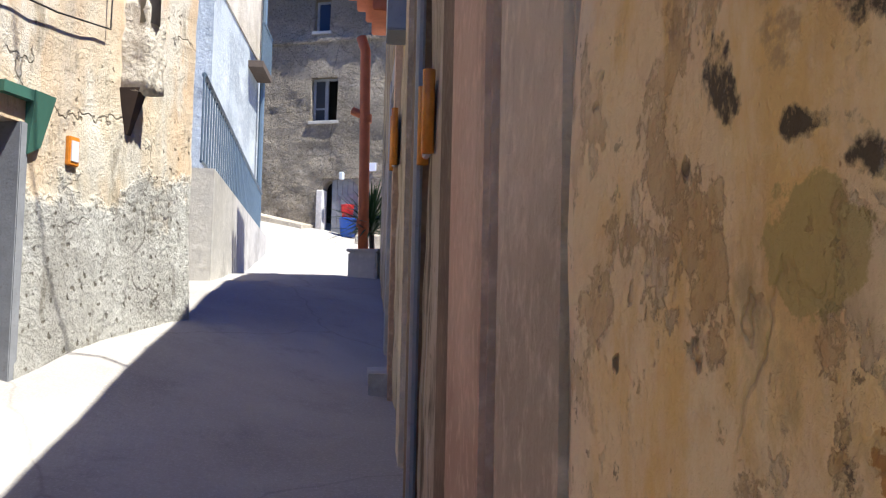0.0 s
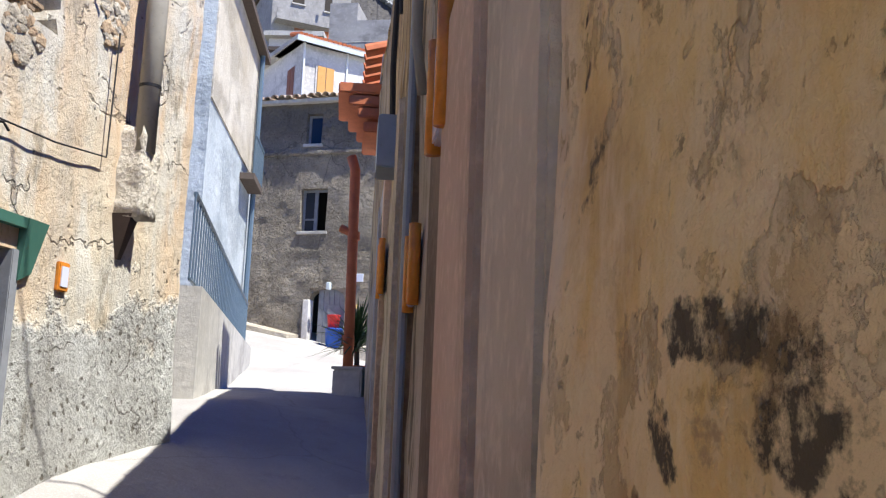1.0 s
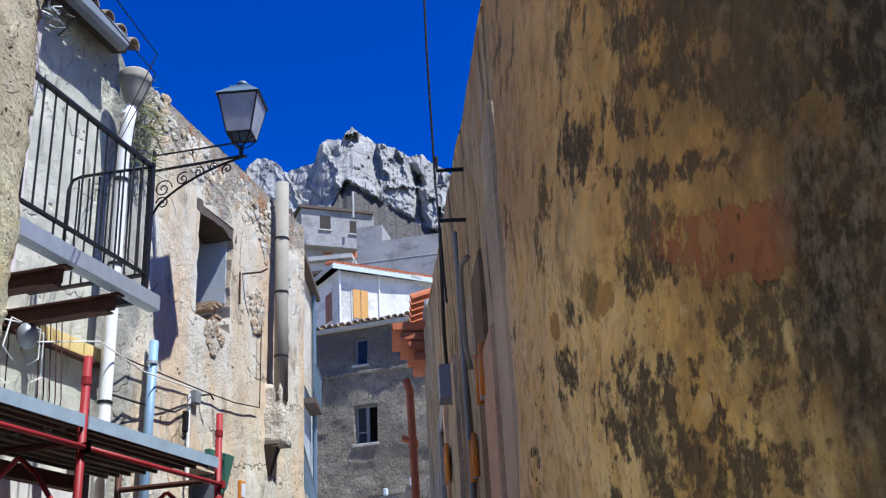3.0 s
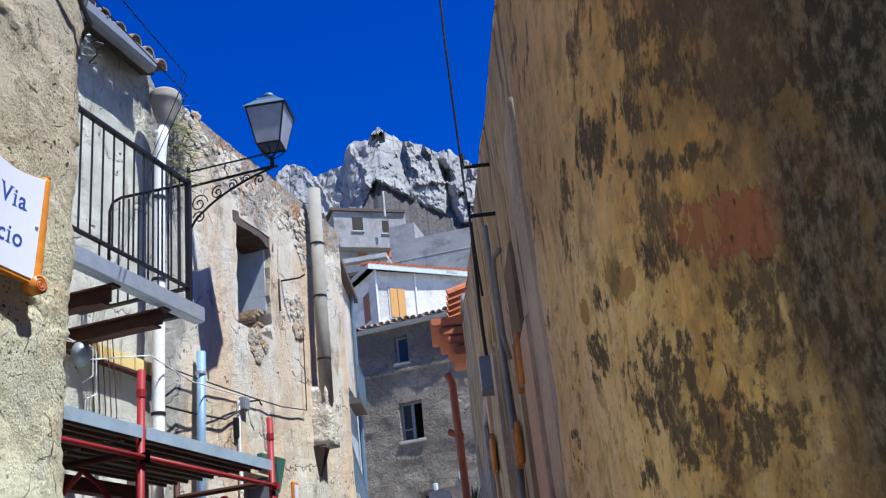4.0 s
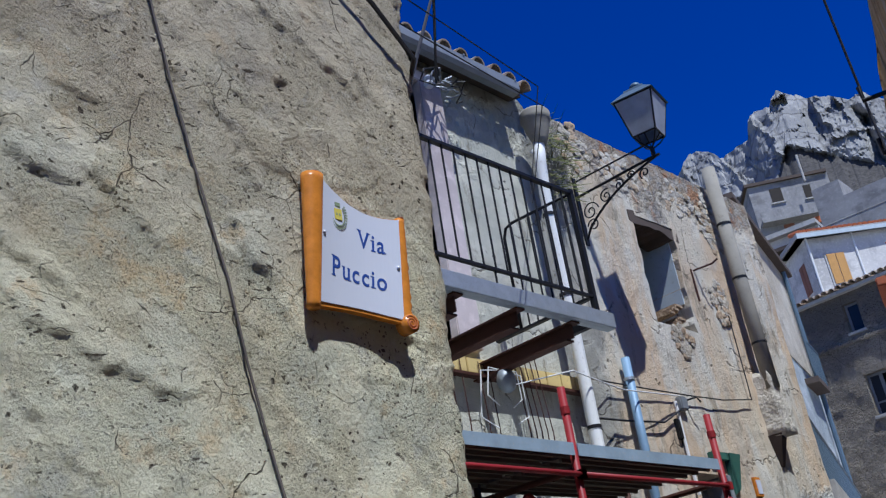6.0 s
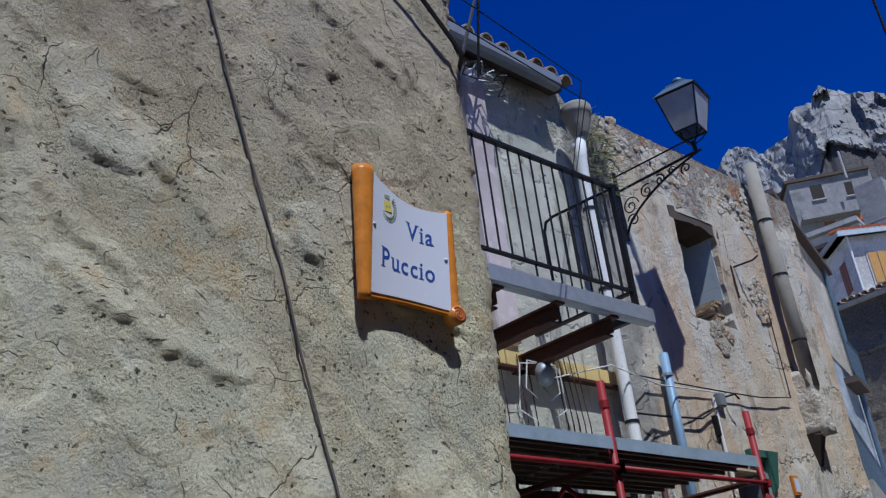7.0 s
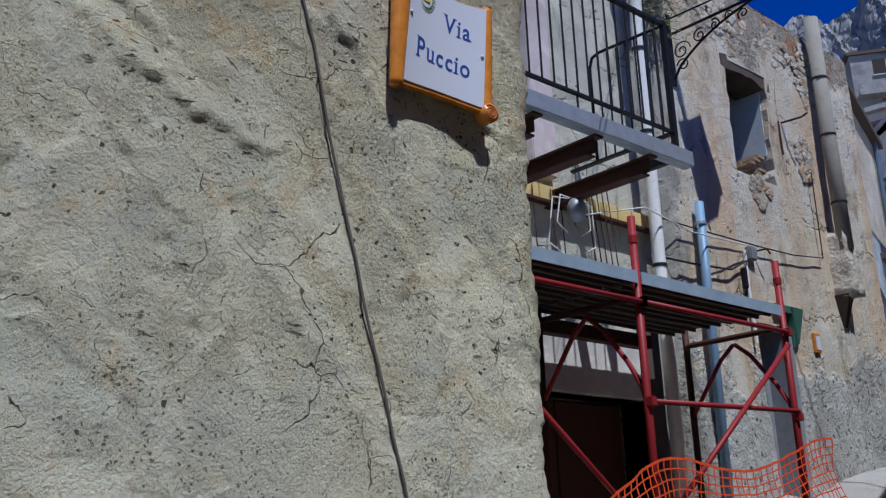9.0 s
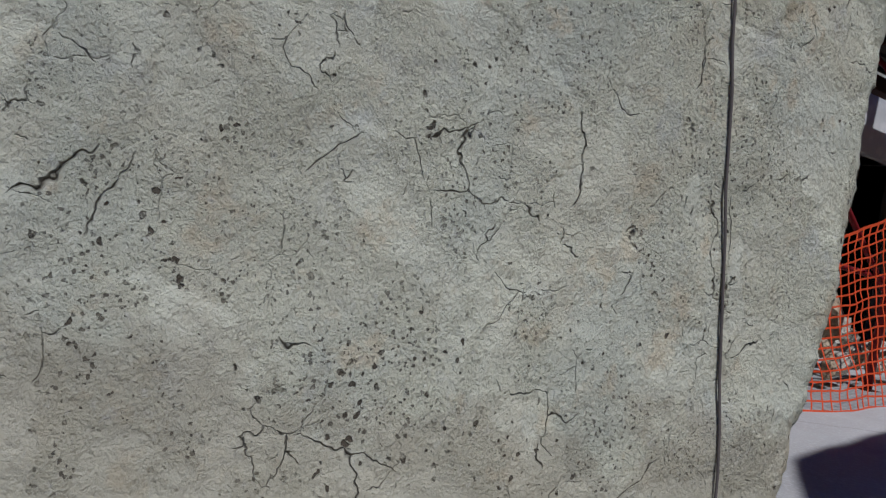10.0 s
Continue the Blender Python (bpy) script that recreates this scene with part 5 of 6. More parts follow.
# ---- balcony ----
def build_balcony():
    ob = thing("balcony", (FX, 4.8, 3.9), "bare steel balcony frame with black iron railing", "balcony")
    edge = part("edge_beam", box(BX - 0.02, BX + 0.02, 3.1, 5.87, 3.83, 3.95, bevel=0.004), GALV, ob, "galvanised steel edge channel")
    part("flange", box(BX - 0.07, BX - 0.02, 3.1, 5.87, 3.935, 3.95), GALV, edge)
    part("flange", box(BX - 0.07, BX - 0.02, 3.1, 5.87, 3.83, 3.845), GALV, edge)
    part("end_beam", box(FX, BX - 0.02, 5.70, 5.75, 3.86, 3.93), BLACK_IRON, ob)
    for y in (3.55, 4.22, 4.82, 5.42):
        # I-beam with a cut nose
        bm = bmesh.new()
        box(FX - 0.1, BX - 0.02, y - 0.045, y + 0.045, 3.815, 3.828, bm)
        box(FX - 0.1, BX - 0.10, y - 0.045, y + 0.045, 3.70, 3.713, bm)
        box(FX - 0.1, BX - 0.06, y - 0.005, y + 0.005, 3.713, 3.815, bm)
        part("cantilever_beam", bm, RUST, ob, "rust-brown cantilever beam")
    top, low = 4.95, 4.06
    rail = part("railing", box(BX - 0.02, BX + 0.02, 3.1, 5.68, top - 0.012, top + 0.012), BLACK_IRON, ob, "black iron railing")
    part("bottom_rail", box(BX - 0.015, BX + 0.015, 3.1, 5.68, low - 0.01, low + 0.01), BLACK_IRON, rail)
    part("side_rail", tube([(BX, 5.68, top), (-4.42, 5.68, top + 0.03), (-4.50, 5.68, top + 0.01), (-4.53, 5.68, top - 0.07), (-4.53, 5.68, low)], 0.013, 8), BLACK_IRON, rail, "", True)
    part("side_bottom_rail", box(FX, BX, 5.66, 5.70, low - 0.01, low + 0.01), BLACK_IRON, rail)
    part("corner_post", box(BX - 0.02, BX + 0.02, 5.66, 5.70, 3.95, top + 0.03), BLACK_IRON, rail)
    y = 3.2
    while y < 5.6:
        part("baluster", tube([(BX, y, low), (BX, y, top)], 0.0075, 6), BLACK_IRON, rail)
        y += 0.118
    for k in range(1, 8):
        x = -4.53 + k * (BX + 4.53) / 8
        part("baluster", tube([(x, 5.68, low), (x, 5.68, top)], 0.0075, 6), BLACK_IRON, rail)
    for y in (3.4, 4.6):
        part("post_foot", tube([(BX, y, 3.95), (BX, y, low)], 0.008, 6), BLACK_IRON, rail)
    # row of yellow hollow bricks left in the wall
    for k in range(14):
        y = 4.1 + k * 0.19
        part("brick", box(FX - 0.05, FX + 0.035, y, y + 0.18, 3.74, 3.86, bevel=0.004), YELLOW_BRICK, ob, "yellow hollow brick")
    part("batten", box(FX, FX + 0.07, 3.4, 6.7, 3.70, 3.725, bevel=0.003), RUST, ob)
    for k in range(9):
        y = 4.2 + k * 0.16 + 0.03 * math.sin(k * 3)
        part("rebar", tube([(FX + 0.05, y, 3.83), (FX + 0.06, y + 0.01, 3.3), (FX + 0.05, y, 2.95)], 0.005, 5), RUST, ob)
    for k in range(5):
        y = 5.75 + k * 0.07
        part("rebar", tube([(FX + 0.06, y, 3.95), (FX + 0.1, y + 0.02, 3.3), (FX + 0.08, y + 0.03, 3.0)], 0.005, 5), RUST, ob)


build_balcony()


def build_balcony_door():
    ob = thing("balcony_door", (FX, 4.8, 4), "white-framed balcony door standing shut", "door")
    part("surround", box(FX - 0.2, FX + 0.035, 5.2, 5.47, 3.95, 6.45, bevel=0.008), PINK_WHITE, ob, "pinkish white plaster door surround")
    part("head", box(FX - 0.2, FX + 0.035, 3.8, 5.47, 6.45, 6.56, bevel=0.008), PINK_WHITE, ob)
    for y0, y1 in ((3.93, 4.53), (4.57, 5.17)):
        leaf = part("leaf", box(FX - 0.40, FX - 0.35, y0, y1, 3.98, 6.38, bevel=0.005), BLUE_WASH, ob)
        for z0, z1 in ((4.1, 4.9), (5.05, 6.25)):
            part("panel", box(FX - 0.352, FX - 0.335, y0 + 0.1, y1 - 0.1, z0, z1, bevel=0.006), BLUE_WASH, leaf)


build_balcony_door()


# ---- roof edge, gutter and pipes ----
def half_tile(p, d, r, length, bm=None):
    """A curved clay tile from p along d."""
    bm = bm or bmesh.new()
    d = Vector(d).normalized()
    side = d.cross(Vector((0, 0, 1))).normalized()
    up = side.cross(d)
    rows = []
    for f, rr in ((0, r), (1, r * 0.85)):
        q = Vector(p) + d * length * f
        rows.append([bm.verts.new(q + side * rr * math.cos(a) + up * rr * math.sin(a)) for a in (math.pi * k / 6 for k in range(7))])
        rows.append([bm.verts.new(q + side * (rr - 0.015) * math.cos(a) + up * (rr - 0.015) * math.sin(a)) for a in (math.pi * k / 6 for k in range(7))])
    o1, i1, o2, i2 = rows
    for k in range(6):
        bm.faces.new((o1[k], o2[k], o2[k + 1], o1[k + 1]))
        bm.faces.new((i1[k + 1], i2[k + 1], i2[k], i1[k]))
        bm.faces.new((o1[k + 1], i1[k + 1], i1[k], o1[k]))
    return bm


def build_eaves():
    ob = thing("tiled_roof", (FX, 4.5, 6.8), "old clay tile roof edge above the balcony", "roof", kind="structure")
    bm = bmesh.new()
    hull(bm, [(FX + 0.10, 2.2, 6.76), (FX + 0.10, 6.55, 6.72), (FX - 3, 6.55, 7.5), (FX - 3, 2.2, 7.54), (FX + 0.10, 2.2, 6.82), (FX + 0.10, 6.55, 6.78), (FX - 3, 6.55, 7.56), (FX - 3, 2.2, 7.6)], BOXF)
    part("roof_deck", bm, WOOD_DARK, ob)
    rng = random.Random(2)
    for k in range(20):
        y = 2.3 + k * 0.225
        for row in range(2):
            p = (FX + 0.17 - row * 0.38 + rng.uniform(-0.02, 0.02), y, 6.81 + row * 0.12 + rng.uniform(-0.01, 0.01))
            part("roof_tile", half_tile(p, (-1, 0, 0.28), 0.085, 0.45), CLAY, ob)
    gut = thing("gutter", (FX + 0.18, 4.5, 6.7), "grey sheet-metal gutter along the eaves", "gutter")
    bm = bmesh.new()
    prof = [(0.0, 0.09), (0.0, 0.0), (0.03, -0.035), (0.10, -0.035), (0.13, 0.0), (0.13, 0.09), (0.122, 0.09), (0.122, 0.005), (0.1, -0.025), (0.03, -0.025), (0.008, 0.005), (0.008, 0.09)]
    ends = [[bm.verts.new((FX + 0.12 + x, y, 6.70 + z - 0.012 * (y - 2.2))) for x, z in prof] for y in (2.2, 6.36)]
    for k in range(len(prof)):
        j = (k + 1) % len(prof)
        bm.faces.new((ends[0][k], ends[1][k], ends[1][j], ends[0][j]))
    bm.faces.new(ends[0])
    bm.faces.new(ends[1][::-1])
    bmesh.ops.recalc_face_normals(bm, faces=bm.faces)
    part("trough", bm, GREY_PVC, gut)
    for y in (3.2, 4.0, 4.8, 5.6, 6.3):
        part("strap", box(FX + 0.07, FX + 0.26, y, y + 0.02, 6.785 - 0.012 * (y - 2.2), 6.80 - 0.012 * (y - 2.2)), GREY_PVC, gut)
    hop = thing("downpipe", (FX + 0.15, 6.5, 3), "white plastic downpipe below a clay hopper", "pipe")
    px, py = FX + 0.17, 6.52
    part("hopper", lathe((px + 0.06, py + 0.01, 6.10), [(0.06, 0), (0.08, 0.05), (0.115, 0.16), (0.135, 0.25), (0.15, 0.27), (0.142, 0.29), (0.15, 0.33), (0.13, 0.36), (0.11, 0.36), (0.08, 0.12)], 18), ASBESTOS, hop, "grey clay hopper head", True)
    part("pipe", tube([(px + 0.06, py, 6.2), (px + 0.02, py, 5.9), (px, py, 5.6), (px, py - 0.01, 2.75), (px, py - 0.01, 1.0)], 0.055, 14), WHITE_PVC, hop, "", True)
    for z in (6.02, 5.35, 4.55, 3.35, 2.9):
        part("collar", tube([(px, py - 0.005, z), (px, py - 0.005, z + 0.03)], 0.062, 14), BLACK_IRON if z < 6 else WHITE_PVC, hop)
    blue = thing("blue_pipe", (FX + 0.1, 7.3, 1), "blue painted metal pipe up the facade", "pipe")
    part("pipe", tube([(FX + 0.08, 7.34, 4.12), (FX + 0.08, 7.32, 3.2), (FX + 0.08, 7.28, 0.9)], 0.042, 12), BLUE_PVC, blue, "", True)
    for z in (3.9, 3.0, 1.9):
        part("clip", tube([(FX + 0.08, 7.325, z), (FX + 0.08, 7.325, z + 0.025)], 0.05, 12), GALV, blue)
    flue = thing("flue_pipe", (FX + 0.2, 9.95, 4), "grey fibre-cement flue pipe on a stone corbel", "pipe")
    fx, fy = FX + 0.15, 9.97
    part("pipe", tube([(fx, fy, 4.1), (fx, fy, 5.2), (fx, fy + 0.01, 6.9)], 0.082, 18), ASBESTOS, flue, "", True)
    for z in (4.62, 5.42, 6.12):
        part("clamp", tube([(fx, fy, z), (fx, fy, z + 0.025)], 0.087, 18), BLACK_IRON, flue)
    bm = box(FX - 0.04, FX + 0.21, fy - 0.10, fy + 0.14, 3.58, 4.30)
    bmesh.ops.subdivide_edges(bm, edges=bm.edges[:], cuts=7, use_grid_fill=True)
    for v in bm.verts:
        p = v.co.copy()
        top = max(0.0, (p.z - 3.95) / 0.35)
        v.co.y = fy + 0.01 + (p.y - fy - 0.01) * (1.0 - 0.3 * top * top) + 0.03 * fbm(p.z * 5, p.x * 5, 1.2)
        v.co.x = FX - 0.04 + (p.x - FX + 0.04) * (1.0 - 0.10 * top) + 0.05 * fbm(p.y * 9, p.z * 9, 3.1)
        v.co.z += 0.03 * fbm(p.x * 7, p.y * 7, 6.0)
    part("corbel", bm, STONE, flue, "weathered plaster corbel under the flue", True)
    # Added wedge; its dark colour stands in for the shadowed notch below the corbel.
    bm = bmesh.new()
    hull(bm, [(FX - 0.03, 9.84, 3.60), (FX + 0.16, 9.86, 3.60), (FX + 0.16, 9.98, 3.60), (FX - 0.03, 9.98, 3.60), (FX - 0.03, 9.92, 3.26), (FX + 0.03, 9.93, 3.26), (FX + 0.03, 9.98, 3.26), (FX - 0.03, 9.98, 3.26)], BOXF)
    bmesh.ops.recalc_face_normals(bm, faces=bm.faces)
    part("notch_wedge", bm, WOOD_DARK, flue, "dark wedge standing in for the notch under the corbel")


build_eaves()


# ---- street lamp ----
def build_lamp():
    ly, lx = 7.28, -3.86
    ob = thing("wall_lantern", (FX, ly, 5.6), "black iron scrolled wall bracket with frosted lantern", "street lamp")
    br = part("bracket", tube([(FX, ly - 0.02, 5.83), (lx - 0.05, ly, 5.83), (lx + 0.06, ly, 5.82)], 0.014, 8), BLACK_IRON, ob)
    part("top_stay", tube([(FX, ly - 0.02, 6.0), (lx, ly, 5.98)], 0.009, 6), BLACK_IRON, br)
    part("wall_plate", box(FX, FX + 0.015, ly - 0.03, ly + 0.02, 5.3, 6.06), BLACK_IRON, br)
    sweep = [(FX + 0.01 + (lx - FX) * f, ly, 5.36 + 0.45 * f ** 0.6 + 0.04 * math.sin(f * 3)) for f in (k / 14 for k in range(15))]
    part("curved_brace", tube(sweep, 0.012, 8), BLACK_IRON, br)

    def scroll(cx, cz, r, start, turns, sign):
        return [(cx + rr * math.cos(a), ly, cz + rr * math.sin(a)) for a, rr in ((start + sign * q * turns * 6.283 / 24, r * (1 - q / 28)) for q in range(25))]

    for cx, cz, r, st, tu, sg in ((FX + 0.12, 5.63, 0.10, 0, 1.6, 1), (FX + 0.12, 5.48, 0.07, 3, 1.5, -1), (FX + 0.33, 5.70, 0.075, 1, 1.5, 1), (FX + 0.5, 5.74, 0.06, 2, 1.5, -1), (FX + 0.65, 5.77, 0.045, 0, 1.4, 1), (FX + 0.8, 5.72, 0.06, 4, 1.3, -1)):
        part("scroll", tube(scroll(cx, cz, r, st, tu, sg), 0.007, 6), BLACK_IRON, br)
    c = Vector((lx, ly, 0))
    # lantern body: four slanting panes in a frame
    z0, z1, r0, r1 = 6.04, 6.42, 0.115, 0.19
    turn = Matrix.Rotation(radians(12), 4, "Z")

    def corner(k, r, z):
        a = math.pi / 4 + k * math.pi / 2
        return c + turn @ Vector((r * 1.414 * math.cos(a), r * 1.414 * math.sin(a), z))

    lan = part("lantern", tube([c + Vector((0, 0, 5.82)), c + Vector((0, 0, 5.93))], 0.022, 10), BLACK_IRON, ob)
    for k in range(4):
        bm = bmesh.new()
        q = [corner(k, r0, z0), corner(k + 1, r0, z0), corner(k + 1, r1, z1), corner(k, r1, z1)]
        mid = sum(q, Vector()) / 4
        nrm = (q[1] - q[0]).cross(q[3] - q[0]).normalized() * 0.004
        hull(bm, [v - nrm for v in q] + [v + nrm for v in q], BOXF)
        part("pane", bm, FROSTED, lan, "frosted white lantern pane")
        part("corner_bar", tube([corner(k, r0, z0), corner(k, r1, z1)], 0.009, 6), BLACK_IRON, lan)
        part("rim_bar", tube([corner(k, r1, z1), corner(k + 1, r1, z1)], 0.012, 6), BLACK_IRON, lan)
        part("foot_bar", tube([corner(k, r0, z0), corner(k + 1, r0, z0)], 0.009, 6), BLACK_IRON, lan)
        part("cradle", tube([corner(k, r0, z0), corner(k, 0.07, 5.97), c + Vector((0, 0, 5.9))], 0.007, 6), BLACK_IRON, lan)
        part("foot_stay", tube([(corner(k, r0, z0) + corner(k + 1, r0, z0)) / 2, c + Vector((0, 0, 5.92))], 0.006, 6), BLACK_IRON, lan)
    bm = bmesh.new()
    ring = [(0.215, 6.425), (0.12, 6.525), (0.105, 6.53), (0.10, 6.56), (0.05, 6.59)]
    loops = [[bm.verts.new(corner(k, r, z)) for k in range(4)] for r, z in ring]
    for a, b in zip(loops, loops[1:]):
        for k in range(4):
            bm.faces.new((a[k], a[(k + 1) % 4], b[(k + 1) % 4], b[k]))
    bm.faces.new(loops[0][::-1])
    bm.faces.new(loops[-1])
    part("lantern_roof", bm, RAIL_BLUE, lan, "dark grey-green lantern roof")
    part("finial", lathe(c + Vector((0, 0, 6.585)), [(0.03, 0), (0.055, 0.01), (0.06, 0.03), (0.045, 0.055), (0.015, 0.07)], 14), RAIL_BLUE, lan, "", True)


build_lamp()


# ---- old window, side door, meter and small fittings on the facade ----
def build_facade_fittings():
    y0, y1, z0, z1 = NWIN
    win = thing("old_window", (FX, y0, z0), "glassless old window with grey wooden frame", "window")
    part("frame", box(FX - 0.36, FX - 0.28, y0, y0 + 0.07, z0, z1 - 0.02, bevel=0.006), WOOD_GREY, win)
    bm = box(FX - 0.34, FX + 0.012, y0 - 0.06, y1 + 0.10, z1 - 0.10, z1 + 0.05)
    bmesh.ops.subdivide_edges(bm, edges=bm.edges[:], cuts=9, use_grid_fill=True)
    for v in bm.verts:
        f = (v.co.y - y0) / (y1 - y0)
        v.co.z += 0.05 * math.sin(math.pi * min(max(f, 0), 1)) - 0.05 * f + 0.03 * fbm(v.co.y * 9, v.co.z * 9, v.co.x * 3)
    part("lintel", bm, WOOD_DARK, win, "ragged dark timber lintel")
    part("shutter_leaf", box(FX - 0.30, FX - 0.05, y0 + 0.01, y0 + 0.045, z0, z0 + 0.62, bevel=0.004), WOOD_GREY, win)
    part("reveal_wash", box(FX - 0.44, FX - 0.06, y1 - 0.012, y1 + 0.004, z0 + 0.35, z1 - 0.02), BLUE_WASH, win, "pale blue limewashed reveal")
    part("lintel", box(FX - 0.42, FX - 0.08, y0, y1, z1 - 0.05, z1 + 0.02), WOOD_DARK, win)
    for k in range(6):
        part("sill_stone", box(FX - 0.35 + 0.02 * (k % 2), FX - 0.02, y0 + 0.34 + 0.07 * (k % 3), y0 + 0.44 + 0.09 * (k % 3), z0 + 0.05 * k, z0 + 0.05 * k + 0.05, bevel=0.012), OCHRE_STONE, win)
    y0, y1, z0, z1 = DOOR2
    door = thing("side_door", (FX, y0, 1.2), "narrow weathered grey wooden plank door", "door")
    for k in range(4):
        part("plank", box(FX - 0.28, FX - 0.24, y0 + 0.14 * k, y0 + 0.14 * k + 0.132, 1.0, 3.1, bevel=0.004), WOOD_GREY, door)
    part("door_post", box(FX - 0.3, FX + 0.02, y1 - 0.05, y1 + 0.03, 1.0, 3.12, bevel=0.006), WOOD_GREY, door)
    part("ring_handle", tube([(FX - 0.22, y0 + 0.3 + 0.05 * math.cos(a), 2.05 + 0.05 * math.sin(a)) for a in (k * 0.45 for k in range(15))], 0.007, 6), BLACK_IRON, door)
    bm = bmesh.new()
    hull(bm, [(FX, 8.79, 2.92), (FX + 0.03, 8.79, 2.92), (FX + 0.03, 8.92, 2.98), (FX, 8.92, 2.98), (FX, 8.79, 3.33), (FX + 0.07, 8.79, 3.33), (FX + 0.06, 9.02, 3.33), (FX, 9.02, 3.33)], BOXF)
    bmesh.ops.recalc_face_normals(bm, faces=bm.faces)
    part("tin_flap", bm, GREEN_TIN, door, "green sheet-metal flap beside the door")
    part("tin_head", box(FX, FX + 0.06, 8.5, 8.79, 3.26, 3.33), GREEN_TIN, door, "green sheet-metal door head")
    plq = thing("tile_plaque", (FX + 0.02, 9.28, 2.95), "small white and orange ceramic plaque", "plaque")
    part("tile", box(FX, FX + 0.035, 9.22, 9.34, 2.92, 3.12, bevel=0.006), GLAZE_ORANGE, plq)
    part("face", box(FX + 0.035, FX + 0.042, 9.24, 9.32, 2.95, 3.09), GLAZE_WHITE, plq)
    met = thing("junction_box", (FX, 8.2, 3.6), "grey junction box with white conduit and cables", "box")
    part("box", box(FX, FX + 0.07, 8.15, 8.27, 3.72, 3.85, bevel=0.01), GREY_PVC, met)
    part("conduit", tube([(FX + 0.03, 8.10, 3.80), (FX + 0.03, 8.10, 3.2), (FX + 0.03, 8.12, 2.9)], 0.018, 8), WHITE_PVC, met)
    part("switch", box(FX, FX + 0.05, 8.02, 8.08, 3.42, 3.62, bevel=0.008), BLACK_IRON, met)
    part("arm", tube([(FX, 8.3, 3.83), (FX + 0.12, 8.36, 3.84), (FX + 0.12, 8.42, 3.80)], 0.01, 6), BLACK_IRON, met)
    hook = thing("iron_hook", (FX, 9.15, 5.3), "rusty iron hook bracket in the wall", "hook")
    part("arm", tube([(FX, 9.22, 5.44), (FX + 0.2, 9.3, 5.46), (FX + 0.26, 9.33, 5.50)], 0.012, 8), RUST, hook)
    part("drop", tube([(FX + 0.01, 9.15, 5.44), (FX + 0.015, 9.15, 5.05)], 0.01, 6), RUST, hook)
    # No lamp: a grey ball and loose loops stand in for a coil of rope.
    rope = thing("rope_coil", (FX + 0.1, 5.45, 3.6), "grey ball with loose pale loops for a rope coil", "lamp")
    bm = bmesh.new()
    bmesh.ops.create_uvsphere(bm, u_segments=14, v_segments=9, radius=0.10)
    bm.transform(Matrix.Translation((FX + 0.24, 5.42, 3.62)) @ Matrix.Diagonal((0.7, 0.85, 1, 1)))
    part("coil_ball", bm, GREY_PVC, rope, "", True)
    for k, (dy, s) in enumerate(((-0.16, 0.12), (0.16, 0.12), (-0.25, 0.3), (0.2, 0.25))):
        part("cable_loop", tube([(FX + 0.2, 5.42, 3.72), (FX + 0.22, 5.42 + dy, 3.74 - s * 0.2), (FX + 0.2, 5.42 + dy * 1.2, 3.62 - s), (FX + 0.2, 5.42 + dy * 0.5, 3.55 - s)], 0.006, 5), WHITE_PVC, rope)

    def wire(name, pts, r, mat, label):
        return solo(name, tube(pts, r, 6), mat, label, "cable")

    wire("cable", [(FX + 0.06, 6.6, 3.86), (FX + 0.06, 7.4, 3.86), (FX + 0.05, 8.4, 3.88), (FX + 0.05, 9.0, 3.90), (FX + 0.05, 9.62, 3.97), (FX + 0.05, 9.63, 4.4), (FX + 0.05, 9.64, 4.95)], 0.007, CABLE, "thin dark cable along the facade")
    wire("cable", [(FX + 0.05, 6.6, 3.50), (FX + 0.05, 7.2, 3.52), (FX + 0.05, 7.8, 3.56), (FX + 0.06, 8.1, 3.70)], 0.010, CABLE, "sagging dark cable along the facade")
    wire("cable", [(FX + 0.2, 5.5, 3.60), (FX + 0.3, 6.2, 3.78), (FX + 0.2, 7.0, 3.74), (FX + 0.08, 8.12, 3.84)], 0.006, WHITE_PVC, "slack white cable along the facade")
    wire("cable", [(NX + 0.03, 1.15, 4.75), (NX + 0.03, 1.75, 4.25), (NX + 0.04, 2.1, 3.98), (NX + 0.03, 2.3, 3.80), (NX - 0.15, 2.42, 3.78), (-3.4, 4.0, 5.9), (FX + 0.1, 5.35, 6.42)], 0.011, CABLE, "dark cable draped round the house corner")
    wire("cable", [(NX - 0.3, 2.5, 4.55), (-3.0, 4.4, 5.0), (FX + 0.1, 6.4, 5.6)], 0.004, CABLE, "thin wire across the balcony front")
    wire("cable", [(NX - 0.3, 2.5, 4.35), (-3.0, 4.4, 4.85), (FX + 0.1, 6.4, 5.5)], 0.004, CABLE, "thin wire across the balcony front")
    # tangle by the corner under the eaves
    tang = thing("cable_tangle", (FX + 0.2, 5.2, 6.35), "tangle of pale cables and insulators under the eaves", "cable")
    rng = random.Random(11)
    for k in range(5):
        y = 5.15 + 0.09 * k
        part("loop", tube([(FX + 0.2 + rng.uniform(-0.05, 0.1), y + 0.1 * math.cos(a), 6.34 + 0.09 * math.sin(a)) for a in (q * 0.6 for q in range(10))], 0.008, 5), rng.choice([CABLE, WHITE_PVC, GREY_PVC]), tang)
    part("insulator", lathe((FX + 0.15, 5.2, 6.3), [(0.03, 0), (0.05, 0.03), (0.03, 0.06), (0.05, 0.09), (0.02, 0.12)], 10), GLAZE_WHITE, tang)
    # weeds at the hopper
    bm = bmesh.new()
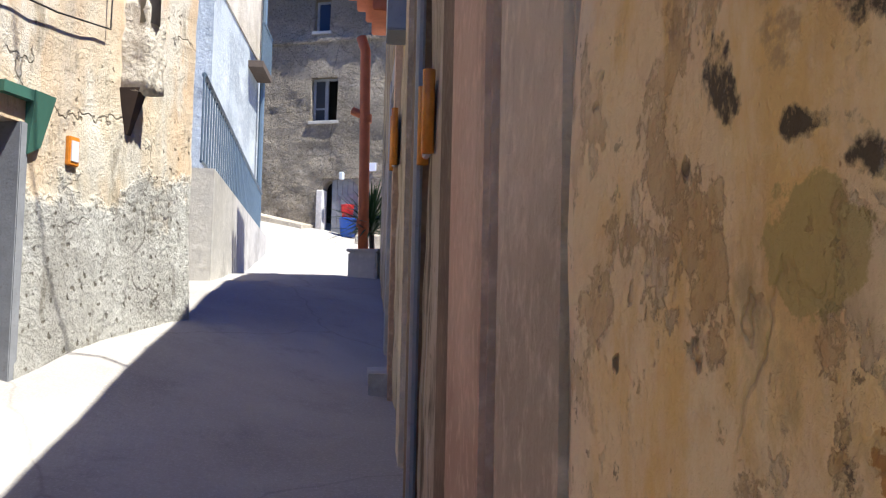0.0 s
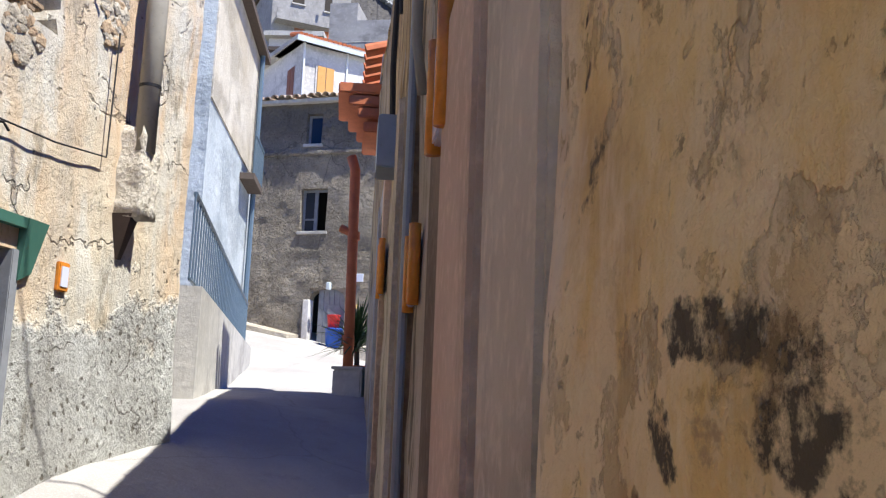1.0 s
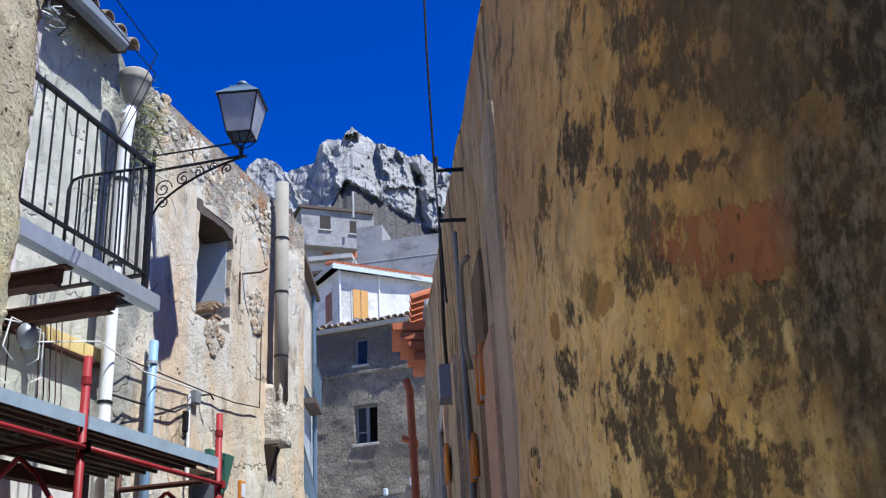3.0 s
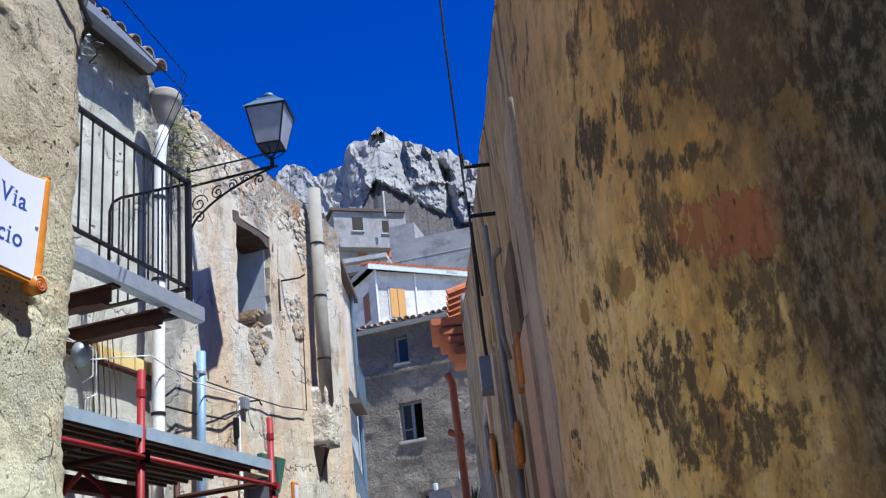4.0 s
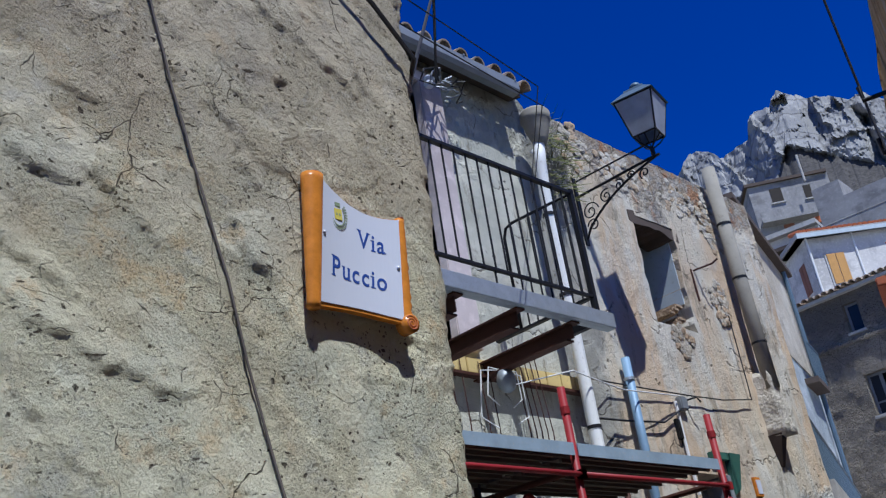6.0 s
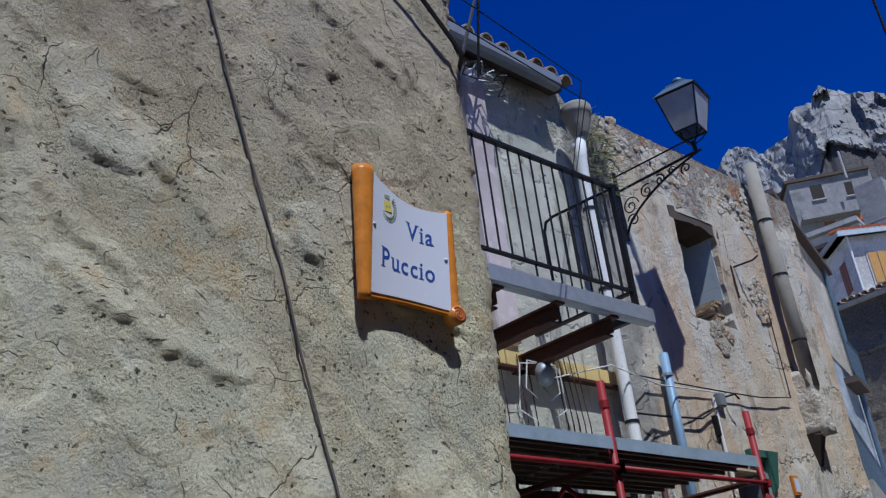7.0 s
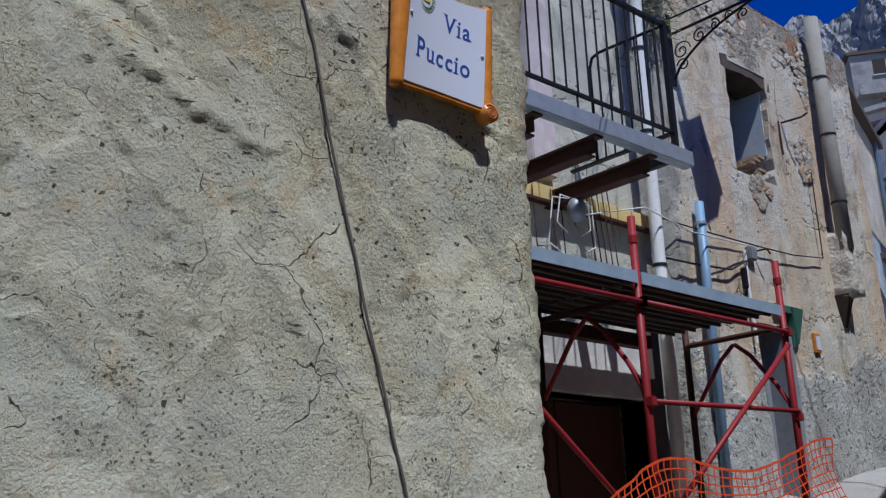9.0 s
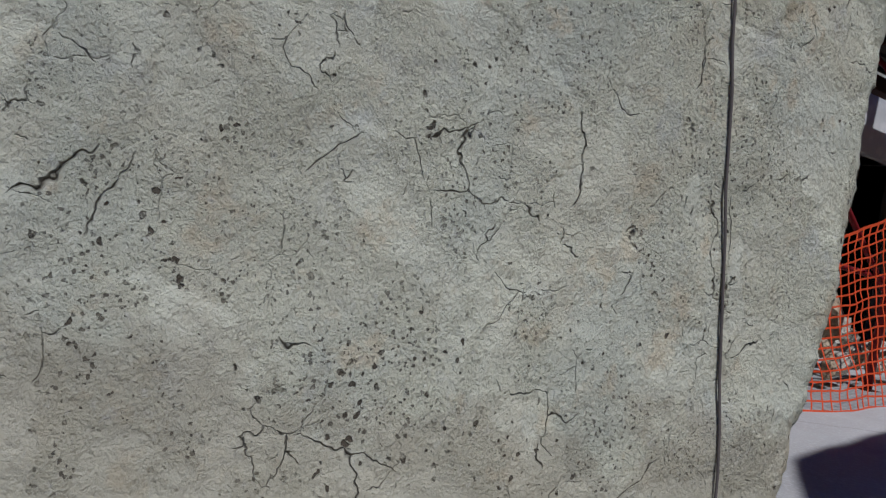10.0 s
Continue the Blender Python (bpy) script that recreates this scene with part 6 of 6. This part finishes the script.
    for k in range(170):
        a, l = rng.uniform(0, 6.28), rng.uniform(0.08, 0.26)
        p = Vector((FX + rng.uniform(0.0, 0.12), 6.98 + rng.gauss(0, 0.13), 6.15 + rng.gauss(0, 0.2)))
        q = p + Vector((0.10 + 0.1 * rng.random(), 0.5 * math.cos(a) * l, 0.6 * math.sin(a) * l))
        w = Vector((0.004, 0.006, 0.006))
        bm.faces.new([bm.verts.new(v) for v in (p - w, p + w, q + w * 0.3, q - w * 0.3)])
    solo("weeds", bm, WEED, "dry green weeds growing out of the wall top", "weeds", "stuff")


build_facade_fittings()


# ---- overhead cables ----
def build_overhead():
    rng = random.Random(6)
    line = []
    for k in range(44):
        z = 5.4 - k * 0.125
        y = 1.155 + (3.56 - z) * 0.252 + rng.uniform(-0.004, 0.004)
        line.append((NX + max(near_out(y + d, z + e) for d in (-0.03, 0, 0.03) for e in (-0.05, 0, 0.05)) + 0.005, y, z))
    solo("wall_cable", tube(line, 0.0044, 8), CABLE_BROWN, "dark cable hanging slanted down the plaster wall", "cable", smooth=True)
    pts = [rpt(8.0, 0.10, 9.0), rpt(8.5, 0.09, 7.2), rpt(9.0, 0.05, 5.9), rpt(9.1, 0.0, 4.6)]
    solo("hanging_cable", tube(pts, 0.013, 8), CABLE, "black cable hanging down the lane wall", "cable")


build_overhead()


# ---- scaffold ----
def build_scaffold():
    ob = thing("scaffold", (-4.1, 5, 0.7), "red painted tube scaffold with worn metal deck", "scaffold")
    inner = FX + 0.32
    for y, top in ((3.05, 3.2), (4.82, 3.19), (6.55, 3.17)):
        for x in (SX, inner):
            zb = ground_z(x, y) - 0.03
            post = part("standard", tube([(x, y, zb), (x, y, top if x == SX else 3.0)], 0.026, 12), RED_PAINT if x == SX else RUST, ob, "", True)
            part("foot_plate", box(x - 0.07, x + 0.07, y - 0.07, y + 0.07, zb, zb + 0.04), RUST, post)
            if x == SX:
                part("spigot_collar", tube([(x, y, top - 0.18), (x, y, top - 0.13)], 0.031, 12), RED_PAINT, post)
        part("transom", tube([(SX, y, 2.66), (inner, y, 2.66)], 0.022, 10), RUST, ob)
        # arched brace of the frame
        part("arch_brace", tube([(SX, y, 1.98), (SX - 0.03, y, 2.1), (SX - 0.12, y, 2.26), (SX - 0.3, y, 2.5), (SX - 0.42, y, 2.6), (inner + 0.42, y, 2.6), (inner + 0.3, y, 2.5), (inner, y, 2.1)], 0.017, 8), RED_PAINT, ob)
    for z, x in ((2.62, SX + 0.035), (2.0, SX + 0.035), (1.25, SX + 0.03)):
        for y0, y1 in ((3.05, 4.82), (4.82, 6.55)):
            if z == 2.0 and y0 < 4:
                continue
            led = part("ledger", tube([(x, y0, z), (x, y1, z + (0.04 if z == 2.0 else 0.0))], 0.017, 10), RED_PAINT, ob, "", True)
            for y in (y0, y1):
                part("coupler", box(x - 0.045, x + 0.02, y - 0.025, y + 0.025, z - 0.03, z + 0.03, bevel=0.005), RED_PAINT, led)
    part("diagonal", tube([(SX + 0.04, 4.86, 1.30), (SX + 0.05, 6.5, 2.52)], 0.019, 10), RED_PAINT, ob, "", True)
    part("diagonal", tube([(SX + 0.04, 3.3, 2.3), (SX + 0.05, 4.95, 1.0)], 0.017, 10), RED_PAINT, ob, "", True)
    # deck boards with turned edges
    for k in range(3):
        x0 = SX + 0.03 - 0.33 * (k + 1)
        for y0, y1 in ((2.9, 4.80), (4.84, 6.50)):
            dk = part("deck_board", box(x0, x0 + 0.32, y0, y1, 2.80, 2.815), GALV, ob, "worn galvanised deck board")
            # underside and ribs coloured dark for the shade beneath the boards
            part("under_rib", box(x0 + 0.005, x0 + 0.315, y0 + 0.02, y1 - 0.02, 2.77, 2.80), DECK_SHADE, dk)
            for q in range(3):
                part("rib", box(x0 + 0.04 + q * 0.1, x0 + 0.06 + q * 0.1, y0 + 0.03, y1 - 0.03, 2.745, 2.77), DECK_SHADE, dk)
            if k == 0:
                part("edge", box(x0 + 0.32, x0 + 0.327, y0, y1, 2.74, 2.82), DECK_BLUE, dk, "blue-grey scuffed deck edge")
    part("steel_lintel", box(inner - 0.1, inner + 0.0, 2.9, 6.1, 2.60, 2.70, bevel=0.004), RUST, ob)


build_scaffold()


def build_net():
    """A sagging plastic safety net in strands tied along the scaffold."""
    ob = thing("safety_net", (SX, 5, 0.8), "sagging orange plastic safety net tied to scaffold", "net")

    def surface(u, v):
        y = 3.0 + 3.65 * u
        foot = ground_z(SX + 0.3, y) + 0.0
        top = 1.22 + 0.42 * math.exp(-((y - 4.9) / 0.8) ** 2) + 0.60 * math.exp(-((y - 6.6) / 0.9) ** 2)
        x = SX + 0.14 + 0.22 * (1 - v) ** 1.5 + 0.06 * fbm(y * 1.3, v * 1.5, 3) + 0.05 * math.sin(y * 2.2)
        return Vector((x, y + 0.03 * fbm(v * 3, y, 7), foot + (top - foot) * v + 0.02 * fbm(y * 2, v * 2, 1)))

    nu, nv = 54, 17
    for k in range(nv + 1):
        bm = bmesh.new()
        pts = [surface(j / 160, k / nv) for j in range(161)]
        w = 0.0045 if k not in (0, nv) else 0.008
        for p, q in zip(pts, pts[1:]):
            d = Vector((0, 0, w))
            o = Vector((0.0025, 0, 0))
            vs = [bm.verts.new(c) for c in (p - d, q - d, q + d, p + d, p - d + o, q - d + o, q + d + o, p + d + o)]
            for f in BOXF:
                bm.faces.new([vs[i] for i in f])
        part("strand", bm, NET, ob)
    for k in range(nu + 1):
        bm = bmesh.new()
        pts = [surface(k / nu, j / 30) + Vector((0.001, 0, 0)) for j in range(31)]
        for p, q in zip(pts, pts[1:]):
            d = Vector((0, 0.0042, 0))
            o = Vector((0.0025, 0, 0))
            vs = [bm.verts.new(c) for c in (p - d, q - d, q + d, p + d, p - d + o, q - d + o, q + d + o, p + d + o)]
            for f in BOXF:
                bm.faces.new([vs[i] for i in f])
        part("strand", bm, NET, ob)


build_net()


def build_rubble():
    rng = random.Random(21)
    heap = thing("rubble_heap", (-4.1, 5.0, 0.6), "heap of broken pale stones behind the net", "rubble", kind="stuff")
    for k in range(190):
        x, y = rng.uniform(-4.9, -3.62), rng.uniform(3.0, 6.9)
        high = 0.45 * math.exp(-((y - 4.6) / 0.9) ** 2 - ((x + 4.2) / 0.5) ** 2)
        s = rng.uniform(0.03, 0.09) if k > 45 else rng.uniform(0.09, 0.17)
        bm = bmesh.new()
        bmesh.ops.create_icosphere(bm, subdivisions=1, radius=s)
        for v in bm.verts:
            v.co *= rng.uniform(0.72, 1.2)
        bm.transform(Matrix.Translation((x, y, ground_z(x, y) + high * rng.uniform(0.5, 1.0) + s * 0.4)) @ Euler((rng.random() * 6, rng.random() * 6, rng.random() * 6)).to_matrix().to_4x4() @ Matrix.Diagonal((1.25, 0.9, 0.7, 1)))
        part("stone", bm, rng.choice([STONE, STONE, OCHRE_STONE]), heap)


build_rubble()


# ---- lane: plaques, pipes, cornice, plants ----
def rbox(s0, s1, n0, n1, z0, z1, bevel=0.0, bm=None):
    bm = bm or bmesh.new()
    vs = hull(bm, [rpt(s0, n1, z0), rpt(s0, n0, z0), rpt(s1, n0, z0), rpt(s1, n1, z0), rpt(s0, n1, z1), rpt(s0, n0, z1), rpt(s1, n0, z1), rpt(s1, n1, z1)], BOXF)
    if bevel:
        bmesh.ops.bevel(bm, geom=list({e for v in vs for e in v.link_edges}), offset=bevel, segments=2, affect="EDGES")
    return bm


def build_lane_fittings():
    for s, z0, z1, n in ((5.95, 2.88, 3.18, -0.01), (7.3, 2.58, 2.86, -0.04), (10.6, 3.05, 3.42, -0.02)):
        ob = thing("scroll_plaque", rpt(s, 0, z0), "orange-edged ceramic scroll plaque on the lane wall", "plaque", "lane plaques")
        part("panel", rbox(s - 0.13, s + 0.13, n, n + 0.03, z0, z1, 0.006), GLAZE_WHITE, ob)
        for d in (-0.14, 0.14):
            part("roll", tube([rpt(s + d, n + 0.025, z0 - 0.02), rpt(s + d, n + 0.025, z1 + 0.02)], 0.025, 12), GLAZE_ORANGE, ob, "orange glazed roll", True)
    pipes = thing("lane_pipes", rpt(7.5, 0.05, 2), "old cables and a bent grey pipe on the lane wall", "pipe")
    part("conduit", tube([rpt(7.5, 0.0, 4.7), rpt(7.5, 0.0, 3.4), rpt(7.5, 0.0, 1.2)], 0.02, 8), GREY_PVC, pipes)
    part("bent_pipe", tube([rpt(6.62, -0.02, 4.12), rpt(6.72, 0.03, 4.1), rpt(6.78, 0.035, 4.02), rpt(6.82, 0.03, 3.5), rpt(6.84, 0.0, 3.3)], 0.02, 10), ASBESTOS, pipes, "", True)
    part("cable", tube([rpt(9.5, 0.0, 5.6), rpt(9.5, 0.02, 4.4), rpt(9.6, 0.0, 3.9)], 0.02, 6), CABLE, pipes)
    part("wall_box", rbox(9.4, 9.75, -0.05, 0.1, 3.7, 4.05, 0.01), GREY_PVC, pipes)
    for z in (5.0, 4.55):
        part("iron_bracket", tube([rpt(6.9, -0.1, z), rpt(6.9, 0.16, z), rpt(6.9, 0.16, z + 0.12)], 0.018, 8), BLACK_IRON, pipes)
    # terracotta downpipe with its cornice of tiles
    e = rpt(17.35, 0.18, 0)
    red = thing("red_downpipe", (e.x, e.y, 2.6), "terracotta red downpipe at the lane corner", "pipe")
    g = ground_z(e.x, e.y)
    part("pipe", tube([(e.x, e.y, g), (e.x - 0.02, e.y, 4.0), (e.x - 0.05, e.y, 5.75), (e.x - 0.12, e.y, 5.95)], 0.075, 12), TERRACOTTA, red, "", True)
    for z in (3.2, 4.7):
        part("joint", tube([(e.x - 0.02, e.y, z), (e.x - 0.02, e.y, z + 0.12)], 0.09, 12), TERRACOTTA, red)
    part("stub", tube([(e.x, e.y, 4.78), (e.x - 0.22, e.y, 4.88)], 0.06, 10), TERRACOTTA, red)
    cor = thing("tile_cornice", (e.x, e.y, 6.6), "stepped terracotta tile cornice at the lane corner", "cornice", kind="structure")
    for k, (z, o) in enumerate(((6.05, 0.05), (6.25, 0.14), (6.42, 0.27), (6.60, 0.42))):
        part("course", rbox(16.4, 17.6 + o * 0.4, -0.3, 0.1 + o, z, z + 0.15, 0.02), TERRACOTTA, cor)
    part("upper_wall", rbox(15.6, 17.3, -0.4, -0.05, 6.75, 6.9, 0.02), CEMENT, cor)
    for k in range(5):
        part("roof_tile", half_tile(rpt(15.7 + k * 0.34, 0.16, 6.9), (RN.x, RN.y, 0.3), 0.13, 0.5), TERRACOTTA, cor)
    # planter and yucca
    p = Vector((-4.78, 15.9, 0))
    g = ground_z(p.x, p.y)
    tub = thing("stone_planter", (p.x, p.y, g), "low grey cement planter block by the wall", "planter")
    part("trough", box(p.x - 0.18, p.x + 0.22, p.y - 0.2, p.y + 0.25, g - 0.05, g + 0.33, bevel=0.02), CEMENT, tub)
    part("rim", box(p.x - 0.2, p.x + 0.24, p.y - 0.22, p.y + 0.27, g + 0.33, g + 0.37, bevel=0.01), CEMENT, tub)
    c = Vector((-5.0, 16.9, 0))
    g = ground_z(c.x, c.y)
    pot = thing("yucca_pot", (c.x, c.y, g), "green spiky yucca in a terracotta pot", "plant")
    part("pot", lathe((c.x, c.y, g), [(0.13, 0), (0.19, 0.36), (0.21, 0.37), (0.21, 0.43), (0.17, 0.43), (0.16, 0.38)], 16), TERRACOTTA, pot, "terracotta flower pot", True)
    part("stem", tube([(c.x, c.y, g + 0.38), (c.x - 0.02, c.y, g + 0.75)], 0.04, 8), WOOD_DARK, pot)
    rng = random.Random(8)
    for k in range(130):
        a, up, l = rng.uniform(0, 6.28), rng.uniform(-0.3, 1.4), rng.uniform(0.5, 0.85)
        d = Vector((math.cos(a) * math.cos(up), math.sin(a) * math.cos(up), math.sin(up)))
        s = d.cross(Vector((0, 0, 1))).normalized() * 0.017
        o = Vector((c.x - 0.02, c.y, g + 0.78 + rng.uniform(-0.15, 0.12)))
        bm = bmesh.new()
        last = None
        for f, w in ((0, 0.6), (0.35, 1.0), (0.7, 0.75), (1.0, 0.08)):
            q = o + d * l * f + Vector((0, 0, -0.12 * f * f))
            row = [bm.verts.new(q - s * w), bm.verts.new(q + Vector((0, 0, -0.006 * w))), bm.verts.new(q + s * w)]
            if last:
                bm.faces.new((last[0], last[1], row[1], row[0]))
                bm.faces.new((last[1], last[2], row[2], row[1]))
            last = row
        part("leaf", bm, LEAF, pot)
    # bucket, bin and broom at the grey house door
    b = gpt(3.22, 0.3, 0)
    g = ground_z(b.x, b.y)
    binn = thing("blue_bin", (b.x, b.y, g), "blue plastic bin beside the arched door", "bin")
    part("tub", lathe((b.x, b.y, g), [(0.2, 0), (0.25, 0.5), (0.27, 0.52), (0.25, 0.54), (0.23, 0.5)], 14), BLUE_PLASTIC, binn, "", True)
    buck = thing("red_bucket", (b.x, b.y, g + 0.54), "red plastic bucket on the blue bin", "bucket")
    part("bucket", lathe((b.x - 0.02, b.y, g + 0.54), [(0.15, 0), (0.19, 0.36), (0.2, 0.38), (0.17, 0.38), (0.15, 0.1)], 14), RED_PLASTIC, buck, "", True)
    br = gpt(3.7, 0.25, 0)
    broom = thing("broom", (br.x, br.y, g), "broom with a pale wooden handle", "broom")
    part("handle", tube([(br.x, br.y, g + 0.1), (br.x + 0.12, br.y + 0.1, g + 1.25)], 0.02, 8), YELLOW_WOOD, broom)
    part("brush", box(br.x - 0.13, br.x + 0.13, br.y - 0.05, br.y + 0.05, g, g + 0.14, bevel=0.02), YELLOW_WOOD, broom)
    st = gpt(4.4, 0.6, 0)
    g = ground_z(st.x, st.y)
    bm = gbox(3.9, 6.5, 0.2, 1.5, g - 0.4, g + 0.25, bevel=0.05)
    solo("stone_ledge", bm, STONE, "pale stone ledge beside the grey house", "ledge")


build_lane_fittings()


# ---- houses between the facade and the grey house ----
PALE_BLUE = grey_render("faded_blue_render", (0.36, 0.40, 0.42), (0.44, 0.47, 0.48), 4.0, 0.4)


def build_left_end():
    a, b = afar(-24.7, 0, 22), afar(-22.75, 0, 28.5)
    ob = thing("stone_house", (a.x, a.y, 3), "tall stone and blue-washed house with small iron balcony", "house")
    part("wall", block(a, b, 6, 2, 11.4), PALE_BLUE, ob)
    part("upper_wall", on_front(a, b, 0.0, 6.6, 8.2, 11.4, 0, 0.03), STONE, ob)
    part("eave", on_front(a, b, 0, 6.7, 11.4, 11.55, -6, 0.25), WOOD_DARK, ob)
    part("downpipe", tube([afar(-22.62, 7.0, 28.0), afar(-22.62, 20.0, 28.0)], 0.07, 8), RAIL_BLUE, ob)
    part("balcony_slab", on_front(a, b, 4.4, 6.0, 7.7, 7.85, 0, 0.35), WOOD_DARK, ob)
    bal = part("balcony_rail", on_front(a, b, 4.4, 6.0, 8.75, 8.8, 0.3, 0.35), RAIL_BLUE, ob)
    for k in range(14):
        part("baluster", on_front(a, b, 4.42 + k * 0.12, 4.44 + k * 0.12, 7.85, 8.75, 0.31, 0.34), RAIL_BLUE, bal)
    # garden wall with railing that runs down along the lane
    p, q = afar(-23.3, 0, 14.5), afar(-22.0, 0, 25.0)
    gp, gq = ground_z(p.x, p.y), ground_z(q.x, q.y)
    wall = thing("garden_wall", (p.x, p.y, gp), "pale rendered low wall with blue iron railing", "wall")
    d = (q - p)
    u = Vector((d.x, d.y, 0)).normalized()
    n = Vector((-u.y, u.x, 0))
    bm = bmesh.new()
    zs = ((gp - 0.3, gp + 1.25), (gq - 0.3, gq + 0.35))
    P, Q = Vector((p.x, p.y, 0)), Vector((q.x, q.y, 0))
    hull(bm, [P + Vector((0, 0, zs[0][0])), Q + Vector((0, 0, zs[1][0])), Q + n * 0.3 + Vector((0, 0, zs[1][0])), P + n * 0.3 + Vector((0, 0, zs[0][0])), P + Vector((0, 0, zs[0][1])), Q + Vector((0, 0, zs[1][1])), Q + n * 0.3 + Vector((0, 0, zs[1][1])), P + n * 0.3 + Vector((0, 0, zs[0][1]))], BOXF)
    part("wall_body", bm, CEMENT, wall)
    t0, t1 = P + n * 0.15 + Vector((0, 0, zs[0][1] + 1.05)), Q + n * 0.15 + Vector((0, 0, zs[1][1] + 0.95))
    b0, b1 = P + n * 0.15 + Vector((0, 0, zs[0][1] + 0.08)), Q + n * 0.15 + Vector((0, 0, zs[1][1] + 0.08))
    part("top_rail", tube([t0, t1], 0.03, 8), RAIL_BLUE, wall)
    part("bottom_rail", tube([b0, b1], 0.02, 8), RAIL_BLUE, wall)
    for k in range(40):
        f = k / 39
        part("baluster", tube([b0.lerp(b1, f), t0.lerp(t1, f)], 0.012, 6), RAIL_BLUE, wall)
    # kerb in front of the grey house
    bm = bmesh.new()
    k0, k1 = gpt(-1.2, 1.2, 0), gpt(2.0, 0.8, 0)
    z0, z1 = ground_z(k0.x, k0.y), ground_z(k1.x, k1.y)
    m = GN * -0.9
    hull(bm, [k0 + Vector((0, 0, z0 - 0.2)), k1 + Vector((0, 0, z1 - 0.2)), k1 + m + Vector((0, 0, z1 - 0.2)), k0 + m + Vector((0, 0, z0 - 0.2)), k0 + Vector((0, 0, z0 + 0.2)), k1 + Vector((0, 0, z1 + 0.12)), k1 + m + Vector((0, 0, z1 + 0.2)), k0 + m + Vector((0, 0, z0 + 0.3))], BOXF)
    solo("kerb", bm, STONE, "raised pale stone kerb along the grey house", "kerb", "structure")


build_left_end()
